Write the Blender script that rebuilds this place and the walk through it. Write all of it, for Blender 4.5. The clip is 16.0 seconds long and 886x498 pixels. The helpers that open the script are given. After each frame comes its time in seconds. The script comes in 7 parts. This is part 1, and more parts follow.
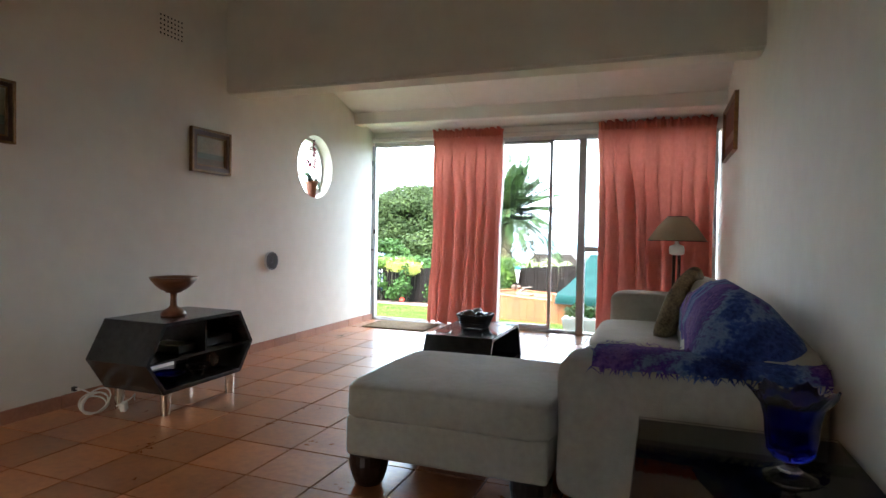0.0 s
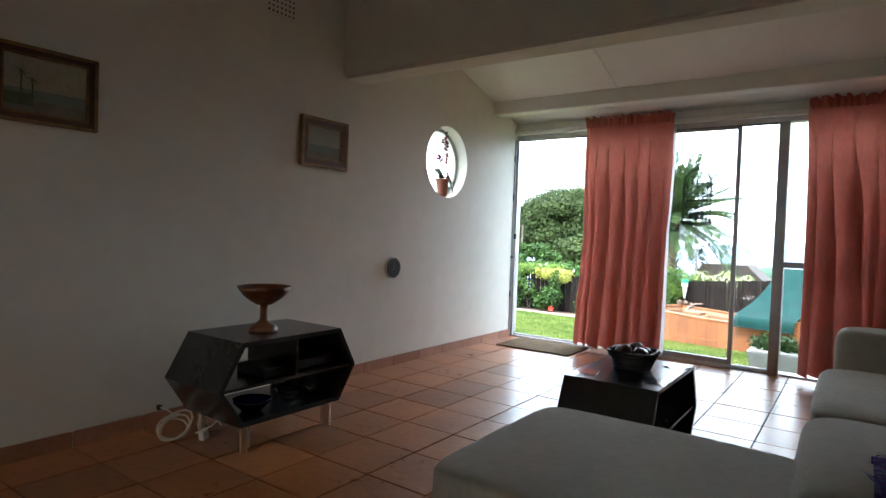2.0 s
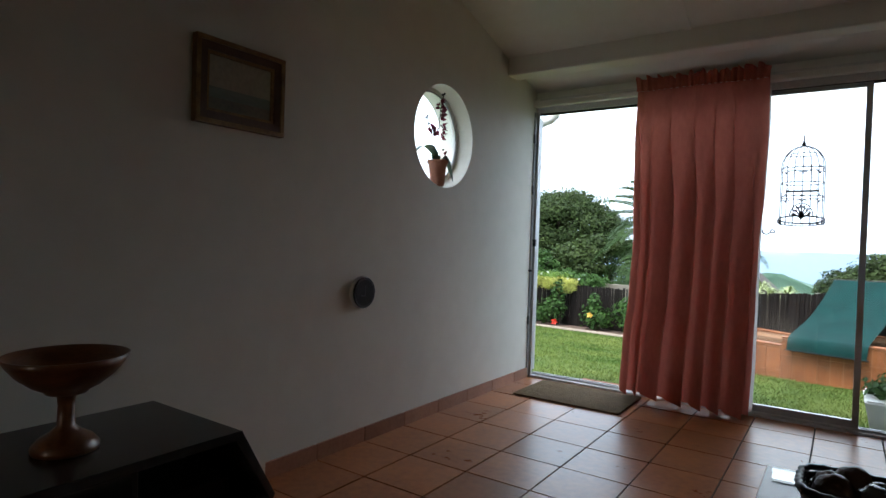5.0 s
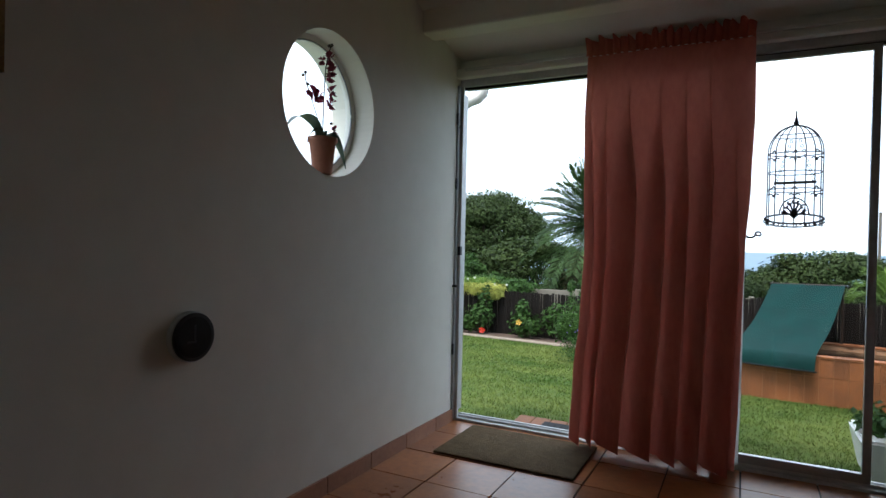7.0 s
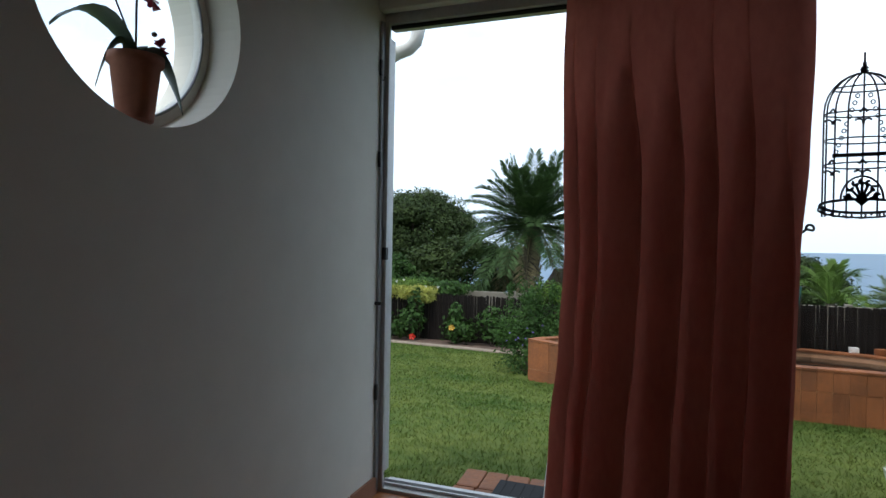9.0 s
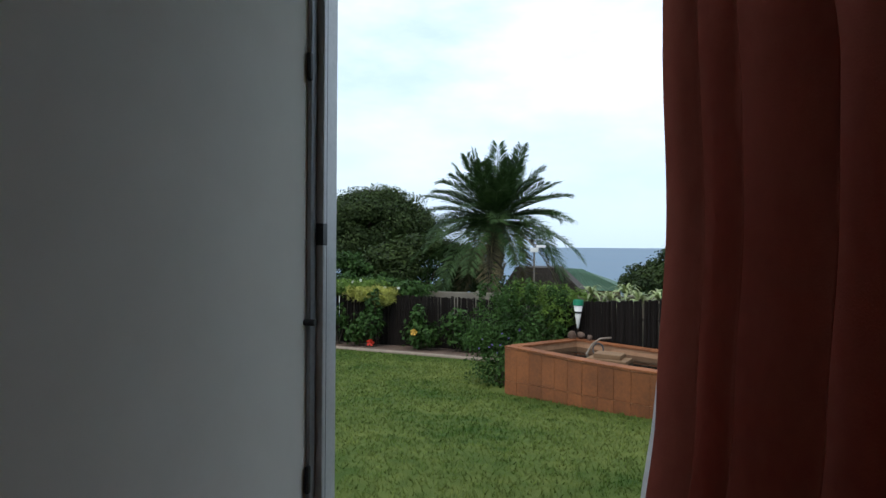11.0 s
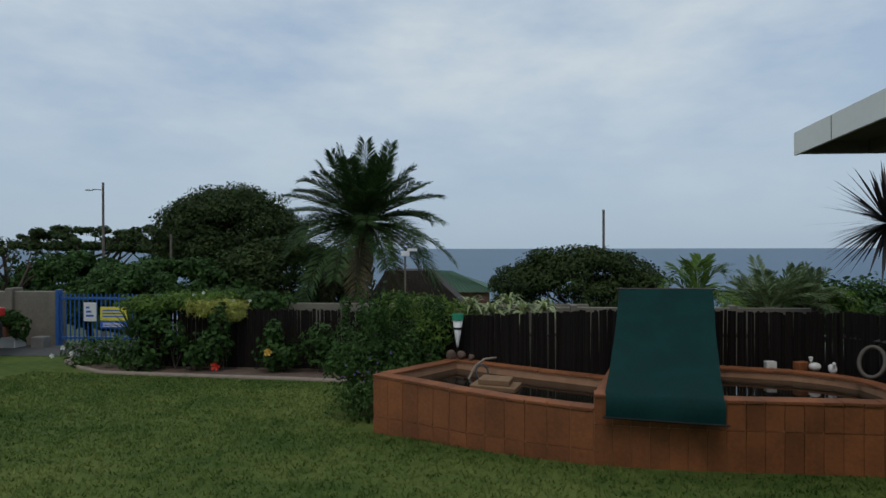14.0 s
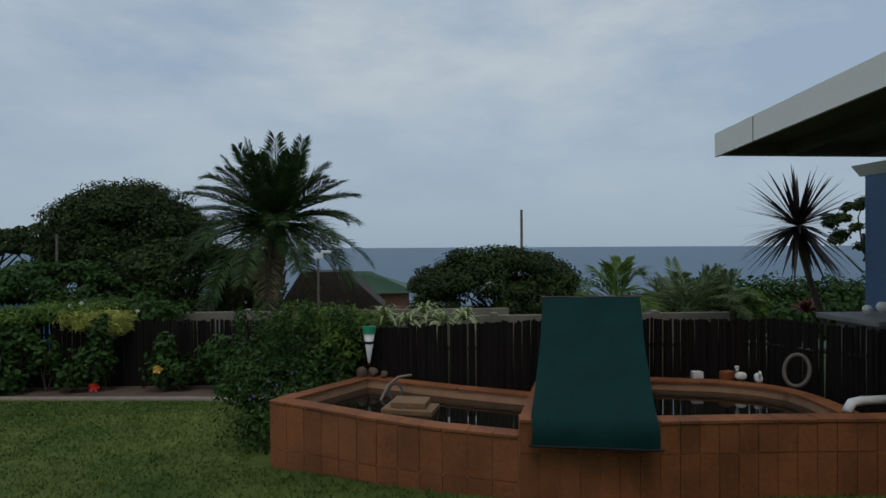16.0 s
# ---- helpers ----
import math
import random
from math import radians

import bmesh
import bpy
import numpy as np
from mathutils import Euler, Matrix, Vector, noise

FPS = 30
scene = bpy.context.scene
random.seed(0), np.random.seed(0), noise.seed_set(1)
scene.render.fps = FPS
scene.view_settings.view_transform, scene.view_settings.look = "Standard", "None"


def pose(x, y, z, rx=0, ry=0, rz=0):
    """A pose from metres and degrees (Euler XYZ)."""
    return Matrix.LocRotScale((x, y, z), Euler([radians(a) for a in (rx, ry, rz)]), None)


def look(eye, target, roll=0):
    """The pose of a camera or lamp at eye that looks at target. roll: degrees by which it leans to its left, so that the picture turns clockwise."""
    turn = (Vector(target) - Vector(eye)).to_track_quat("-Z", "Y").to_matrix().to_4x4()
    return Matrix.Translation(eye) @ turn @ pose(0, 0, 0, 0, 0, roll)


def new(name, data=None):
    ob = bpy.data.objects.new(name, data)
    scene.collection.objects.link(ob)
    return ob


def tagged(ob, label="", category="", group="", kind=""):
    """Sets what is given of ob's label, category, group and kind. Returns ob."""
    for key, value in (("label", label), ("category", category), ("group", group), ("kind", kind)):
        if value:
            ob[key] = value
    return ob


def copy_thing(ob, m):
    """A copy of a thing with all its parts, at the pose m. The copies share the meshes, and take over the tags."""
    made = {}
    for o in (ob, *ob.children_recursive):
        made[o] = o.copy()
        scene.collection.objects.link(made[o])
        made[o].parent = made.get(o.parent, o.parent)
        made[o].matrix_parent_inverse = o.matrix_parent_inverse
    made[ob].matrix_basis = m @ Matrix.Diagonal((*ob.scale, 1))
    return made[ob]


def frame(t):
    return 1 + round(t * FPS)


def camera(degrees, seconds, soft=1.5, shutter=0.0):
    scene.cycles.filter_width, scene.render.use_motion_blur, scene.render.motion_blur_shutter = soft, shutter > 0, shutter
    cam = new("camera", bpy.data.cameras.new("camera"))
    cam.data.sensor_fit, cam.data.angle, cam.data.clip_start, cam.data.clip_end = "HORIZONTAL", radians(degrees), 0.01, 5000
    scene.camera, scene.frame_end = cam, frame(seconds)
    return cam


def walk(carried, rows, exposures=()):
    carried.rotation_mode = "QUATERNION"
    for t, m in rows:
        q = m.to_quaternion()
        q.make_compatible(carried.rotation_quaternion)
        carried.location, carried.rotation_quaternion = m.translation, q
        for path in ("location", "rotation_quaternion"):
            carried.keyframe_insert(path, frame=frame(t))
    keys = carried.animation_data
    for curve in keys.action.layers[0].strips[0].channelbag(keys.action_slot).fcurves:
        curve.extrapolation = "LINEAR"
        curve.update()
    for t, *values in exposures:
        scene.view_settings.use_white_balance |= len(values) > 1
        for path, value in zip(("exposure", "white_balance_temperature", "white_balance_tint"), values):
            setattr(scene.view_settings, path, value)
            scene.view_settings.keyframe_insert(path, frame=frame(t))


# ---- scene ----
cam = camera(74.4, 16.0)
PATH = [
    (0, (0.438, 0.644, 1.052), (-0.261, 2.517, 0.998), 1.0),
    (0.5, (0.403, 0.841, 1.065), (-0.457, 2.646, 1.012), 1.5),
    (1, (0.378, 1.032, 1.083), (-0.642, 2.751, 1.023), 1.8),
    (1.5, (0.288, 1.239, 1.068), (-0.822, 2.901, 1.007), 1.9),
    (2, (0.177, 1.456, 1.07), (-0.982, 3.084, 1.014), 2.1),
    (2.5, (0.057, 1.656, 1.063), (-1.115, 3.276, 1.009), 2.2),
    (3, (-0.09, 1.896, 1.072), (-1.29, 3.495, 1.021), 2.2),
    (3.5, (-0.243, 2.085, 1.056), (-1.48, 3.655, 1.005), 2.5),
    (3.7, (-0.31, 2.17, 1.061), (-1.556, 3.733, 1.009), 2.5),
    (5.0, (-0.78, 2.735, 1.071), (-1.91, 4.38, 1.034), 1.9),
    (5.8, (-0.959, 3.093, 1.078), (-2.047, 4.771, 1.048), 1.6),
    (6, (-1.015, 3.17, 1.081), (-2.065, 4.872, 1.054), 1.7),
    (6.5, (-1.13, 3.391, 1.081), (-2.098, 5.141, 1.058), 1.4),
    (7, (-1.217, 3.656, 1.099), (-2.134, 5.433, 1.081), 1.3),
    (7.5, (-1.324, 3.881, 1.092), (-2.186, 5.686, 1.072), 1.2),
    (8, (-1.452, 4.106, 1.098), (-2.25, 5.94, 1.083), 1.1),
    (8.5, (-1.572, 4.351, 1.094), (-2.305, 6.212, 1.079), 1.0),
    (9, (-1.652, 4.595, 1.102), (-2.346, 6.471, 1.087), 1.0),
    (9.2, (-1.68, 4.682, 1.092), (-2.367, 6.561, 1.079), 0.9),
    (11.5, (-2.175, 5.821, 1.031), (-2.669, 7.759, 1.018), 0.5),
    (12, (-2.227, 6.0, 1.03), (-2.645, 7.956, 1.02), 0.5),
    (12.5, (-2.255, 6.196, 1.032), (-2.583, 8.169, 1.023), 0.2),
    (13, (-2.25, 6.429, 1.038), (-2.517, 8.411, 1.03), 0.1),
    (13.5, (-2.252, 6.606, 1.054), (-2.46, 8.595, 1.045), -0.0),
    (14, (-2.268, 6.787, 1.083), (-2.387, 8.783, 1.077), -0.1),
    (14.5, (-2.296, 6.925, 1.099), (-2.281, 8.925, 1.093), -0.2),
    (15, (-2.265, 7.093, 1.11), (-2.178, 9.091, 1.102), -0.3),
    (15.5, (-2.22, 7.265, 1.124), (-2.091, 9.26, 1.116), -0.3),
    (16, (-2.197, 7.381, 1.142), (-2.044, 9.375, 1.132), -0.3),
]
walk(cam, [(t, look(eye, target, roll)) for t, eye, target, roll in PATH],
     exposures=[(0, 5.08), (1.5, 4.57), (2.5, 4.02), (3.5, 3.48), (6, 2.7), (7.5, 2.25), (9, 1.72), (11.5, 1.2), (12.5, 0.92), (13.5, 0.5), (14.5, 0.13), (16, 0.04)])

# ---- world and sun: an overcast coastal sky ----
SUN_ELEV, SUN_TURN = radians(58), radians(200)
world = bpy.data.worlds.new("overcast_sky")
scene.world = world
world.use_nodes = True
wn, wl = world.node_tree.nodes, world.node_tree.links
wn.clear()
w_out, w_bg = wn.new("ShaderNodeOutputWorld"), wn.new("ShaderNodeBackground")
w_sky = wn.new("ShaderNodeTexSky")
w_sky.sky_type, w_sky.sun_disc = "NISHITA", False
w_sky.sun_elevation, w_sky.sun_rotation = SUN_ELEV, SUN_TURN
w_sky.air_density, w_sky.dust_density = 1.0, 2.0
w_co, w_map = wn.new("ShaderNodeTexCoord"), wn.new("ShaderNodeMapping")
w_map.inputs["Scale"].default_value = (1.1, 1.1, 2.9)
w_no = wn.new("ShaderNodeTexNoise")
w_no.inputs["Scale"].default_value, w_no.inputs["Detail"].default_value, w_no.inputs["Roughness"].default_value = 2.1, 8, 0.56
w_ramp = wn.new("ShaderNodeValToRGB")
w_ramp.color_ramp.elements[0].position, w_ramp.color_ramp.elements[0].color = 0.4, (3.75, 4.85, 6.25, 1)
w_ramp.color_ramp.elements[1].position, w_ramp.color_ramp.elements[1].color = 0.64, (6.0, 6.75, 7.25, 1)
w_mix = wn.new("ShaderNodeMix")
w_mix.data_type = "RGBA"
w_mix.inputs[0].default_value = 0.88
wl.new(w_co.outputs["Generated"], w_map.inputs["Vector"])
wl.new(w_map.outputs[0], w_no.inputs["Vector"])
wl.new(w_no.outputs[0], w_ramp.inputs[0])
wl.new(w_sky.outputs[0], w_mix.inputs[6])
w_sep, w_low, w_haze = wn.new("ShaderNodeSeparateXYZ"), wn.new("ShaderNodeMapRange"), wn.new("ShaderNodeMix")
w_haze.data_type = "RGBA"
w_low.inputs["From Min"].default_value, w_low.inputs["From Max"].default_value = 0.0, 0.3
w_haze.inputs[6].default_value = (3.9, 4.95, 6.05, 1)
wl.new(w_co.outputs["Generated"], w_sep.inputs[0])
wl.new(w_sep.outputs["Z"], w_low.inputs["Value"])
wl.new(w_low.outputs[0], w_haze.inputs[0])
wl.new(w_ramp.outputs[0], w_haze.inputs[7])
wl.new(w_haze.outputs[2], w_mix.inputs[7])
wl.new(w_mix.outputs[2], w_bg.inputs["Color"])
w_bg.inputs["Strength"].default_value = 0.085
wl.new(w_bg.outputs[0], w_out.inputs["Surface"])

sun = new("sun", bpy.data.lights.new("sun", "SUN"))
sun.data.energy, sun.data.angle, sun.data.color = 0.6, radians(18), (1.0, 0.96, 0.9)
sun.matrix_world = look((0, -20, 40), (3, 0, 0))

# added area lamp at an invented window, aimed to warm a floor patch
added_beam = new("added_floor_beam", bpy.data.lights.new("added_floor_beam", "AREA"))
added_beam.data.shape, added_beam.data.size, added_beam.data.size_y, added_beam.data.energy, added_beam.data.color = "RECTANGLE", 0.8, 0.9, 0.12, (1.0, 0.8, 0.55)
added_beam.data.spread = radians(45)
added_beam.matrix_world = look((-1.95, -2.84, 1.4), (-2.3, 1.9, 0.0))

# ---- materials ----
def nodes_of(name):
    m = bpy.data.materials.new(name)
    m.use_nodes = True
    return m, m.node_tree.nodes, m.node_tree.links, m.node_tree.nodes["Principled BSDF"]


def M(name, c1, c2=None, scale=4.0, rough=0.6, metal=0.0, bump=0.0, bscale=80.0, rnd=0.0, island=0.0, trans=0.0, spec=0.5,
      stretch=(1, 1, 1), world_space=False, coat=0.0, rvar=0.12, sheen=0.0):
    """Two-scale noise between two colours, with roughness variation and fine relief."""
    m, n, l, p = nodes_of(name)
    c2 = c2 or tuple(v * 0.8 for v in c1)
    co, mp = n.new("ShaderNodeTexCoord"), n.new("ShaderNodeMapping")
    mp.inputs["Scale"].default_value = stretch
    if world_space:
        geo = n.new("ShaderNodeNewGeometry")
        l.new(geo.outputs["Position"], mp.inputs["Vector"])
    else:
        l.new(co.outputs["Object"], mp.inputs["Vector"])
    big, fine = n.new("ShaderNodeTexNoise"), n.new("ShaderNodeTexNoise")
    for q, s, d in ((big, scale, 5), (fine, scale * 9, 4)):
        q.inputs["Scale"].default_value, q.inputs["Detail"].default_value = s, d
        l.new(mp.outputs[0], q.inputs["Vector"])
    add = n.new("ShaderNodeMath")
    add.operation = "MULTIPLY_ADD"
    add.inputs[1].default_value = 0.45
    l.new(fine.outputs[0], add.inputs[0])
    half = n.new("ShaderNodeMath")
    half.operation = "MULTIPLY"
    half.inputs[1].default_value = 0.6
    l.new(big.outputs[0], half.inputs[0])
    l.new(half.outputs[0], add.inputs[2])
    ramp = n.new("ShaderNodeValToRGB")
    ramp.color_ramp.elements[0].position, ramp.color_ramp.elements[0].color = 0.36, (*c2, 1)
    ramp.color_ramp.elements[1].position, ramp.color_ramp.elements[1].color = 0.66, (*c1, 1)
    l.new(add.outputs[0], ramp.inputs[0])
    col = ramp.outputs[0]
    if rnd or island:
        if rnd:
            info = n.new("ShaderNodeObjectInfo")
            src, amount = info.outputs["Random"], rnd
        else:
            geo2 = n.new("ShaderNodeNewGeometry")
            src, amount = geo2.outputs["Random Per Island"], island
        mr = n.new("ShaderNodeMapRange")
        mr.inputs["To Min"].default_value, mr.inputs["To Max"].default_value = 1 - amount, 1 + amount
        l.new(src, mr.inputs["Value"])
        hsv = n.new("ShaderNodeHueSaturation")
        l.new(mr.outputs[0], hsv.inputs["Value"])
        l.new(col, hsv.inputs["Color"])
        col = hsv.outputs[0]
    l.new(col, p.inputs["Base Color"])
    rr = n.new("ShaderNodeMapRange")
    rr.inputs["To Min"].default_value, rr.inputs["To Max"].default_value = max(0.02, rough - rvar), min(1, rough + rvar)
    l.new(add.outputs[0], rr.inputs["Value"])
    l.new(rr.outputs[0], p.inputs["Roughness"])
    p.inputs["Metallic"].default_value = metal
    p.inputs["Specular IOR Level"].default_value = spec
    p.inputs["Coat Weight"].default_value = coat
    p.inputs["Sheen Weight"].default_value = sheen
    if bump:
        bn, bp = n.new("ShaderNodeTexNoise"), n.new("ShaderNodeBump")
        bn.inputs["Scale"].default_value, bn.inputs["Detail"].default_value = bscale, 4
        l.new(mp.outputs[0], bn.inputs["Vector"])
        bp.inputs["Strength"].default_value, bp.inputs["Distance"].default_value = bump, 0.01
        l.new(bn.outputs[0], bp.inputs["Height"])
        l.new(bp.outputs[0], p.inputs["Normal"])
    if trans:
        tr, mx = n.new("ShaderNodeBsdfTranslucent"), n.new("ShaderNodeMixShader")
        l.new(col, tr.inputs["Color"])
        mx.inputs[0].default_value = trans
        l.new(p.outputs[0], mx.inputs[1])
        l.new(tr.outputs[0], mx.inputs[2])
        l.new(mx.outputs[0], n["Material Output"].inputs["Surface"])
    return m


def pane_glass(name, tint=(1, 1, 1), gloss=0.9):
    m, n, l, p = nodes_of(name)
    tr, gl, mx, fr = n.new("ShaderNodeBsdfTransparent"), n.new("ShaderNodeBsdfGlossy"), n.new("ShaderNodeMixShader"), n.new("ShaderNodeFresnel")
    tr.inputs["Color"].default_value = (*tint, 1)
    gl.inputs["Roughness"].default_value = 0.02
    fr.inputs["IOR"].default_value = 1.45
    l.new(fr.outputs[0], mx.inputs[0])
    l.new(tr.outputs[0], mx.inputs[1])
    l.new(gl.outputs[0], mx.inputs[2])
    l.new(mx.outputs[0], n["Material Output"].inputs["Surface"])
    return m


def solid_glass(name, colour, rough=0.03):
    m, n, l, p = nodes_of(name)
    p.inputs["Base Color"].default_value = (*colour, 1)
    p.inputs["Transmission Weight"].default_value = 1.0
    p.inputs["Roughness"].default_value = rough
    p.inputs["IOR"].default_value = 1.45
    return m


paint = M("wall_paint", (0.8, 0.768, 0.69), (0.74, 0.703, 0.625), 0.9, 0.75, bump=0.045, bscale=28, spec=0.25, world_space=True)
paint_white = M("ceiling_paint", (0.84, 0.82, 0.77), (0.79, 0.77, 0.71), 1.2, 0.7, bump=0.08, bscale=40, spec=0.25)
plaster_out = M("outside_plaster", (0.6, 0.58, 0.53), (0.5, 0.48, 0.43), 1.5, 0.85, bump=0.3, bscale=90)
terracotta = M("terracotta_tile", (0.44, 0.165, 0.06), (0.28, 0.095, 0.034), 3.0, 0.3, rnd=0.2, bump=0.06, bscale=30, rvar=0.1, spec=0.38, world_space=True)
grout = M("floor_grout", (0.10, 0.07, 0.055), (0.06, 0.042, 0.034), 12, 0.9)
skirting = M("skirting_tile", (0.4, 0.19, 0.11), (0.3, 0.13, 0.075), 5, 0.4, rnd=0.12, bump=0.05, world_space=True)
alu = M("aluminium_frame", (0.4, 0.41, 0.42), (0.3, 0.31, 0.32), 8, 0.42, metal=0.5)
alu_pale = M("pale_aluminium", (0.62, 0.62, 0.62), (0.5, 0.5, 0.5), 8, 0.4, metal=0.15)
rubber = M("black_rubber", (0.02, 0.02, 0.022), (0.012, 0.012, 0.013), 20, 0.75, spec=0.2)
curtain_mat = M("coral_curtain", (0.6, 0.19, 0.14), (0.5, 0.145, 0.105), 3, 0.9, trans=0.44, bump=0.25, bscale=260, spec=0.1, stretch=(1.5, 1.5, 0.7))
lining_mat = M("curtain_lining", (0.8, 0.76, 0.74), (0.72, 0.67, 0.65), 6, 0.85, trans=0.75, spec=0.1)
sofa_mat = M("greige_upholstery", (0.43, 0.39, 0.32), (0.35, 0.315, 0.255), 4, 0.92, bump=0.35, bscale=260, spec=0.15, sheen=0.2)
dark_wood = M("dark_stained_wood", (0.035, 0.018, 0.011), (0.018, 0.009, 0.006), 5, 0.35, stretch=(1, 8, 1))
black_gloss = M("black_lacquer", (0.03, 0.03, 0.03), (0.02, 0.02, 0.02), 3, 0.24, rvar=0.08, spec=0.5)
black_matt = M("black_plastic", (0.02, 0.02, 0.022), (0.012, 0.012, 0.013), 10, 0.4)
chrome = M("brushed_steel", (0.6, 0.53, 0.45), (0.46, 0.4, 0.33), 30, 0.25, metal=1.0, stretch=(1, 1, 0.1))
bowl_wood = M("turned_wood", (0.19, 0.07, 0.026), (0.1, 0.034, 0.014), 6, 0.32, stretch=(1, 1, 4), coat=0.3)
gold = M("gilded_frame", (0.3, 0.17, 0.06), (0.14, 0.07, 0.028), 22, 0.4, metal=0.45, bump=0.4, bscale=120)
frame_wood = M("frame_wood", (0.11, 0.05, 0.025), (0.06, 0.026, 0.014), 14, 0.4, bump=0.2, bscale=90)
canvas_sky = M("painted_sky", (0.42, 0.37, 0.26), (0.29, 0.26, 0.19), 6, 0.6, bump=0.1, bscale=200)
canvas_sea = M("painted_sea", (0.2, 0.24, 0.19), (0.15, 0.17, 0.135), 9, 0.6, stretch=(1, 1, 5))
canvas_sand = M("painted_sand", (0.22, 0.18, 0.13), (0.14, 0.115, 0.085), 9, 0.6)
canvas_green = M("painted_green", (0.1, 0.13, 0.065), (0.06, 0.085, 0.045), 15, 0.6)
canvas_rust = M("painted_rust", (0.2, 0.07, 0.04), (0.07, 0.035, 0.03), 14, 0.7, bump=0.4, bscale=60)
shade_mat = M("lamp_shade_cloth", (0.44, 0.34, 0.22), (0.38, 0.29, 0.18), 8, 0.85, trans=0.25)
lamp_dark = M("lamp_bronze", (0.07, 0.045, 0.03), (0.04, 0.025, 0.018), 12, 0.35, metal=0.5)
ceramic = M("white_ceramic", (0.72, 0.7, 0.66), (0.64, 0.62, 0.58), 6, 0.3)
coir = M("coir_mat", (0.2, 0.135, 0.075), (0.12, 0.08, 0.045), 30, 0.97, bump=0.9, bscale=400, spec=0.1)
white_plastic = M("white_plastic", (0.74, 0.73, 0.7), (0.64, 0.63, 0.6), 6, 0.45)
cushion_mat = M("patterned_cushion", (0.3, 0.22, 0.12), (0.045, 0.03, 0.022), 9, 0.85, bump=0.3, bscale=200, spec=0.15)
glass_mat = pane_glass("window_glass")
clear_glass = solid_glass("clear_glass", (0.95, 0.97, 0.97))
blue_glass = solid_glass("cobalt_glass", (0.02, 0.04, 0.62), 0.05)
decal_mat = M("grey_blue_decal", (0.028, 0.033, 0.05), (0.02, 0.024, 0.036), 30, 0.6)
pot_clay = M("clay_pot", (0.46, 0.19, 0.12), (0.36, 0.14, 0.09), 7, 0.7)
orchid_leaf = M("orchid_leaf", (0.035, 0.075, 0.045), (0.022, 0.05, 0.03), 10, 0.35, trans=0.1)
orchid_petal = M("orchid_petal", (0.2, 0.02, 0.045), (0.12, 0.01, 0.025), 20, 0.6, trans=0.3)
orchid_stem = M("orchid_stem", (0.05, 0.035, 0.025), (0.03, 0.02, 0.015), 20, 0.6)
lawn_mat = M("lawn_turf", (0.118, 0.145, 0.036), (0.034, 0.07, 0.012), 0.8, 0.95, bump=1.0, bscale=120, spec=0.1, world_space=True)
blade_mat = M("grass_blade", (0.155, 0.188, 0.048), (0.044, 0.094, 0.015), 0.8, 0.8, island=0.35, trans=0.35, spec=0.15, world_space=True)
soil = M("garden_soil", (0.13, 0.085, 0.06), (0.08, 0.05, 0.036), 6, 0.95, bump=0.8, bscale=50)
edging = M("concrete_edging", (0.27, 0.21, 0.16), (0.19, 0.15, 0.115), 7, 0.9, bump=0.5, bscale=60)
pond_tile = M("pond_clay_tile", (0.265, 0.086, 0.025), (0.15, 0.048, 0.014), 4, 0.7, rnd=0.15, bump=0.25, bscale=50, world_space=True)
pond_mortar = M("pond_mortar", (0.46, 0.25, 0.14), (0.34, 0.17, 0.09), 10, 0.9, bump=0.4)
pond_dark = M("pond_lining", (0.05, 0.035, 0.025), (0.03, 0.022, 0.016), 8, 0.8)
water_mat = M("pond_water", (0.012, 0.012, 0.009), (0.008, 0.008, 0.006), 2, 0.04, rvar=0.02, bump=0.02, bscale=6)
stone_mat = M("pond_stone", (0.24, 0.14, 0.07), (0.16, 0.09, 0.045), 8, 0.85, bump=0.5, bscale=40)
reed = M("dark_fence_lath", (0.015, 0.011, 0.009), (0.008, 0.006, 0.005), 10, 0.9, rnd=0.3, bump=0.4, bscale=60, stretch=(6, 6, 1), spec=0.2)
concrete = M("weathered_concrete", (0.2, 0.175, 0.135), (0.13, 0.115, 0.09), 3, 0.9, bump=0.4, bscale=50)
shade_net = M("green_shade_cloth", (0.004, 0.042, 0.038), (0.003, 0.028, 0.026), 5, 0.75, trans=0.2, bump=0.3, bscale=300, spec=0.15)
bark = M("tree_bark", (0.09, 0.07, 0.05), (0.05, 0.038, 0.028), 8, 0.95, bump=0.8, bscale=30, stretch=(3, 3, 1))
leaf_dark = M("milkwood_leaf", (0.046, 0.068, 0.018), (0.02, 0.036, 0.011), 0.8, 0.6, island=0.4, trans=0.15, spec=0.13)
leaf_mid = M("shrub_leaf", (0.052, 0.105, 0.024), (0.025, 0.058, 0.015), 2.0, 0.55, island=0.4, trans=0.25, spec=0.13)
leaf_light = M("bright_leaf", (0.13, 0.21, 0.04), (0.07, 0.125, 0.025), 2.5, 0.55, island=0.35, trans=0.3, spec=0.13)
leaf_yellow = M("yellow_variegated_leaf", (0.5, 0.48, 0.12), (0.28, 0.31, 0.07), 3, 0.6, island=0.3, trans=0.3)
leaf_palm = M("palm_leaflet", (0.055, 0.098, 0.03), (0.026, 0.052, 0.016), 2, 0.6, island=0.35, trans=0.2, spec=0.15)
leaf_cycad = M("cycad_leaflet", (0.17, 0.22, 0.1), (0.1, 0.145, 0.06), 2, 0.6, island=0.3, trans=0.3, spec=0.2)
leaf_dry = M("dry_palm_leaflet", (0.15, 0.12, 0.055), (0.085, 0.07, 0.035), 2, 0.8, island=0.35, trans=0.2)
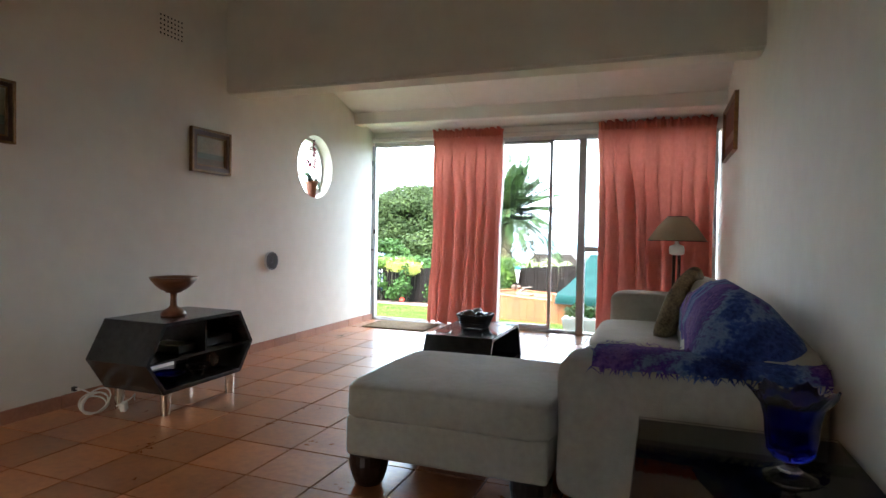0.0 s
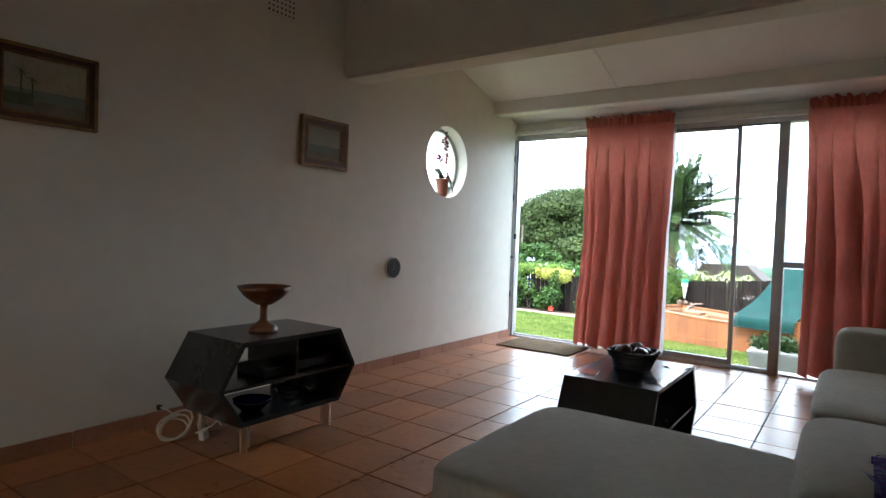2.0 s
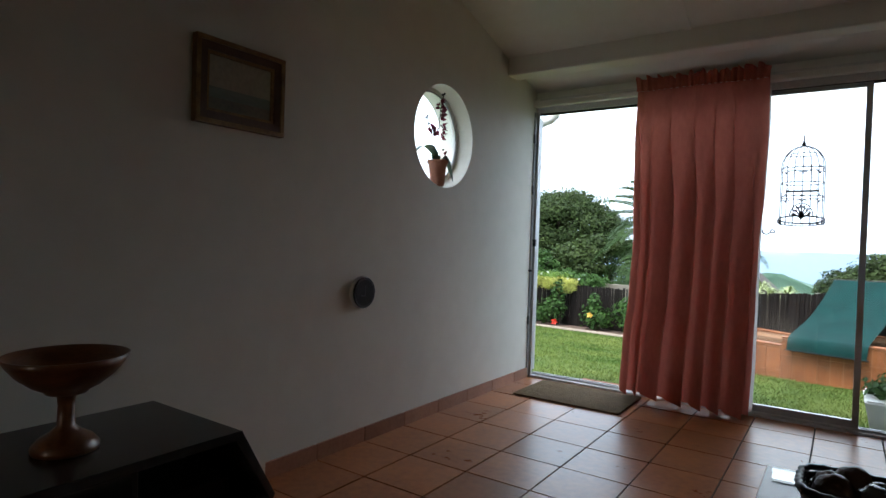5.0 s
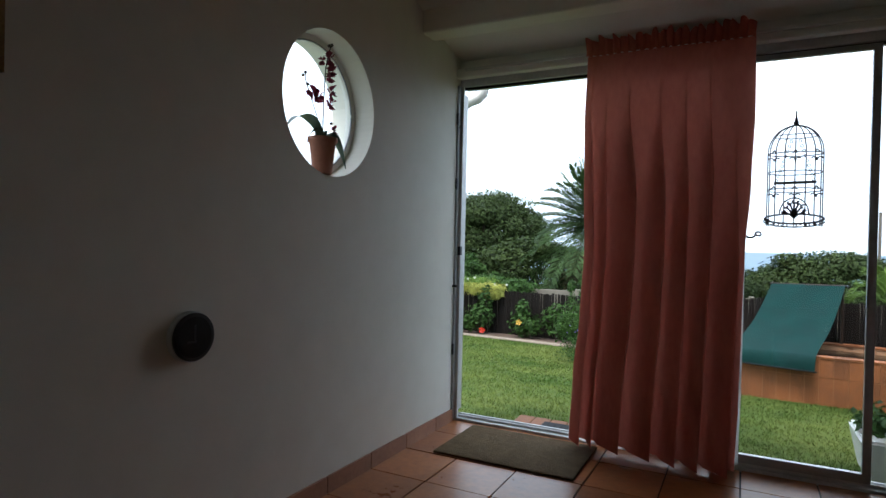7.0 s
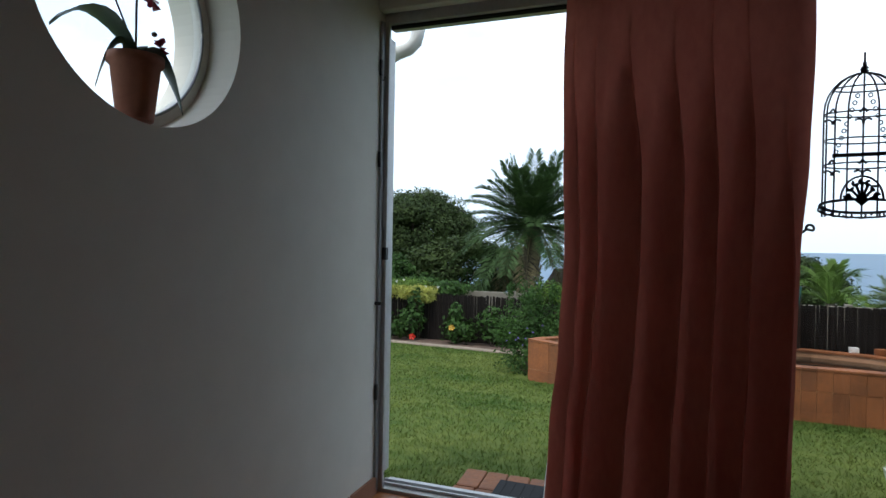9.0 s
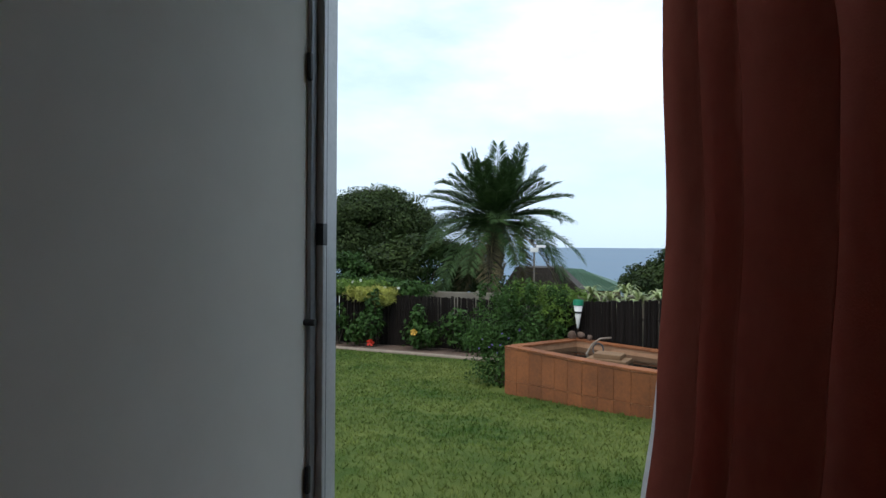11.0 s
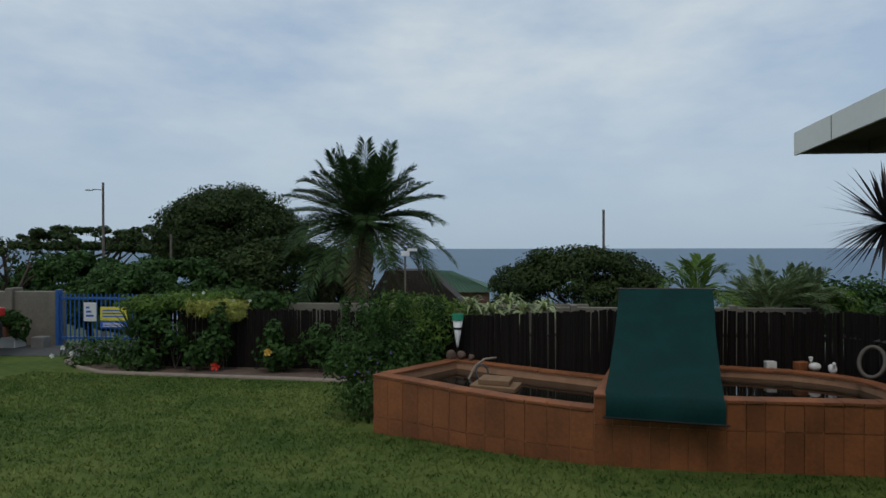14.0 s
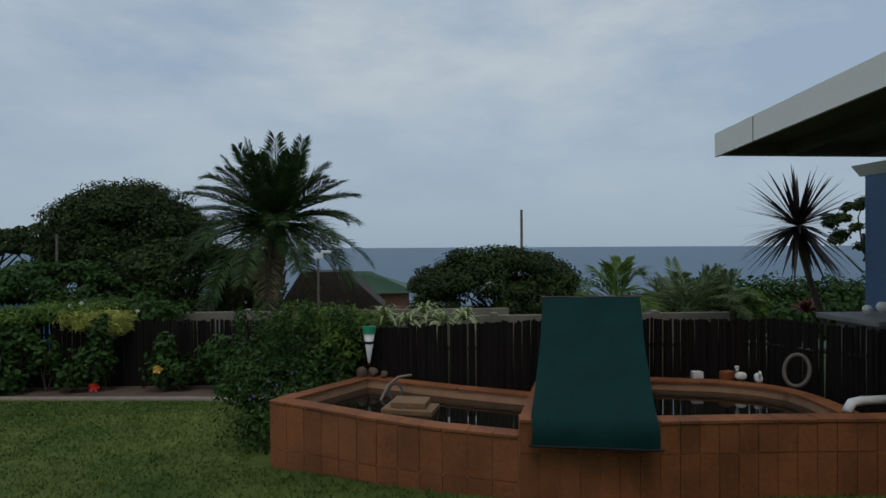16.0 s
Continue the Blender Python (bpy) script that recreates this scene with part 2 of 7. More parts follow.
leaf_spiky = M("dark_purple_leaf", (0.045, 0.03, 0.03), (0.022, 0.016, 0.017), 3, 0.45, island=0.4, trans=0.1)
leaf_red = M("red_leaf", (0.22, 0.045, 0.03), (0.1, 0.025, 0.02), 3, 0.6, island=0.35, trans=0.2)
petal_red = M("scarlet_petal", (0.75, 0.045, 0.02), (0.6, 0.03, 0.015), 8, 0.6, trans=0.3)
petal_yellow = M("yellow_petal", (0.85, 0.52, 0.1), (0.75, 0.4, 0.06), 8, 0.6, trans=0.3)
petal_white = M("white_petal", (0.75, 0.75, 0.68), (0.62, 0.62, 0.56), 8, 0.6, trans=0.3)
petal_purple = M("purple_petal", (0.17, 0.12, 0.35), (0.11, 0.08, 0.24), 8, 0.6, trans=0.3)
thatch = M("old_thatch", (0.06, 0.046, 0.037), (0.02, 0.015, 0.012), 3, 0.95, bump=0.9, bscale=30, stretch=(5, 1, 1))
roof_green = M("green_roof_tile", (0.05, 0.115, 0.065), (0.035, 0.08, 0.05), 3, 0.7, bump=0.3)
brick_wall = M("clay_wall", (0.3, 0.15, 0.09), (0.2, 0.1, 0.06), 5, 0.9)
sea_mat = M("sea_water", (0.1, 0.165, 0.235), (0.07, 0.125, 0.185), 0.012, 0.5, bump=0.0, spec=0.2, world_space=True, stretch=(0.25, 1, 1))
scrub = M("coastal_scrub", (0.04, 0.065, 0.02), (0.022, 0.04, 0.013), 0.25, 0.95, bump=0.8, bscale=3, world_space=True)
asphalt = M("driveway_asphalt", (0.075, 0.072, 0.068), (0.05, 0.048, 0.046), 5, 0.9, bump=0.4, bscale=90)
fascia_mat = M("cream_fascia", (0.86, 0.83, 0.75), (0.81, 0.78, 0.7), 2, 0.6)
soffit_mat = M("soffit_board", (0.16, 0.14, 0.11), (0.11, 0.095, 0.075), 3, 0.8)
blue_wall = M("blue_paint", (0.1, 0.17, 0.3), (0.075, 0.13, 0.25), 4, 0.6, bump=0.1)
blue_metal = M("blue_gate_paint", (0.03, 0.11, 0.32), (0.022, 0.08, 0.25), 10, 0.4)
slab_mat = M("grey_slab", (0.2, 0.19, 0.175), (0.14, 0.13, 0.12), 5, 0.6)
car_paint = M("dark_car_paint", (0.018, 0.02, 0.026), (0.015, 0.017, 0.022), 3, 0.3, coat=0.25, rvar=0.03)
car_glass = M("tinted_glass", (0.008, 0.009, 0.01), (0.006, 0.007, 0.008), 3, 0.08, rvar=0.02)
tail_red = M("tail_lamp", (0.45, 0.03, 0.025), (0.35, 0.02, 0.02), 6, 0.25)
pole_mat = M("grey_pole", (0.15, 0.125, 0.1), (0.1, 0.085, 0.07), 4, 0.8)
yellow_sign = M("yellow_sign", (0.7, 0.62, 0.08), (0.6, 0.52, 0.06), 8, 0.5)
blue_sign = M("blue_sign", (0.04, 0.14, 0.5), (0.03, 0.11, 0.42), 8, 0.5)
green_plastic = M("green_plastic", (0.03, 0.3, 0.16), (0.025, 0.24, 0.13), 8, 0.4)
throw_mat, tn, tl, tp = nodes_of("mottled_throw")
t_co, t_a, t_b = tn.new("ShaderNodeTexCoord"), tn.new("ShaderNodeTexNoise"), tn.new("ShaderNodeTexNoise")
t_a.inputs["Scale"].default_value, t_a.inputs["Detail"].default_value, t_a.inputs["Distortion"].default_value = 2.1, 4, 0.9
t_b.inputs["Scale"].default_value, t_b.inputs["Detail"].default_value = 60, 3
t_r = tn.new("ShaderNodeValToRGB")
for pos, c in ((0.3, (0.01, 0.006, 0.02)), (0.39, (0.012, 0.025, 0.1)), (0.46, (0.04, 0.075, 0.25)), (0.51, (0.16, 0.22, 0.36)), (0.56, (0.07, 0.03, 0.2)), (0.63, (0.2, 0.11, 0.3)), (0.7, (0.06, 0.01, 0.04)), (0.78, (0.3, 0.26, 0.3))):
    e = t_r.color_ramp.elements.new(pos)
    e.color = (*c, 1)
t_r.color_ramp.elements.remove(t_r.color_ramp.elements[0])
t_m = tn.new("ShaderNodeMath")
t_m.operation = "MULTIPLY_ADD"
t_m.inputs[1].default_value = 0.17
t_s = tn.new("ShaderNodeMath")
t_s.operation = "SUBTRACT"
t_s.inputs[1].default_value = 0.075
tl.new(t_co.outputs["Object"], t_a.inputs["Vector"])
tl.new(t_co.outputs["Object"], t_b.inputs["Vector"])
tl.new(t_b.outputs[0], t_m.inputs[0])
tl.new(t_a.outputs[0], t_s.inputs[0])
tl.new(t_s.outputs[0], t_m.inputs[2])
tl.new(t_m.outputs[0], t_r.inputs[0])
tl.new(t_r.outputs[0], tp.inputs["Base Color"])
t_bp = tn.new("ShaderNodeBump")
t_bp.inputs["Strength"].default_value, t_bp.inputs["Distance"].default_value = 0.9, 0.02
tl.new(t_b.outputs[0], t_bp.inputs["Height"])
tl.new(t_bp.outputs[0], tp.inputs["Normal"])
tp.inputs["Roughness"].default_value = 0.95
tp.inputs["Specular IOR Level"].default_value = 0.1


# ---- mesh helpers ----
def part(name, bm, material, parent=None, label="", smooth=False):
    """Link a bmesh (in world places) as one mesh object under a thing or a part."""
    me = bpy.data.meshes.new(name)
    bm.to_mesh(me)
    bm.free()
    me.materials.append(material)
    if smooth:
        me.polygons.foreach_set("use_smooth", [True] * len(me.polygons))
    ob = new(name, me)
    if parent is not None:
        ob.parent = parent
        bpy.context.view_layer.update()
        ob.matrix_parent_inverse = parent.matrix_world.inverted()
    if label:
        ob["label"] = label
    return ob


def raw(name, verts, faces, material, parent=None, label="", smooth=False):
    me = bpy.data.meshes.new(name)
    me.from_pydata(verts, [], faces)
    me.materials.append(material)
    if smooth:
        me.polygons.foreach_set("use_smooth", [True] * len(me.polygons))
    ob = new(name, me)
    if parent is not None:
        ob.parent = parent
        bpy.context.view_layer.update()
        ob.matrix_parent_inverse = parent.matrix_world.inverted()
    if label:
        ob["label"] = label
    return ob


def thing(name, loc, label, category, group="", kind=""):
    ob = new(name)
    ob.location = loc
    ob.empty_display_size = 0.1
    return tagged(ob, label, category, group, kind)


def piece(name, mesh, parent, m):
    """One of many alike pieces on one shared mesh."""
    ob = new(name, mesh)
    ob.parent = parent
    ob.matrix_basis = (Matrix.Translation(parent.location).inverted() if parent.type == "EMPTY" else Matrix()) @ m
    return ob


def BM():
    return bmesh.new()


def box(bm, x0, y0, z0, x1, y1, z1, bevel=0.0, seg=2, m=None):
    r = bmesh.ops.create_cube(bm, size=1)
    mat = Matrix.Translation(((x0 + x1) / 2, (y0 + y1) / 2, (z0 + z1) / 2)) @ Matrix.Diagonal((x1 - x0, y1 - y0, z1 - z0, 1))
    bmesh.ops.transform(bm, matrix=(m or Matrix()) @ mat, verts=r["verts"])
    if bevel:
        edges = list({e for v in r["verts"] for e in v.link_edges})
        bmesh.ops.bevel(bm, geom=edges, offset=bevel, segments=seg, profile=0.5, affect="EDGES")
    return bm


def cyl(bm, p0, p1, r0, r1=None, seg=12, caps=True):
    p0, p1 = Vector(p0), Vector(p1)
    d = p1 - p0
    m = Matrix.Translation((p0 + p1) / 2) @ d.to_track_quat("Z", "Y").to_matrix().to_4x4()
    bmesh.ops.create_cone(bm, cap_ends=caps, segments=seg, radius1=r0, radius2=r0 if r1 is None else r1, depth=d.length, matrix=m)
    return bm


def tube(bm, pts, r, seg=8, closed=False, taper=None):
    """A round tube along a line of points."""
    pts = [Vector(p) for p in pts]
    rings, n = [], len(pts)
    for i, p in enumerate(pts):
        a, b = (pts[i - 1], pts[(i + 1) % n]) if closed else (pts[max(0, i - 1)], pts[min(n - 1, i + 1)])
        q = (b - a).to_track_quat("Z", "Y")
        rad = r if taper is None else r + (taper - r) * i / max(1, n - 1)
        rings.append([bm.verts.new(p + q @ Vector((rad * math.cos(k * math.tau / seg), rad * math.sin(k * math.tau / seg), 0))) for k in range(seg)])
    for i in range(n if closed else n - 1):
        a, b = rings[i], rings[(i + 1) % n]
        for k in range(seg):
            bm.faces.new((a[k], a[(k + 1) % seg], b[(k + 1) % seg], b[k]))
    if not closed:
        bm.faces.new(rings[0][::-1])
        bm.faces.new(rings[-1])
    return bm


def lathe(bm, profile, centre, seg=32, wave=None):
    """Turn a line of (radius, height) round the upright through centre."""
    cx, cy, cz = centre
    rings = []
    for r, z in profile:
        ring = []
        for k in range(seg):
            a = k * math.tau / seg
            rr, zz = (r, z) if wave is None else wave(r, z, a)
            ring.append(bm.verts.new((cx + rr * math.cos(a), cy + rr * math.sin(a), cz + zz)))
        rings.append(ring)
    for a, b in zip(rings, rings[1:]):
        for k in range(seg):
            bm.faces.new((a[k], a[(k + 1) % seg], b[(k + 1) % seg], b[k]))
    if profile[0][0] > 0:
        bm.faces.new(rings[0][::-1])
    if profile[-1][0] > 0:
        bm.faces.new(rings[-1])
    return bm


def soft(bm, c, r, e=0.35, nu=40, nv=20, m=None, puff=0.0):
    """A cushion: a superellipsoid with half sizes r, puffed in the middle."""
    def pw(v, k):
        return math.copysign(abs(v) ** k, v)
    rings = []
    for j in range(1, nv):
        v = -math.pi / 2 + math.pi * j / nv
        ring = []
        for i in range(nu):
            u = math.tau * i / nu
            x, y, z = pw(math.cos(v), e) * pw(math.cos(u), e), pw(math.cos(v), e) * pw(math.sin(u), e), pw(math.sin(v), e)
            z *= 1 + puff * (1 - x * x) * (1 - y * y)
            p = Vector((x * r[0], y * r[1], z * r[2]))
            p += 0.006 * noise.noise_vector(p * 6 + Vector(c))
            ring.append(bm.verts.new((m or Matrix()) @ p + Vector(c)))
        rings.append(ring)
    for a, b in zip(rings, rings[1:]):
        for k in range(nu):
            bm.faces.new((a[k], a[(k + 1) % nu], b[(k + 1) % nu], b[k]))
    bm.faces.new(rings[0][::-1])
    bm.faces.new(rings[-1])
    return bm


def prism(bm, poly, axis, a0, a1):
    """Extrude a polygon of two coordinates along x, y or z from a0 to a1."""
    def at(p, a):
        return {"x": (a, p[0], p[1]), "y": (p[0], a, p[1]), "z": (p[0], p[1], a)}[axis]
    lo, hi = [bm.verts.new(at(p, a0)) for p in poly], [bm.verts.new(at(p, a1)) for p in poly]
    n = len(poly)
    bm.faces.new(lo[::-1])
    bm.faces.new(hi)
    for k in range(n):
        bm.faces.new((lo[k], lo[(k + 1) % n], hi[(k + 1) % n], hi[k]))
    bmesh.ops.recalc_face_normals(bm, faces=bm.faces)
    return bm


def frame_bars(bm, poly_out, poly_in, axis, a0, a1):
    """A hollow frame between two polygons of as many corners."""
    def at(p, a):
        return {"x": (a, p[0], p[1]), "y": (p[0], a, p[1]), "z": (p[0], p[1], a)}[axis]
    n = len(poly_out)
    v = [[bm.verts.new(at(p, a)) for p in q] for q in (poly_out, poly_in) for a in (a0, a1)]
    for k in range(n):
        j = (k + 1) % n
        for s, t in ((0, 1), (1, 3), (3, 2), (2, 0)):
            bm.faces.new((v[s][k], v[s][j], v[t][j], v[t][k]))
    bmesh.ops.recalc_face_normals(bm, faces=bm.faces)
    return bm


rng = np.random.default_rng(7)


def leaves(name, blobs, count, size, material, parent=None, label="", aspect=0.5, shell=0.55, up=0.3, seed=1, bumpy=0.25):
    """Many small pointed leaves through a set of uneven ellipsoids, as one mesh. blobs: (x, y, z, rx, ry, rz)."""
    g = np.random.default_rng(seed)
    b = np.array(blobs, float)
    w = b[:, 3] * b[:, 4] + b[:, 5] * b[:, 3]
    pick = g.choice(len(b), count, p=w / w.sum())
    d = g.normal(size=(count, 3))
    d /= np.linalg.norm(d, axis=1)[:, None]
    rad = shell + (1.0 - shell) * g.random(count) ** 0.6
    wob = 1 + bumpy * np.sin(d[:, 0] * 7 + pick) * np.sin(d[:, 1] * 6 + 2 * pick) * np.cos(d[:, 2] * 5 + pick)
    c = b[pick, :3] + d * b[pick, 3:] * (rad * wob)[:, None]
    n = d + g.normal(size=(count, 3)) * 0.55 + np.array([0, 0, up])
    n /= np.linalg.norm(n, axis=1)[:, None]
    t = np.cross(n, g.normal(size=(count, 3)))
    t /= np.linalg.norm(t, axis=1)[:, None] + 1e-9
    s = np.cross(n, t)
    ln = (size * (0.6 + 0.8 * g.random(count)))[:, None]
    quad = np.stack([c - t * ln * 0.5, c + s * ln * aspect * 0.5 + n * ln * 0.06, c + t * ln * 0.5, c - s * ln * aspect * 0.5 + n * ln * 0.06], axis=1)
    faces = np.arange(count * 4).reshape(-1, 4)
    return raw(name, quad.reshape(-1, 3).tolist(), faces.tolist(), material, parent, label)


def limbs(name, base, top, r, branches, material, parent, seed=3):
    """A tapered trunk with limbs that fork up into the crown."""
    g = np.random.default_rng(seed)
    bm = BM()
    base, top = Vector(base), Vector(top)
    mid = (base + top) / 2 + Vector(g.normal(size=3) * r * 0.8)
    tube(bm, [base, base.lerp(mid, 0.5), mid, mid.lerp(top, 0.5), top], r, 9, taper=r * 0.55)
    for tip in branches:
        tip = Vector(tip)
        s = base.lerp(top, 0.55 + 0.45 * g.random())
        k = s.lerp(tip, 0.5) + Vector(g.normal(size=3) * (tip - s).length * 0.08)
        tube(bm, [s, s.lerp(k, 0.5), k, k.lerp(tip, 0.6), tip], r * 0.45, 6, taper=r * 0.08)
    return part(name, bm, material, parent, smooth=True)


def frond(name, base, heading, length, rise, sag, pairs, leaf, material, parent, width=0.012, v_angle=0.5, seed=0):
    """A feather leaf: an arching midrib with pairs of narrow leaflets."""
    g = np.random.default_rng(seed)
    h = Vector((math.cos(heading), math.sin(heading), 0))
    side = Vector((-h.y, h.x, 0))
    def at(s):
        return Vector(base) + h * (length * s * math.cos(rise) * (1 - 0.18 * s * s)) + Vector((0, 0, length * (math.sin(rise) * s - sag * s * s)))
    verts, faces = [], []
    def tri(a, b, c):
        k = len(verts)
        verts.extend([tuple(a), tuple(b), tuple(c)])
        faces.append((k, k + 1, k + 2))
    steps = 12
    for i in range(steps):
        a, b = at(i / steps), at((i + 1) / steps)
        wa = length * 0.012 * (1 - i / steps) + 0.003
        up = Vector((0, 0, wa))
        for u in (side * wa, up):
            k = len(verts)
            verts.extend([tuple(a - u), tuple(a + u), tuple(b + u * 0.9), tuple(b - u * 0.9)])
            faces.append((k, k + 1, k + 2, k + 3))
    for i in range(pairs):
        s = 0.12 + 0.88 * (i + g.random() * 0.6) / pairs
        p, q = at(s), at(min(1.0, s + 0.02))
        fwd = (q - p).normalized() if (q - p).length > 1e-6 else h
        ll = leaf * (0.45 + 0.75 * math.sin(math.pi * (0.15 + 0.8 * s))) * (0.85 + 0.3 * g.random())
        for sg in (-1, 1):
            d = (side * sg + fwd * 1.05 + Vector((0, 0, v_angle - 0.7 * g.random() * v_angle)) + Vector(g.normal(size=3) * 0.1)).normalized()
            tip = p + d * ll - Vector((0, 0, ll * 0.18))
            w = fwd * (width * 0.8 + ll * 0.022)
            mid = p + d * ll * 0.5
            tri(p, mid - w, mid + w)
            tri(mid + w, mid - w, tip)
    return raw(name, verts, faces, material, parent)


def resample(pts, step):
    """Even points along a line of plan points."""
    pts = [Vector(p) for p in pts]
    out, carry = [pts[0].copy()], 0.0
    for a, b in zip(pts, pts[1:]):
        ln = (b - a).length
        s = step - carry
        while s <= ln:
            out.append(a.lerp(b, s / ln))
            s += step
        carry = (carry + ln) % step
    return out


def unit_mesh(name, material, bevel=0.04):
    bm = BM()
    box(bm, -0.5, -0.5, -0.5, 0.5, 0.5, 0.5)
    if bevel:
        bmesh.ops.bevel(bm, geom=bm.edges[:], offset=bevel, segments=1, affect="EDGES")
    me = bpy.data.meshes.new(name)
    bm.to_mesh(me)
    bm.free()
    me.materials.append(material)
    return me


# ---- the room ----
WL, WL2, WR = -2.79, -2.812, 0.965      # inner faces: wall with the porthole, its far stretch, opposite wall
YB, YD = -2.8, 6.95                     # back wall, plane of the sliding doors
RIDGE = 1.5


def zc(y):
    """Height of the sloping ceiling."""
    return 2.37 + 0.29 * (6.45 - y) if y >= RIDGE else 2.37 + 0.29 * (6.45 - RIDGE) - 0.29 * (RIDGE - y)


bm = BM()
prism(bm, [(YB, -0.5), (4.37, -0.5), (4.37, zc(4.37) + 0.03), (RIDGE, zc(RIDGE) + 0.03), (YB, zc(YB) + 0.03)], "x", WL - 0.27, WL)
HY, HZ, HR = 5.68, 1.692, 0.312        # porthole
ha, hb, hc, hd = HY - 0.45, HY + 0.45, HZ - 0.45, HZ + 0.45
prism(bm, [(4.37, -0.5), (ha, -0.5), (ha, zc(ha) + 0.03), (4.37, zc(4.37) + 0.03)], "x", WL - 0.27, WL2)
prism(bm, [(hb, -0.5), (YD + 0.015, -0.5), (YD + 0.015, zc(YD) + 0.02), (hb, zc(hb) + 0.03)], "x", WL - 0.27, WL2)
prism(bm, [(YD + 0.015, -0.5), (YD + 0.2, -0.5), (YD + 0.2, zc(YD + 0.2) + 0.03), (YD + 0.015, zc(YD) + 0.02)], "x", WL - 0.27, -2.9)
prism(bm, [(ha, -0.5), (hb, -0.5), (hb, hc), (ha, hc)], "x", WL - 0.27, WL2)
prism(bm, [(ha, hd), (hb, hd), (hb, zc(hb) + 0.03), (ha, zc(ha) + 0.03)], "x", WL - 0.27, WL2)
HN = 64
circ, sq = [], []
for k in range(HN):
    a = k * math.tau / HN
    ca, sa = math.cos(a), math.sin(a)
    circ.append((HY + HR * ca, HZ + HR * sa))
    f = 0.45 / max(abs(ca), abs(sa))
    sq.append((HY + f * ca, HZ + f * sa))
frame_bars(bm, sq, circ, "x", WL - 0.27, WL2)
wall_left = tagged(part("wall_left", bm, paint), "off-white painted plaster wall with a round window", "wall", kind="structure")

bm = BM()
prism(bm, [(YB, -0.5), (YD + 0.2, -0.5), (YD + 0.2, zc(YD + 0.2) + 0.03), (RIDGE, zc(RIDGE) + 0.03), (YB, zc(YB) + 0.03)], "x", WR, WR + 0.25)
tagged(part("wall_right", bm, paint), "off-white painted plaster wall behind the sofa", "wall", kind="structure")

# unseen back wall behind the walker, with an invented curtainless window
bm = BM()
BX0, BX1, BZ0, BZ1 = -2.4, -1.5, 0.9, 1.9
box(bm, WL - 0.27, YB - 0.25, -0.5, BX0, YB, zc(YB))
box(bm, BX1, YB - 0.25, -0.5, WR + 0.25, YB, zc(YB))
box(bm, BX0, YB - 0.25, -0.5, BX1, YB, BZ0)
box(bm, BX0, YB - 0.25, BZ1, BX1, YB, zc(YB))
tagged(part("wall_back", bm, paint), "off-white painted plaster wall, unseen, with an invented window", "wall", kind="structure")

# head over the doors
bm = BM()
box(bm, WL2, YD - 0.02, 2.125, WR, YD + 0.2, zc(YD) + 0.02)
box(bm, WL2, YD - 0.075, 2.115, WR, YD - 0.02, 2.17, 0.006)
tagged(part("wall_front", bm, paint_white), "white painted door head with a curtain board", "wall", kind="structure")

# ceiling boards with cover joints, one mesh
bm = BM()
prism(bm, [(RIDGE, zc(RIDGE)), (YD + 0.25, zc(YD + 0.25)), (YD + 0.25, zc(YD + 0.25) + 0.12), (RIDGE, zc(RIDGE) + 0.12)], "x", WL - 0.27, WR + 0.25)
prism(bm, [(YB - 0.25, zc(YB - 0.25)), (RIDGE, zc(RIDGE)), (RIDGE, zc(RIDGE) + 0.12), (YB - 0.25, zc(YB - 0.25) + 0.12)], "x", WL - 0.27, WR + 0.25)
for jx in (-1.6, -0.34):
    prism(bm, [(4.62, zc(4.62) - 0.008), (6.44, zc(6.44) - 0.008), (6.44, zc(6.44) + 0.005), (4.62, zc(4.62) + 0.005)], "x", jx - 0.02, jx + 0.02)
tagged(part("ceiling", bm, paint_white), "white sloping boarded ceiling with cover strips", "ceiling", kind="structure")

bm = BM()
prism(bm, [(4.37, 2.118), (4.59, 2.118), (4.59, zc(4.59) + 0.02), (4.37, zc(4.37) + 0.02)], "x", WL2, WR)
bmesh.ops.bevel(bm, geom=[e for e in bm.edges if all(abs(v.co.z - 2.118) < 1e-4 for v in e.verts)], offset=0.02, segments=3, affect="EDGES")
tagged(part("beam_plaster", bm, paint), "deep plastered downstand beam across the room", "beam", kind="structure")
bm = BM()
box(bm, WL2, 6.44, 2.245, WR, 6.58, 2.4, 0.012)
tagged(part("beam_timber", bm, paint_white), "white painted beam in front of the doors", "beam", kind="structure")
bm = BM()
box(bm, WL2, 6.5, 2.33, WR, YD - 0.01, 2.36)
tagged(part("ceiling_strip", bm, paint_white), "white painted boxed strip above the doors", "ceiling", kind="structure")

# floor slab; the tiles on it come last
bm = BM()
box(bm, WL - 0.2, YB - 0.2, -0.3, WR + 0.2, YD + 0.12, -0.008)
floor = tagged(part("floor", bm, grout), "glossy terracotta tiled floor with dark grout", "floor", kind="structure")

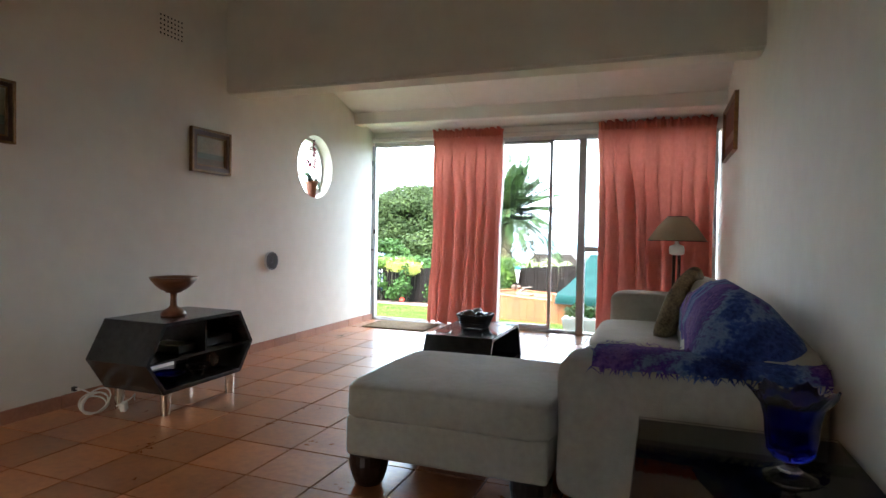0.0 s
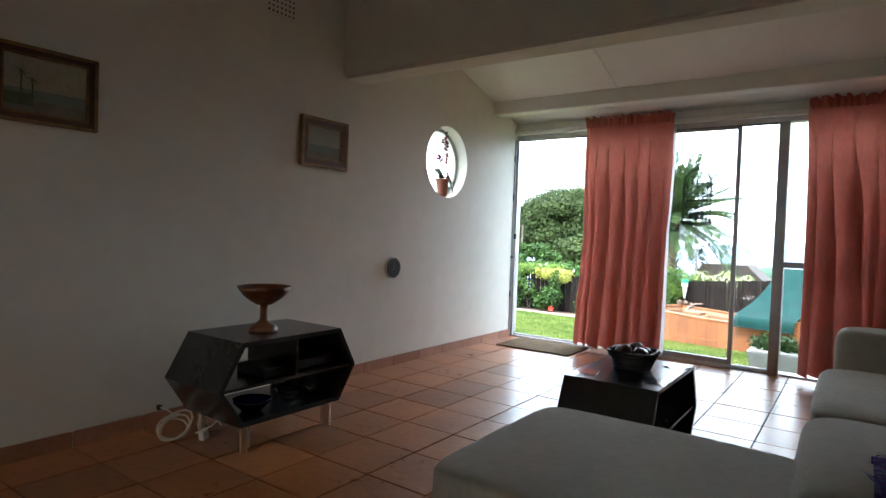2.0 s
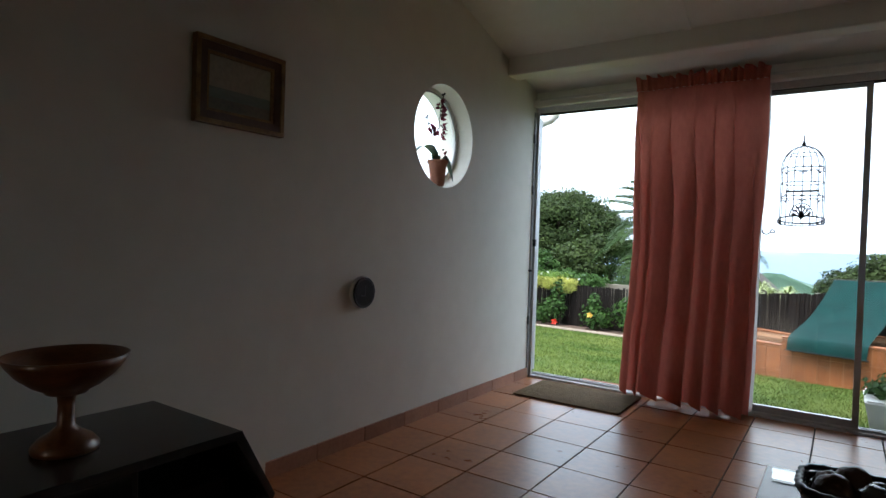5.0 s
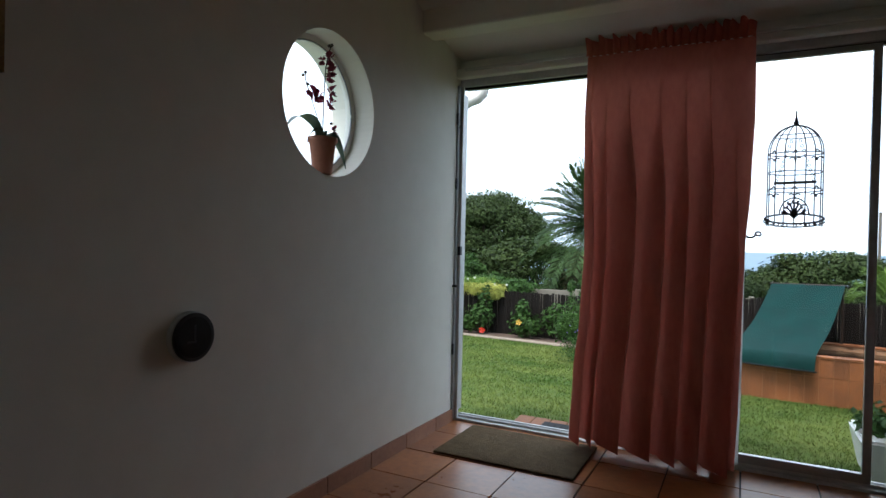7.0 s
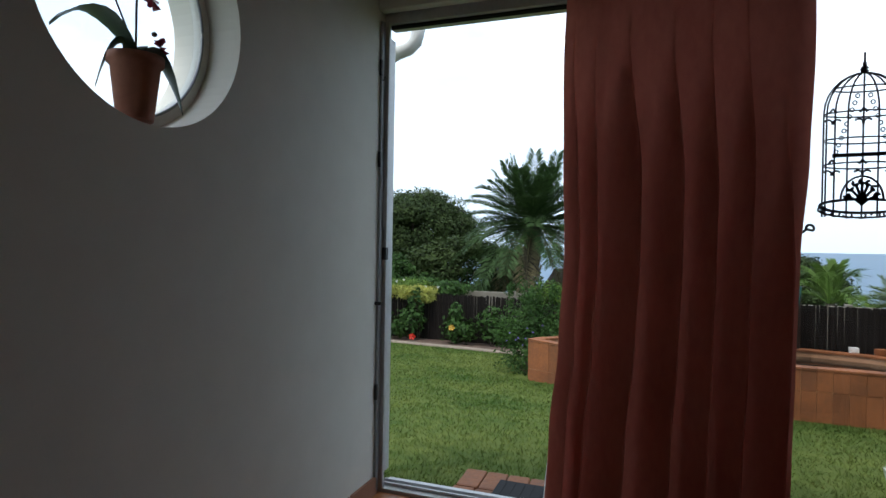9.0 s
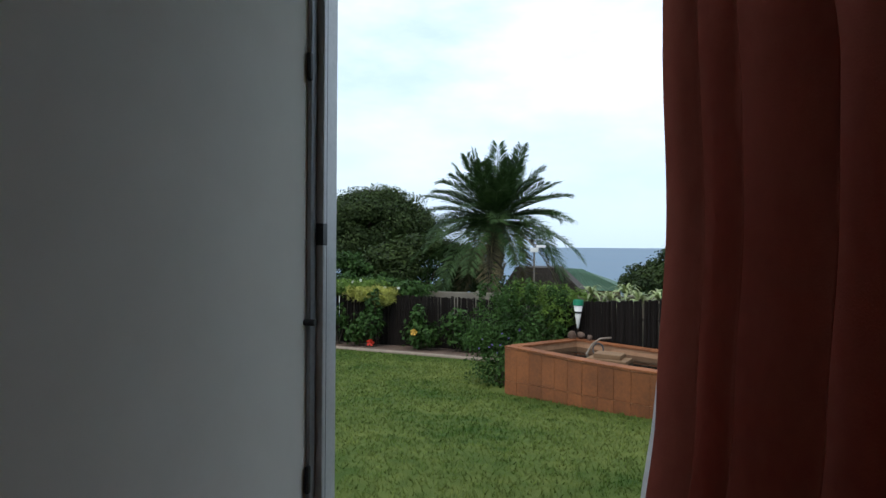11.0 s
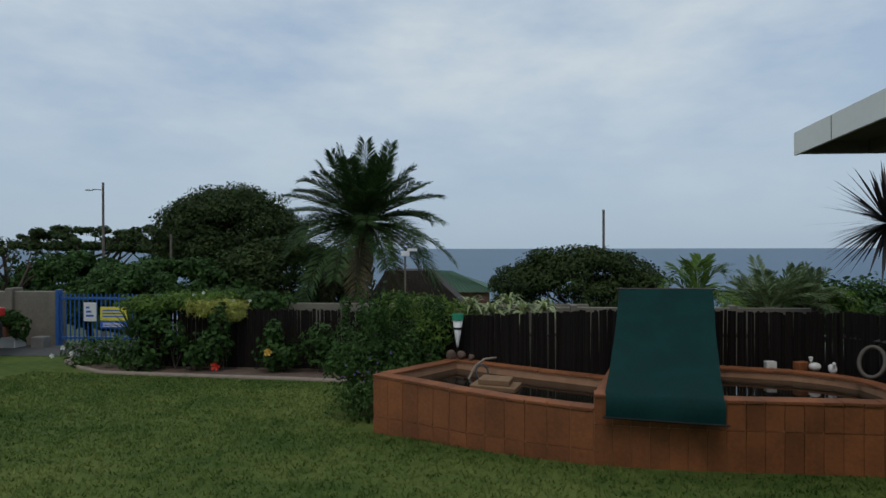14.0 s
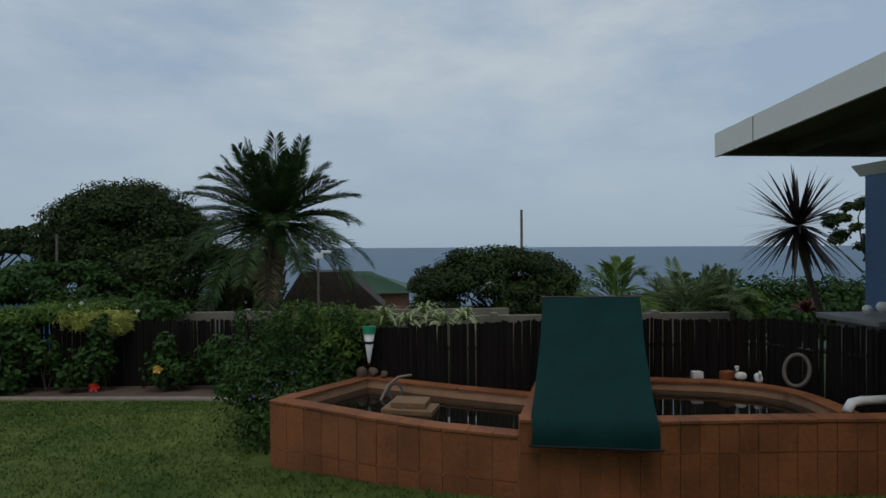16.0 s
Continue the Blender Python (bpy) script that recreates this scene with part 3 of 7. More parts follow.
# aluminium sliding doors and side window
door = thing("door_1", (-1.6, YD, 0), "grey aluminium glazed sliding doors, one leaf slid open", "door", kind="structure")
OX0, OX1, OZ = -2.812, 0.945, 2.105
bm = BM()
box(bm, OX0, YD - 0.01, OZ - 0.03, OX1, YD + 0.1, OZ + 0.02, 0.003)
part("head_track", bm, alu_pale, door)
bm = BM()
for dx in (0.012, 0.03):
    box(bm, OX0, YD + dx, OZ - 0.04, -0.38, YD + dx + 0.008, OZ - 0.03)
part("track_rail", bm, rubber, door)
bm = BM()
box(bm, OX0, YD - 0.015, -0.012, OX1, YD + 0.12, 0.014, 0.003)
for dx in (0.02, 0.06):
    box(bm, OX0, YD + dx, 0.014, -0.38, YD + dx + 0.008, 0.028)
part("sill_track", bm, alu_pale, door)
jamb_parts = (("jamb", OX0, OX0 + 0.012, YD - 0.055, YD - 0.026, alu), ("jamb", OX0, OX0 + 0.03, YD - 0.025, YD - 0.006, alu_pale),
              ("jamb_seal", OX0, OX0 + 0.006, YD - 0.005, YD + 0.043, rubber), ("jamb", OX0 - 0.087, OX0 - 0.05, YD + 0.016, YD + 0.21, alu_pale), ("jamb", OX0 - 0.05, OX0 - 0.001, YD + 0.016, YD + 0.044, alu_pale))
for nm, x0, x1, y0, y1, mt in jamb_parts:
    bm = BM()
    box(bm, x0, y0, 0.014, x1, y1, OZ - 0.03, 0.002, 1)
    part(nm, bm, mt, door)
bm = BM()
box(bm, OX0 + 0.008, YD - 0.028, 1.03, OX0 + 0.0315, YD - 0.005, 1.085, 0.001, 1)
part("strike_plate", bm, black_matt, door)
for z in (0.45, 1.47, 1.87):
    bm = BM()
    box(bm, OX0 + 0.002, YD - 0.066, z - 0.035, OX0 + 0.015, YD - 0.05, z + 0.035, 0.005)
    part("catch", bm, black_matt, door)


def leaf_of_door(x0, x1, y, name="sliding_leaf"):
    w = 0.042
    bm = BM()
    frame_bars(bm, [(x0, 0.03), (x1, 0.03), (x1, OZ - 0.035), (x0, OZ - 0.035)], [(x0 + w, 0.03 + w), (x1 - w * 0.8, 0.03 + w), (x1 - w * 0.8, OZ - 0.06), (x0 + w, OZ - 0.06)], "y", y, y + 0.03)
    lf = part(name, bm, alu, door)
    bm = BM()
    box(bm, x0 + w, y + 0.012, 0.03 + w, x1 - w * 0.8, y + 0.017, OZ - 0.06)
    gl = part("pane", bm, glass_mat, lf, "clear glass")
    gl.visible_shadow = False
    return lf


leaf_a = leaf_of_door(-1.945, -1.25, YD + 0.045)
leaf_b = leaf_of_door(-1.31, -0.672, YD + 0.01, "fixed_leaf")
bm = BM()
box(bm, -1.935, YD + 0.012, 0.95, -1.91, YD + 0.045, 1.12, 0.008)
part("handle", bm, black_matt, leaf_a, "black pull handle")
# narrow fixed light, post and side window
bm = BM()
box(bm, -0.395, YD - 0.02, 0.0, -0.318, YD + 0.1, OZ - 0.03, 0.004)
part("post", bm, alu, door)
for x0, x1, z0, z1 in ((-0.672, -0.395, 0.014, OZ - 0.03), (-0.318, 0.3, 0.93, OZ - 0.03), (-0.318, 0.3, 0.014, 0.89), (0.33, 0.91, 0.93, OZ - 0.03), (0.33, 0.91, 0.014, 0.89)):
    bm = BM()
    box(bm, x0, YD + 0.03, z0, x1, YD + 0.036, z1)
    part("pane", bm, glass_mat, door).visible_shadow = False
bm = BM()
box(bm, -0.318, YD, 0.885, OX1, YD + 0.07, 0.935, 0.003)
part("transom", bm, alu, door)
bm = BM()
box(bm, 0.3, YD, 0.014, 0.33, YD + 0.07, OZ - 0.03, 0.003)
part("mullion", bm, alu, door)
bm = BM()
box(bm, 0.91, YD, 0.014, OX1, YD + 0.07, OZ - 0.03, 0.003)
part("jamb", bm, alu, door)

# porthole glazing
port = thing("window_1", (WL - 0.2, HY, HZ), "round porthole window in a deep white reveal", "window", kind="structure")
bm = BM()
frame_bars(bm, circ, [(HY + (p[0] - HY) * 0.9, HZ + (p[1] - HZ) * 0.9) for p in circ], "x", WL - 0.165, WL - 0.135)
part("window_frame", bm, paint_white, port)
bm = BM()
tube(bm, [(WL - 0.135, HY + HR * 0.905 * math.cos(k * math.tau / HN), HZ + HR * 0.905 * math.sin(k * math.tau / HN)) for k in range(HN)], 0.004, 6, closed=True)
part("seal", bm, alu, port)
bm = BM()
bmesh.ops.create_circle(bm, cap_ends=True, segments=48, radius=HR * 0.9, matrix=Matrix.Translation((WL - 0.15, HY, HZ)) @ Euler((0, radians(90), 0)).to_matrix().to_4x4())
part("pane", bm, glass_mat, port).visible_shadow = False
# invented window behind the walker, around the added lamp
wb = thing("window_2", (-1.6, YB - 0.1, 0.9), "invented white framed clear window in the unseen back wall", "window", kind="structure")
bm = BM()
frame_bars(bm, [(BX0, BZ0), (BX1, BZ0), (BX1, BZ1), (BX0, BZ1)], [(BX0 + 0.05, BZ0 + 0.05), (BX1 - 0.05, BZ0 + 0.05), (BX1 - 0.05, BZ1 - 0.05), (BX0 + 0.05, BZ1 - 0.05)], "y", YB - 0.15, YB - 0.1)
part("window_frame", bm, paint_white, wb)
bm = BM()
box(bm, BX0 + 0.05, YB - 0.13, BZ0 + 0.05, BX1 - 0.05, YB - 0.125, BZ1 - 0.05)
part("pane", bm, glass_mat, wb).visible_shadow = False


# ---- things in the room ----
def along(stops, v):
    """A value read off a line of evenly spaced stops, smoothed between them."""
    k = min(int(v * (len(stops) - 1)), len(stops) - 2)
    f = v * (len(stops) - 1) - k
    f = f * f * (3 - 2 * f)
    return stops[k] * (1 - f) + stops[k + 1] * f


def curtain(left, right, y, z0, z1, folds, seed, label, hem=0.0, lined=0.0):
    """A gathered curtain: broad forward panels with narrow valleys, a ruffled heading and a pale lining behind.
    left and right: the edges' x at even steps from top to hem."""
    g = np.random.default_rng(seed)
    ph = g.random(6) * 6.28
    th = thing("curtain", ((left[0] + right[0]) / 2, y, z1), label, "curtain", "curtains at the glass doors")
    widths = 0.55 + 0.9 * g.random(folds)
    cuts = np.concatenate([[0], np.cumsum(widths) / widths.sum()])
    deep = 0.45 + 0.55 * g.random(folds + 1)
    born = 0.02 + 0.3 * g.random(folds + 1) ** 2
    lean = 0.03 * g.normal(size=folds + 1)
    nx, nz = folds * 26, 60

    def cloth(u, low):
        """Offsets of the cloth at one place: sideways, towards the room, and up."""
        c = cuts + lean * low * (np.arange(folds + 1) > 0) * (np.arange(folds + 1) < folds)
        k = int(np.clip(np.searchsorted(c, u, side="right") - 1, 0, folds - 1))
        w = max(1e-3, c[k + 1] - c[k])
        s = (u - c[k]) / w
        grow0, grow1 = (min(1.0, max(0.12, (low - born[j]) * 3.2 + 0.15)) for j in (k, k + 1))
        grow = grow0 + (grow1 - grow0) * s
        wide = w * abs(right[0] - left[0])
        turn = math.sin(math.tau * s)
        dx = 0.6 * wide * turn * grow * (0.55 + 0.45 * deep[k])
        dy = -(0.026 + 0.036 * low) * (0.5 + 0.6 * deep[k]) * grow * turn + 0.012 * low * math.cos(math.tau * s)
        dy += 0.006 * math.sin(9 * u + 5 * low + ph[0]) + 0.004 * math.sin(41 * u - 3 * low + ph[1]) * (1 - low)
        return dx, dy, 0.016 * math.sin(math.pi * s + 0.4) * low * low

    def sheet(fn, rows):
        verts = [fn(i / nx, j / rows) for j in range(rows + 1) for i in range(nx + 1)]
        faces = [(j * (nx + 1) + i, j * (nx + 1) + i + 1, j * (nx + 1) + nx + i + 2, j * (nx + 1) + nx + i + 1) for j in range(rows) for i in range(nx)]
        return verts, faces

    def body(u, low):
        dx, dy, dz = cloth(u, low)
        a, b = along(left, low), along(right, low)
        return (a + (b - a) * u + dx, y + dy, z1 - 0.07 - (z1 - 0.07 - z0 - hem * (1 - u)) * low - dz)

    def ruffle(u, v):
        dx, dy, dz = cloth(u, 0.0)
        pleat = math.sin(math.tau * folds * 3.1 * u + ph[2] + 1.3 * math.sin(9 * u + ph[3]))
        open_up = 0.01 + 0.03 * abs(v - 0.35)
        flare = 0.018 * (u - 0.5) * max(0.0, v - 0.3)
        return (left[0] + (right[0] - left[0]) * u + flare + 0.005 * math.cos(math.tau * folds * 3.1 * u + ph[2]), y - 0.004 + dy * (1 - 0.6 * v) + open_up * pleat,
                z1 - 0.073 + 0.088 * v + 0.012 * v * math.sin(math.tau * folds * 1.7 * u + ph[4]) + 0.006 * v * math.sin(17 * u + ph[5]))

    def back(u, v):
        low = 0.06 + 0.94 * v
        a, b = along(left, low) + 0.012 - lined * max(0.0, low - 0.55), along(right, low) + 0.4 * lined * max(0.0, low - 0.4)
        return (a + (b - a) * u, y + 0.075 + 0.014 * math.sin(23 * u + ph[1] + low) * (0.3 + low), z1 - 0.1 - (z1 - 0.1 - z0 - 0.015) * v + 0.012 * math.sin(31 * u + ph[0]) * v)

    v, f = sheet(body, nz)
    raw("cloth", v, f, curtain_mat, th, smooth=True)
    v, f = sheet(ruffle, 10)
    raw("heading", v, f, curtain_mat, th, "gathered heading tape", smooth=True)
    v, f = sheet(back, 20)
    raw("lining", v, f, lining_mat, th, "pale lining", smooth=True)
    for k in range(5):
        xx = left[0] + (right[0] - left[0]) * (k + 0.5) / 5
        bm = BM()
        box(bm, xx - 0.004, y + 0.05, z1 - 0.05, xx + 0.004, YD - 0.08, z1 - 0.038)
        part("hook", bm, white_plastic, th)
    return th


curtain((-1.99, -2.0, -1.995, -1.985, -2.0, -2.03, -2.045), (-1.19, -1.185, -1.195, -1.215, -1.22, -1.225, -1.235), 6.8, 0.02, 2.19, 7, 11, "coral pink pleated curtain hanging before the sliding door", 0.035, 0.06)
curtain((-0.19, -0.175, -0.17, -0.17, -0.175), (0.91, 0.905, 0.9, 0.905, 0.915), 6.82, 0.06, 2.205, 9, 23, "coral pink pleated curtain drawn across the side window")
bm = BM()
box(bm, -2.75, YD - 0.09, 2.15, 0.92, YD - 0.076, 2.165)
tagged(part("curtain_rail", bm, white_plastic), "slim white curtain rail on the door head", "curtain rail", kind="structure")

# bird cage sticker: drawn in thin strips on the glass
cage = thing("window_decal", (-1.0, YD + 0.006, 1.22), "dark bird cage sticker on the glass door", "sticker")
CX, CZ0, CY = -1.0, 1.235, YD + 0.006


def strip(bm, pts, w):
    """A flat ribbon in the plane of the glass."""
    pts = [Vector((-1.007 + 1.12 * (p[0] - CX), 1.219 + 1.068 * (p[1] - 1.233))) for p in pts]
    lo, hi = [], []
    for i, p in enumerate(pts):
        d = pts[min(len(pts) - 1, i + 1)] - pts[max(0, i - 1)]
        nrm = Vector((-d.y, d.x)).normalized() * w * 1.1
        lo.append(bm.verts.new((p.x - nrm.x, CY, p.y - nrm.y)))
        hi.append(bm.verts.new((p.x + nrm.x, CY, p.y + nrm.y)))
    for i in range(len(pts) - 1):
        bm.faces.new((lo[i], lo[i + 1], hi[i + 1], hi[i]))


def ring_pts(cx, cz, rx, rz, a0=0.0, a1=math.tau, n=24):
    return [(cx + rx * math.cos(a0 + (a1 - a0) * k / n), cz + rz * math.sin(a0 + (a1 - a0) * k / n)) for k in range(n + 1)]


for k in range(-4, 5):
    bm = BM()
    bx = CX + 0.104 * math.sin(k / 4 * math.pi / 2)
    strip(bm, [(bx, CZ0)] + [(CX + (bx - CX) * math.cos(s * math.pi / 2), 1.57 + 0.125 * math.sin(s * math.pi / 2)) for s in (0, 0.15, 0.3, 0.45, 0.6, 0.75, 0.9, 1)], 0.0026)
    part("bar", bm, decal_mat, cage)
bm = BM()
for z, rx in ((1.645, 0.083), (1.565, 0.104), (1.48, 0.104), (1.4, 0.104)):
    strip(bm, ring_pts(CX, z, rx, 0.011), 0.0024)
part("hoop", bm, decal_mat, cage)
bm = BM()
strip(bm, ring_pts(CX, 1.27, 0.112, 0.022), 0.0042)
for k in range(9):
    a = math.pi + (k + 0.5) * math.pi / 9
    strip(bm, ring_pts(CX + 0.105 * math.cos(a), 1.262 + 0.022 * math.sin(a), 0.011, 0.009, k, k + 4.6, 14), 0.0028)
strip(bm, ring_pts(CX, 1.257, 0.11, 0.024, math.pi, math.tau), 0.003)
part("base_scroll", bm, decal_mat, cage)
bm = BM()
strip(bm, ring_pts(CX, 1.29, 0.055, 0.075, 0, math.pi), 0.003)
part("door_arch", bm, decal_mat, cage)
for k in range(7):
    a = math.pi * (k + 0.5) / 7
    bm = BM()
    ex, ez = CX + 0.04 * math.cos(a), 1.29 + 0.058 * math.sin(a)
    strip(bm, [(CX, 1.275), (CX + (ex - CX) * 0.4, 1.275 + (ez - 1.275) * 0.55), (ex, ez)], 0.004)
    strip(bm, ring_pts(ex, ez, 0.007, 0.007, a, a + 4.5, 10), 0.004)
    part("door_scroll", bm, decal_mat, cage)
bm = BM()
strip(bm, [(CX - 0.08, 1.433), (CX + 0.08, 1.436)], 0.006)
for sgn in (-1, 1):
    for k in range(9):
        s = k / 9
        strip(bm, ring_pts(CX + sgn * (0.07 - 0.06 * s), 1.445 + 0.2 * s, 0.0055, 0.0065, 0, math.tau, 8), 0.0018)
part("swing", bm, decal_mat, cage)
for z in (1.55, 1.385):
    for dx in (-0.08, 0, 0.08):
        bm = BM()
        for sg in (-1, 1):
            strip(bm, ring_pts(CX + dx + sg * 0.012, z - 0.012, 0.011, 0.011, 0.5 if sg > 0 else math.pi - 0.5, 3.6 if sg > 0 else math.pi - 3.6, 10), 0.003)
        strip(bm, [(CX + dx - 0.01, z + 0.02), (CX + dx, z + 0.034), (CX + dx + 0.01, z + 0.02)], 0.004)
        part("ornament", bm, decal_mat, cage)
bm = BM()
strip(bm, ring_pts(CX, 1.705, 0.005, 0.005, 0, math.tau, 10), 0.007)
strip(bm, [(CX, 1.7), (CX, 1.76)], 0.003)
strip(bm, ring_pts(CX, 1.722, 0.002, 0.006, 0, math.tau, 8), 0.004)
part("finial", bm, decal_mat, cage)
bm = BM()
strip(bm, ring_pts(-1.165, 1.2, 0.02, 0.018, 2.6, 6.0, 14) + ring_pts(-1.135, 1.197, 0.011, 0.012, -0.6, 3.2, 10), 0.004)
part("hook_scroll", bm, decal_mat, cage)


def hexagon(ym, half, wide, z0, zm, z1):
    return [(ym - half, z1), (ym + half, z1), (ym + wide, zm), (ym + half, z0), (ym - half, z0), (ym - wide, zm)]


# television stand
TY = 3.43
tv = thing("tv_stand", (-2.4, TY, 0), "glossy black hexagonal open television stand on steel legs", "tv stand")
bm = BM()
frame_bars(bm, hexagon(TY, 0.315, 0.435, 0.125, 0.31, 0.525), hexagon(TY, 0.297, 0.41, 0.15, 0.31, 0.5), "x", -2.57, -2.12)
bmesh.ops.bevel(bm, geom=bm.edges[:], offset=0.002, segments=1, affect="EDGES")
part("carcass", bm, black_gloss, tv)
bm = BM()
box(bm, -2.56, TY - 0.402, 0.298, -2.14, TY + 0.402, 0.312)
part("shelf", bm, black_gloss, tv)
bm = BM()
box(bm, -2.55, TY + 0.03, 0.312, -2.15, TY + 0.044, 0.501)
part("divider", bm, black_gloss, tv)
bm = BM()
prism(bm, [(TY + 0.2, 0.15), (TY + 0.297, 0.15), (TY + 0.41, 0.31), (TY + 0.297, 0.5), (TY + 0.2, 0.5)], "x", -2.565, -2.553)
part("back_panel", bm, black_matt, tv)
for lx in (-2.5, -2.155):
    for ly in (TY - 0.27, TY + 0.25):
        bm = BM()
        cyl(bm, (lx, ly, 0.0), (lx, ly, 0.126), 0.027, seg=24)
        part("leg", bm, chrome, tv, "brushed steel leg", smooth=False)
bm = BM()
lathe(bm, [(0.072, 0), (0.074, 0.012), (0.06, 0.03), (0.035, 0.045), (0.02, 0.06), (0.018, 0.11), (0.021, 0.135), (0.045, 0.14), (0.05, 0.147), (0.075, 0.16), (0.105, 0.185),
           (0.128, 0.215), (0.137, 0.233), (0.132, 0.234), (0.12, 0.212), (0.095, 0.188), (0.06, 0.168), (0.0, 0.16)], (-2.33, 3.39, 0.525), 40)
tagged(part("pedestal_bowl", bm, bowl_wood, smooth=True), "turned brown wooden pedestal bowl on the black stand", "bowl")
box_ob = BM()
box(box_ob, -2.46, 3.5, 0.312, -2.22, 3.78, 0.365, 0.004)
tagged(part("decoder_box", box_ob, black_matt), "flat black decoder box on the stand's shelf", "decoder")
bm = BM()
box(bm, -2.42, 3.3, 0.312, -2.2, 3.44, 0.36, 0.004)
tagged(part("disc_player", bm, black_matt), "flat black disc player on the stand's shelf", "disc player")
bm = BM()
lathe(bm, [(0.04, 0), (0.05, 0.006), (0.085, 0.04), (0.1, 0.058), (0.094, 0.058), (0.078, 0.04), (0.045, 0.014), (0, 0.012)], (-2.25, 3.27, 0.15), 28)
tagged(part("glass_bowl", bm, blue_glass, smooth=True), "dark blue glass bowl inside the stand", "bowl")
bm = BM()
lathe(bm, [(0.03, 0), (0.035, 0.01), (0.06, 0.045), (0.07, 0.07), (0.064, 0.07), (0.052, 0.04), (0.02, 0.014), (0, 0.012)], (-2.23, 3.49, 0.15), 24, wave=lambda r, z, a: (r * (1 + 0.06 * math.cos(8 * a)), z))
tagged(part("crystal_bowl", bm, clear_glass, smooth=True), "cut clear glass bowl inside the stand", "bowl")
bm = BM()
lathe(bm, [(0.0, -0.01), (0.05, -0.01), (0.062, 0.0), (0.05, 0.012), (0.03, 0.004), (0, 0.002)], (0, 0, 0), 28)
bmesh.ops.transform(bm, matrix=pose(-2.25, 3.64, 0.213, 0, 75, 0), verts=bm.verts)
tagged(part("glass_dish", bm, clear_glass, smooth=True), "round clear glass dish leaning inside the stand", "dish")

# loose white cables by the wall
cab = thing("cable_coil", (-2.55, 3.05, 0), "coiled white electrical cable lying by the wall", "cable")
for k in range(5):
    bm = BM()
    pts = []
    for i in range(36):
        a = i * math.tau / 36
        r = 0.066 + 0.006 * ((2 * k) % 3)
        across, rise = r * math.cos(a), r * math.sin(a + 0.12 * k)
        tilt = 0.55 + 0.07 * k
        pts.append((-2.575 + 0.42 * across - 0.8 * rise * math.cos(tilt) + 0.006 * k, 3.05 + 0.9 * across + 0.4 * rise * math.cos(tilt), 0.006 + (r + rise) * math.sin(tilt)))
    tube(bm, pts, 0.0042, 6, closed=True)
    part("loop", bm, white_plastic, cab, smooth=True)
bm = BM()
tube(bm, [(-2.61, 3.09, 0.07), (-2.67, 3.1, 0.085), (-2.72, 3.09, 0.1), (-2.76, 3.085, 0.1)], 0.004, 6)
tube(bm, [(-2.46, 3.1, 0.03), (-2.42, 3.16, 0.06), (-2.45, 3.22, 0.07), (-2.5, 3.26, 0.03), (-2.54, 3.3, 0.005)], 0.004, 6)
part("lead", bm, white_plastic, cab, smooth=True)
bm = BM()
box(bm, -2.789, 3.075, 0.085, -2.76, 3.097, 0.112, 0.005)
part("plug", bm, black_matt, cab)
bm = BM()
box(bm, -0.016, -0.022, 0.0, 0.016, 0.022, 0.05, 0.006, m=pose(-2.43, 3.13, 0.0, 12, 0, 20))
part("adaptor", bm, white_plastic, cab)

# coffee table
CTY, CX0, CX1 = 4.43, -0.95, -0.51
ct = thing("coffee_table", ((CX0 + CX1) / 2, CTY, 0), "glossy black hexagonal open coffee table on the tiles", "coffee table")
bm = BM()
frame_bars(bm, hexagon(CTY, 0.35, 0.46, 0.012, 0.17, 0.41), hexagon(CTY, 0.327, 0.43, 0.035, 0.17, 0.388), "x", CX0, CX1)
bmesh.ops.bevel(bm, geom=bm.edges[:], offset=0.002, segments=1, affect="EDGES")
part("carcass", bm, black_gloss, ct)
bm = BM()
box(bm, CX0 + 0.01, CTY - 0.42, 0.164, CX1 - 0.01, CTY + 0.42, 0.176)
part("shelf", bm, black_gloss, ct)
for sx in (CX0 + 0.06, CX1 - 0.06):
    for sy in (CTY - 0.28, CTY + 0.28):
        bm = BM()
        cyl(bm, (sx, sy, 0), (sx, sy, 0.014), 0.02)
        part("foot", bm, rubber, ct)
bsk = thing("basket", (-0.74, 4.46, 0.41), "dark woven square basket of decorative balls on the table", "basket")
bm = BM()
for k, (h, z) in enumerate(((0.075, 0.419), (0.082, 0.435), (0.089, 0.451), (0.096, 0.467), (0.103, 0.483), (0.11, 0.499))):
    pts = []
    for i in range(48):
        a = i * math.tau / 48
        q = (abs(math.cos(a)) ** 4 + abs(math.sin(a)) ** 4) ** -0.25
        w = 0.004 * (1 if (i + k) % 2 else -1)
        pts.append((-0.74 + (h * q + w) * math.cos(a), 4.46 + (h * q + w) * math.sin(a), z + 0.012 * (h / 0.11) * (q - 1)))
    tube(bm, pts, 0.0085, 6, closed=True)
part("weave", bm, black_matt, bsk, smooth=True)
bm = BM()
box(bm, -0.81, 4.39, 0.411, -0.67, 4.53, 0.42)
part("base", bm, black_matt, bsk)
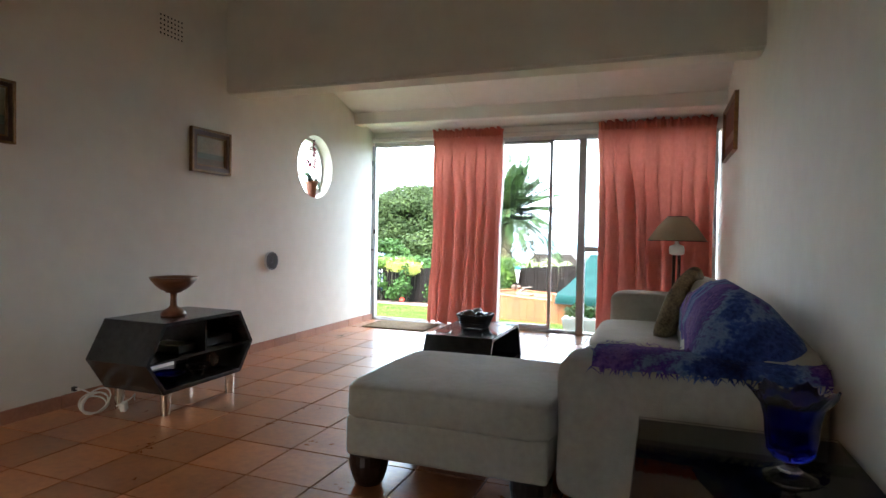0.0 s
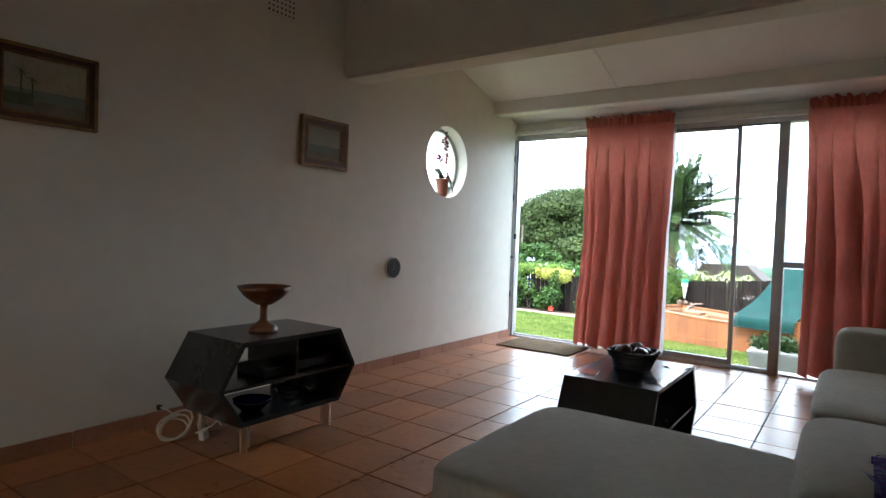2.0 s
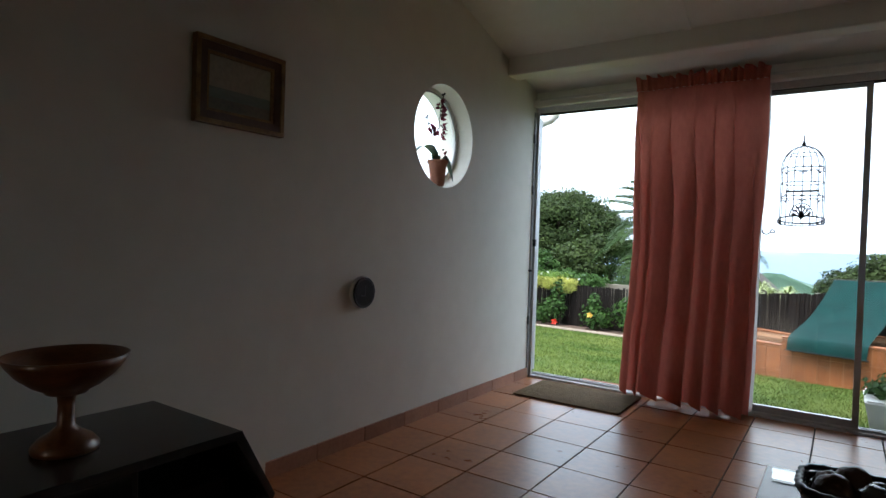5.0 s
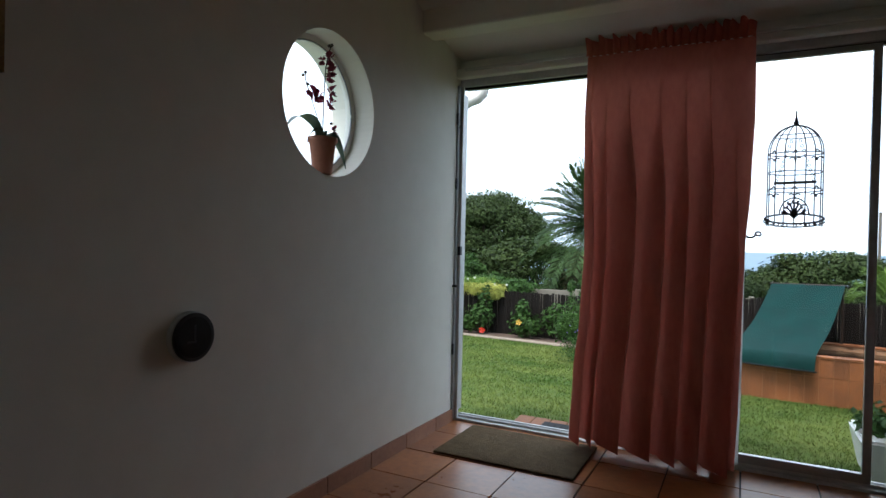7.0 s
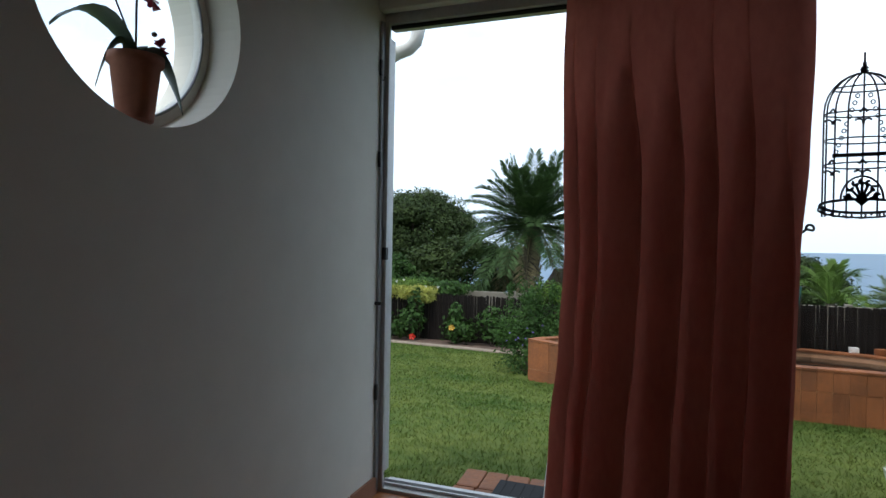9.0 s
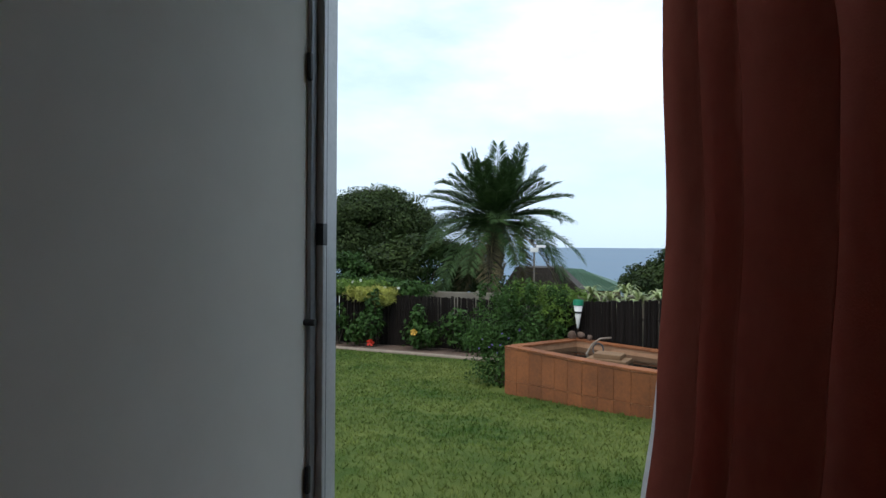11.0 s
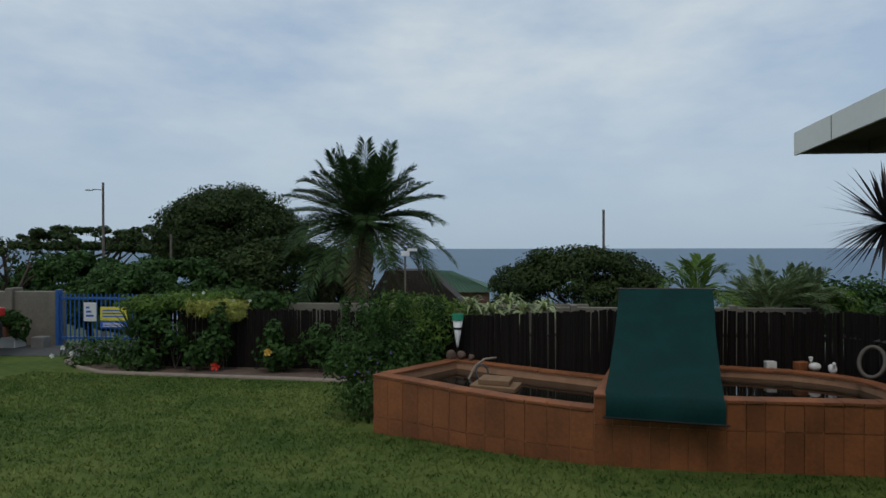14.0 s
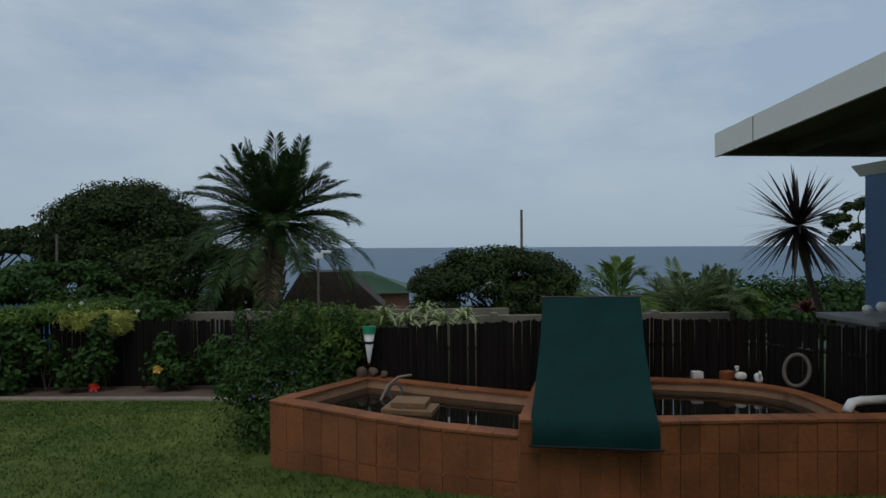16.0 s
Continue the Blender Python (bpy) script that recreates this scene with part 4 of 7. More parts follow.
for k, (dx, dy, dz, r) in enumerate(((-0.04, -0.03, 0.488, 0.045), (0.045, -0.035, 0.488, 0.042), (0.0, 0.045, 0.493, 0.045), (0.05, 0.04, 0.478, 0.036), (-0.05, 0.05, 0.478, 0.036))):
    bm = BM()
    bmesh.ops.create_icosphere(bm, subdivisions=3, radius=r, matrix=Matrix.Translation((-0.74 + dx, 4.46 + dy, dz)))
    for v in bm.verts:
        v.co += (v.co - Vector((-0.74 + dx, 4.46 + dy, dz))) * 0.06 * math.sin(v.co.z * 260 + v.co.x * 120)
    part("ball", bm, black_gloss if k % 2 else frame_wood, bsk, smooth=True)
cst = unit_mesh("coaster_mesh", clear_glass, 0.02)
for x, y, r in ((-0.88, 4.2, 8), (-0.57, 4.66, -12), (-0.57, 4.24, 15), (-0.88, 4.7, 4)):
    ob = new("coaster", cst)
    ob.matrix_basis = pose(x, y, 0.4135, 0, 0, r) @ Matrix.Diagonal((0.1, 0.1, 0.006, 1))
    tagged(ob, "square clear glass coaster on the black table", "coaster", "coasters on the coffee table")

# sofa
sofa = thing("sofa", (0.47, 4.0, 0), "greige upholstered sofa along the wall", "sofa")
bm = BM()
box(bm, 0.1, 2.82, 0.1, 0.95, 5.38, 0.3, 0.03, 3)
part("base", bm, sofa_mat, sofa, smooth=True)
for a0, a1, z, nm in ((2.76, 3.02, 0.615, "armrest"), (5.18, 5.45, 0.635, "armrest")):
    bm = BM()
    soft(bm, (0.525, (a0 + a1) / 2, (0.09 + z) / 2), (0.43, (a1 - a0) / 2, (z - 0.09) / 2), 0.18, 56, 28)
    part(nm, bm, sofa_mat, sofa, smooth=True)
bm = BM()
soft(bm, (0.85, 4.1, 0.38), (0.11, 1.3, 0.31), 0.2, 56, 28)
part("backrest", bm, sofa_mat, sofa, smooth=True)
for y0, y1 in ((3.03, 4.1), (4.11, 5.17)):
    bm = BM()
    soft(bm, (0.4, (y0 + y1) / 2, 0.36), (0.36, (y1 - y0) / 2, 0.085), 0.25, 48, 20, puff=0.12)
    part("seat_cushion", bm, sofa_mat, sofa, smooth=True)
    bm = BM()
    soft(bm, (0.7, (y0 + y1) / 2, 0.59), (0.13, (y1 - y0) / 2 - 0.01, 0.2), 0.35, 48, 20, m=Euler((0, radians(14), 0)).to_matrix().to_4x4())
    part("back_cushion", bm, sofa_mat, sofa, smooth=True)
for lx in (0.17, 0.88):
    for ly in (2.86, 5.32):
        bm = BM()
        cyl(bm, (lx, ly, 0), (lx, ly, 0.12), 0.028, 0.04, 4)
        part("leg", bm, dark_wood, sofa)

ott = thing("ottoman", (-0.44, 3.1, 0), "greige upholstered ottoman with dark wooden feet", "ottoman")
bm = BM()
soft(bm, (-0.345, 3.13, 0.36), (0.43, 0.4, 0.075), 0.17, 64, 24, puff=0.07)
part("cushion", bm, sofa_mat, ott, smooth=True)
bm = BM()
box(bm, -0.765, 2.745, 0.13, 0.075, 3.52, 0.298, 0.02, 3)
part("base", bm, sofa_mat, ott, smooth=True)
for lx in (-0.69, 0.0):
    for ly in (2.82, 3.44):
        bm = BM()
        lathe(bm, [(0.052, 0), (0.06, 0.012), (0.075, 0.05), (0.082, 0.09), (0.08, 0.132)], (lx, ly, 0), 24)
        part("foot", bm, dark_wood, ott, "dark turned wooden foot", smooth=False)

# throw draped over the back and the near arm
g0 = np.random.default_rng(5)
verts, faces = [], []
PROF = [(0.6, 0.44), (0.565, 0.54), (0.56, 0.66), (0.6, 0.765), (0.67, 0.83), (0.74, 0.845), (0.83, 0.79), (0.92, 0.7), (0.957, 0.6), (0.957, 0.45)]
NS, NT = 36, 40
for j in range(-10, NT + 1):
    turn = radians(90) * min(0, j) / 10
    yv = 3.03 + 1.39 * max(0, j) / NT + 0.2 * math.sin(turn)
    close = math.cos(turn)
    for i in range(NS + 1):
        s = i / NS * (len(PROF) - 1)
        k = min(int(s), len(PROF) - 2)
        f = s - k
        px, pz = PROF[k][0] * (1 - f) + PROF[k + 1][0] * f, PROF[k][1] * (1 - f) + PROF[k + 1][1] * f
        nv = noise.noise(Vector((px * 5, yv * 5, pz * 5)))
        fold = 0.02 * math.sin(11 * px + 6 * yv) * math.sin(4 * yv + 1) + 0.035 * noise.noise(Vector((px * 2.2, yv * 2.2, 7)))
        top = 0.45 + (pz - 0.45) * (0.95 + 0.06 * math.sin((yv - 2.9) * 2.2)) + 0.012 * nv + fold
        verts.append((min(0.957, px + 0.014 * nv - 0.012), yv + (0.02 * math.sin(i * 0.4) if j >= 0 else 0.02 * nv), 0.6 + (top - 0.6) * close))
for j in range(NT + 10):
    for i in range(NS):
        k = j * (NS + 1) + i
        faces.append((k, k + 1, k + NS + 2, k + NS + 1))
th = thing("throw_blanket", (0.6, 3.4, 0.6), "mottled blue and purple throw draped over the sofa", "throw")
ob = raw("drape", verts, faces, throw_mat, th, smooth=True)
# strip of knit over the arm with a shaggy fringe
verts, faces = [], []
APR = [(3.055, 0.53), (3.045, 0.61), (2.97, 0.632), (2.87, 0.637), (2.8, 0.63), (2.765, 0.612), (2.752, 0.585)]
for j in range(31):
    xv = 0.22 + 0.73 * j / 30
    for i in range(19):
        s = i / 18 * (len(APR) - 1)
        k = min(int(s), len(APR) - 2)
        f = s - k
        nv = noise.noise(Vector((xv * 9, i * 0.4, 3)))
        verts.append((xv, APR[k][0] * (1 - f) + APR[k + 1][0] * f - 0.006, APR[k][1] * (1 - f) + APR[k + 1][1] * f + 0.012 * nv + 0.006))
for j in range(30):
    for i in range(18):
        k = j * 19 + i
        faces.append((k, k + 1, k + 20, k + 19))
raw("arm_strip", verts, faces, throw_mat, th, smooth=True)
verts, faces = [], []
for k in range(700):
    xv = 0.22 + 0.73 * g0.random()
    top = 0.59 + 0.05 * g0.random()
    yv = 2.748 if top < 0.6 else 2.76 + 0.25 * g0.random()
    dx, dz, dy = 0.02 * g0.normal(), -0.018 - 0.014 * g0.random(), -0.008 * g0.random()
    if top >= 0.6:
        top, dz = 0.64, 0.008 * g0.random()
        dy = 0.03 * g0.normal()
    n0 = len(verts)
    verts += [(xv - 0.004, yv, top), (xv + 0.004, yv, top), (xv + dx, yv + dy, top + dz)]
    faces.append((n0, n0 + 1, n0 + 2))
tagged(raw("fringe", verts, faces, throw_mat, th), kind="stuff")
bm = BM()
soft(bm, (0.55, 4.52, 0.63), (0.065, 0.22, 0.2), 0.55, 40, 20, m=pose(0, 0, 0, 8, 22, -14), puff=0.3)
tagged(part("scatter_cushion", bm, cushion_mat, smooth=True), "brown and gold patterned scatter cushion on the sofa", "cushion")

# table lamp on a small table behind the far arm
tb = thing("side_table", (0.57, 6.2, 0), "small dark wooden lamp table beside the sofa", "side table")
bm = BM()
box(bm, 0.37, 5.98, 0.5, 0.77, 6.42, 0.53, 0.006)
part("tabletop", bm, dark_wood, tb)
for lx in (0.4, 0.74):
    for ly in (6.01, 6.39):
        bm = BM()
        box(bm, lx - 0.018, ly - 0.018, 0, lx + 0.018, ly + 0.018, 0.5, 0.004)
        part("leg", bm, dark_wood, tb)
lamp = thing("table_lamp", (0.57, 6.2, 0.53), "table lamp with a beige coolie shade, unlit", "lamp")
bm = BM()
lathe(bm, [(0.1, 0), (0.1, 0.02), (0.06, 0.03)], (0.57, 6.2, 0.53), 28)
part("base", bm, lamp_dark, lamp)
for k in range(4):
    a = k * math.pi / 2 + 0.5
    bm = BM()
    cyl(bm, (0.57 + 0.03 * math.cos(a), 6.2 + 0.03 * math.sin(a), 0.55), (0.57 + 0.03 * math.cos(a), 6.2 + 0.03 * math.sin(a), 0.9), 0.008)
    part("rod", bm, lamp_dark, lamp)
bm = BM()
lathe(bm, [(0.04, 0.365), (0.06, 0.375), (0.065, 0.41), (0.06, 0.445), (0.02, 0.46), (0.012, 0.5), (0, 0.5)], (0.57, 6.2, 0.53), 28)
part("collar", bm, ceramic, lamp, "white ceramic collar", smooth=True)
bm = BM()
lathe(bm, [(0.245, 0.49), (0.24, 0.5), (0.16, 0.62), (0.085, 0.7), (0.08, 0.7), (0.155, 0.618), (0.234, 0.5), (0.245, 0.49)], (0.57, 6.2, 0.53), 40)
bmesh.ops.remove_doubles(bm, verts=bm.verts, dist=1e-5)
part("shade", bm, shade_mat, lamp, "beige cloth coolie shade", smooth=True)
for r, z in ((0.245, 0.492), (0.083, 0.702)):
    bm = BM()
    tube(bm, [(0.57 + r * math.cos(a * math.tau / 40), 6.2 + r * math.sin(a * math.tau / 40), 0.53 + z) for a in range(40)], 0.004, 6, closed=True)
    part("trim_band", bm, lamp_dark, lamp)

# glass table with the blue vase
gt = thing("glass_table", (0.62, 2.3, 0), "glass-topped side table with a dark board beside the sofa", "side table")
bm = BM()
box(bm, 0.385, 2.47, 0.405, 0.95, 2.68, 0.447, 0.006)
part("top_board", bm, dark_wood, gt)
bm = BM()
box(bm, 0.385, 2.0, 0.447, 0.95, 2.68, 0.455, 0.002, 1)
part("glass_top", bm, glass_mat, gt, "clear glass panel")
for lx, ly in ((0.61, 2.48), (0.91, 2.48), (0.61, 2.05), (0.91, 2.05)):
    bm = BM()
    box(bm, lx - 0.02, ly - 0.02, 0, lx + 0.02, ly + 0.02, 0.406 if ly > 2.3 else 0.446, 0.004)
    part("leg", bm, dark_wood, gt)
vs = thing("vase", (0.755, 2.3, 0.455), "cobalt blue frilled glass vase on a clear foot", "vase")
bm = BM()
lathe(bm, [(0.0, 0.05), (0.04, 0.052), (0.054, 0.07), (0.06, 0.11), (0.063, 0.15), (0.072, 0.185), (0.094, 0.212), (0.09, 0.215), (0.066, 0.19), (0.057, 0.15), (0.054, 0.11), (0.045, 0.08), (0, 0.065)], (0.755, 2.3, 0.455), 72,
      wave=lambda r, z, a: (r * (1 + (0.07 * math.cos(6 * a) + 0.03 * math.cos(24 * a) if z > 0.19 else 0.012 * math.cos(12 * a))), z + (0.011 * math.cos(6 * a) + 0.004 * math.cos(24 * a) if z > 0.19 else 0)))
part("cup", bm, blue_glass, vs, smooth=True)
bm = BM()
lathe(bm, [(0.06, 0), (0.062, 0.006), (0.035, 0.018), (0.016, 0.032), (0.022, 0.052), (0, 0.052)], (0.755, 2.3, 0.455), 40)
part("foot", bm, clear_glass, vs, "clear glass foot", smooth=True)


# pictures
def picture(y0, y1, z0, z1, x, label, palms, w=0.045, sign=1, mats=None):
    """A framed picture hung on a wall of constant x."""
    m_sky, m_sea, m_sand = mats or (canvas_sky, canvas_sea, canvas_sand)
    th = thing("picture", (x, (y0 + y1) / 2, z0), label, "picture", "framed pictures on the walls")
    def rect(i):
        return [(y0 + i, z0 + i), (y1 - i, z0 + i), (y1 - i, z1 - i), (y0 + i, z1 - i)]
    for k, (i0, i1, d, mt) in enumerate(((0, w * 0.3, 0.03, gold), (w * 0.3, w * 0.8, 0.024, frame_wood), (w * 0.8, w, 0.018, gold))):
        bm = BM()
        a, b = sorted((x, x + sign * d))
        frame_bars(bm, rect(i0), rect(i1), "x", a, b)
        part("moulding", bm, mt, th, "gilded edge" if mt is gold else "")
    ya, yb, za, zb = y0 + w, y1 - w, z0 + w, z1 - w
    h = zb - za
    for nm, mt, a, b, d in (("sky", m_sky, za + 0.42 * h, zb, 0.008), ("sea", m_sea, za + 0.22 * h, za + 0.42 * h, 0.008), ("shore", m_sand, za, za + 0.22 * h, 0.008)):
        bm = BM()
        lo, hi = sorted((x + sign * 0.002, x + sign * d))
        box(bm, lo, ya, a, hi, yb, b)
        part(nm, bm, mt, th)
    if palms:
        bm = BM()
        for py, pz, r in ((ya + 0.2 * (yb - ya), za + 0.72 * h, 0.045), (ya + 0.33 * (yb - ya), za + 0.6 * h, 0.035)):
            for k in range(9):
                a = k * math.tau / 9
                e = (py + r * math.cos(a), pz + r * 0.8 * math.sin(a) - 0.01)
                xo = x + sign * 0.0095
                vv = [bm.verts.new((xo, py - 0.003, pz)), bm.verts.new((xo, py + 0.003, pz + 0.003)), bm.verts.new((xo, e[0], e[1]))]
                bm.faces.new(vv)
            vv = [bm.verts.new((x + sign * 0.0095, py + dy, zz)) for dy, zz in ((-0.003, pz), (0.003, pz), (0.006, za + 0.25 * h), (-0.002, za + 0.25 * h))]
            bm.faces.new(vv)
        part("palm", bm, canvas_green, th)
        bm = BM()
        box(bm, *sorted((x + sign * 0.003, x + sign * 0.0092))[:1], ya, za + 0.12 * h, x + sign * 0.0092, ya + 0.35 * (yb - ya), za + 0.34 * h) if sign > 0 else None
        part("island", bm, canvas_green, th)
    return th


picture(2.335, 2.75, 1.48, 1.81, WL, "gilt framed seascape with two palms on the wall", True)
picture(3.985, 4.395, 1.475, 1.8, WL, "small gilt framed misty seascape on the wall", False, w=0.06)
picture(5.6, 6.5, 1.73, 2.18, WR, "unframed rust brown abstract canvas on the wall", False, w=0.02, sign=-1, mats=(canvas_rust, frame_wood, canvas_rust))

# pierced air brick, wall dial, small hooks
vent = thing("air_vent", (WL, 3.81, 2.43), "pierced white plaster air vent high in the wall", "vent")
bm = BM()
box(bm, WL, 3.7, 2.365, WL + 0.005, 3.925, 2.53, 0.002)
part("plate", bm, paint, vent)
# the shade inside each opening is a thin black square on the plate
for i in range(7):
    for j in range(5):
        bm = BM()
        box(bm, WL + 0.0045, 3.712 + i * 0.031, 2.378 + j * 0.031, WL + 0.0055, 3.724 + i * 0.031, 2.39 + j * 0.031)
        part("hole_shade", bm, rubber, vent)
dial = thing("wall_thermometer", (WL2, 4.96, 0.78), "round black dial thermometer on the white wall", "thermometer")
for nm, r, d0, d1, mt in (("case", 0.082, 0, 0.022, alu_pale), ("rim", 0.078, 0.022, 0.03, black_matt), ("face", 0.066, 0.028, 0.032, black_gloss)):
    bm = BM()
    cyl(bm, (WL2 + d0, 4.96, 0.78), (WL2 + d1, 4.96, 0.78), r, seg=40)
    part(nm, bm, mt, dial)
bm = BM()
box(bm, WL2 + 0.032, 4.957, 0.77, WL2 + 0.034, 4.963, 0.82)
box(bm, WL2 + 0.032, 4.93, 0.762, WL2 + 0.034, 4.965, 0.768)
part("needle", bm, car_paint, dial)
for y, z in ((6.9, 1.82), (6.88, 2.27)):
    bm = BM()
    tube(bm, [(WL2, y, z), (WL2 + 0.02, y, z - 0.004), (WL2 + 0.024, y, z + 0.012)], 0.003, 6)
    tagged(part("wall_hook", bm, black_matt), "tiny metal hook in the wall by the door", "hook", "hooks by the door")
bm = BM()
cyl(bm, (WL2, 6.888, 0.84), (WL2 + 0.03, 6.888, 0.84), 0.008)
tagged(part("door_stop", bm, black_matt), "small black door stop on the wall", "door stop")

# door mat
bm = BM()
box(bm, -2.645, 6.36, 0.001, -1.9, 6.87, 0.014, 0.006)
for v in bm.verts:
    v.co.z += 0.002 * noise.noise(v.co * 8)
tagged(part("door_mat", bm, coir), "brown coir door mat inside the open door", "door mat")

# orchid on the porthole sill
orc = thing("orchid", (WL - 0.06, 5.6, 1.37), "dark red artificial orchid in a clay pot on the porthole sill", "orchid")
OXX, OYY, OZZ = WL2 - 0.045, 5.67, HZ - math.sqrt(HR ** 2 - 0.06 ** 2) + 0.004
bm = BM()
lathe(bm, [(0.04, 0), (0.042, 0.004), (0.057, 0.135), (0.064, 0.137), (0.065, 0.157), (0.059, 0.157), (0.055, 0.14), (0.0, 0.14)], (OXX, OYY, OZZ), 32)
part("pot", bm, pot_clay, orc, smooth=True)
TOPZ = OZZ + 0.15
for k, (dy, dx, ln, lift) in enumerate(((-0.19, -0.035, 1.15, 0.11), (0.1, 0.05, 1.1, -0.03), (0.05, -0.06, 0.8, 0.02), (-0.06, -0.06, 0.8, 0.01))):
    verts, faces = [], []
    for i in range(9):
        s = i / 8
        c = Vector((OXX + dx * s, OYY + dy * s, TOPZ + 0.12 * s * (1 - s) * 1.6 + lift * s - 0.09 * s * s))
        wv = 0.036 * math.sin(math.pi * (0.12 + 0.85 * s)) * ln
        side = Vector((-dy, dx, 0)).normalized() if i else Vector((1, 0, 0))
        verts += [tuple(c - side * wv + Vector((0, 0, 0.008))), tuple(c), tuple(c + side * wv + Vector((0, 0, 0.008)))]
    for i in range(8):
        faces += [(3 * i, 3 * i + 1, 3 * i + 4, 3 * i + 3), (3 * i + 1, 3 * i + 2, 3 * i + 5, 3 * i + 4)]
    raw("leaf", verts, faces, orchid_leaf, orc, smooth=True)
STEM = [(0, 0), (0.0, 0.12), (0.005, 0.24), (0.012, 0.32), (0.03, 0.39), (0.05, 0.425)]
bm = BM()
tube(bm, [(OXX, OYY + a, TOPZ + b) for a, b in STEM], 0.0028, 6)
tube(bm, [(OXX, OYY, TOPZ + 0.02), (OXX, OYY - 0.045, TOPZ + 0.1), (OXX, OYY - 0.085, TOPZ + 0.17), (OXX, OYY - 0.115, TOPZ + 0.22), (OXX, OYY - 0.12, TOPZ + 0.26)], 0.0022, 6)
tube(bm, [(OXX, OYY, TOPZ), (OXX, OYY + 0.03, TOPZ + 0.03), (OXX, OYY + 0.055, TOPZ + 0.02)], 0.002, 6)
part("stem", bm, orchid_stem, orc)


def flower(y, z, r, seed):
    g = np.random.default_rng(seed)
    verts, faces = [], []
    for k in range(5):
        a = k * math.tau / 5 + g.random()
        n0 = len(verts)
        verts.append((OXX + 0.004, y, z))
        for s in (-0.5, -0.25, 0, 0.25, 0.5):
            rr = r * (1 - 0.5 * s * s * 2)
            verts.append((OXX + 0.006 + 0.01 * g.normal(), y + rr * math.cos(a + s * 1.1), z + rr * math.sin(a + s * 1.1)))
        faces += [(n0, n0 + i, n0 + i + 1) for i in range(1, 5)]
    raw("flower", verts, faces, orchid_petal, orc)


for k, (dy, dz, r) in enumerate(((-0.075, 0.185, 0.03), (-0.04, 0.175, 0.03), (0.04, 0.165, 0.026), (0.045, 0.215, 0.024), (0.04, 0.28, 0.024), (0.05, 0.31, 0.026), (0.03, 0.36, 0.028), (-0.015, 0.34, 0.018), (0.07, 0.05, 0.02))):
    flower(OYY + dy, TOPZ + dz, r * 1.2, k)
for dy, dz in ((-0.12, 0.26), (-0.135, 0.245), (-0.105, 0.215), (0.05, 0.425), (0.03, 0.415), (0.055, 0.08)):
    bm = BM()
    bmesh.ops.create_icosphere(bm, subdivisions=1, radius=0.008, matrix=Matrix.Translation((OXX, OYY + dy, TOPZ + dz)))
    part("bud", bm, orchid_stem, orc)

# ---- the garden ----
PROFILE = [(-60, -0.3), (7.1, -0.12), (9.0, -0.3), (11.1, -0.55), (12.35, -0.7), (16.3, -1.07), (20.0, -1.22), (24, -1.9), (42, -4.8), (80, -8.5), (150, -13.0)]


def gz(y):
    """Height of the ground, which falls towards the sea."""
    for (a, za), (b, zb) in zip(PROFILE, PROFILE[1:]):
        if a <= y <= b:
            return za + (zb - za) * (y - a) / (b - a)
    return PROFILE[-1][1] if y > 0 else PROFILE[0][1]


def strip_ground(name, xs, ys, material, label, category, lift=0.0):
    verts = [(x, y, gz(y) + lift) for y in ys for x in xs]
    n = len(xs)
    faces = [(j * n + i, j * n + i + 1, j * n + n + i + 1, j * n + n + i) for j in range(len(ys) - 1) for i in range(n - 1)]
    return tagged(raw(name, verts, faces, material, smooth=True), label, category, kind="structure")


strip_ground("ground", [-400, -60, -20, -9, 0, 9, 20, 60, 400], [-60, 7.0, 7.1, 9, 11.1, 12.35, 16.3, 20, 24, 30, 42, 80, 150], scrub, "scrubby coastal ground falling to the sea", "ground", -0.03)
strip_ground("lawn", [-18, -12, -8, -4, -2, 0, 2, 4], [7.15, 7.8, 9.0, 10, 11.1, 11.7, 12.35, 13.5, 15, 16.3, 17.5, 18.3], lawn_mat, "mown green lawn with dry patches", "lawn")
strip_ground("driveway", [-26, -18, -14, -9.6], [18.3, 19, 20, 22], asphalt, "grey asphalt driveway at the gate", "driveway", 0.01)
tagged(raw("sea", [(-4900, 90, -12.0), (4900, 90, -12.0), (4900, 4900, -12.0), (-4900, 4900, -12.0)], [(0, 1, 2, 3)], sea_mat), "grey blue sea under an overcast sky", "sea", kind="structure")

# grass blades, thickest near the door
g = np.random.default_rng(12)
N = 150000
u = g.random(N)
gy = 7.2 + 9.6 * u ** 1.7
gx = -10.0 + 13.0 * g.random(N)
keep = ~((gx > -3.5) & (gy > 11.08 + np.clip((-0.9 - gx) * 0.52, 0, 2)))
bed = gy < 15.65 + np.clip(-3.9 - gx, 0, 10) * 0.17 - 0.1
gx, gy = gx[keep & bed], gy[keep & bed]
N = len(gx)
gzv = np.interp(gy, [p[0] for p in PROFILE], [p[1] for p in PROFILE])
base = np.stack([gx, gy, gzv - 0.002], 1)
ang = g.random(N) * math.tau
wd = 0.0035 + 0.0012 * (gy - 7)
side = np.stack([np.cos(ang) * wd, np.sin(ang) * wd, np.zeros(N)], 1)
tip = base + np.stack([g.normal(size=N) * 0.016, g.normal(size=N) * 0.016, 0.012 + 0.026 * g.random(N)], 1)
tri = np.stack([base - side, base + side, tip], 1).reshape(-1, 3)
tagged(raw("grass", tri.tolist(), np.arange(3 * N).reshape(-1, 3).tolist(), blade_mat), "short green lawn grass with dry blades", "grass", kind="stuff")

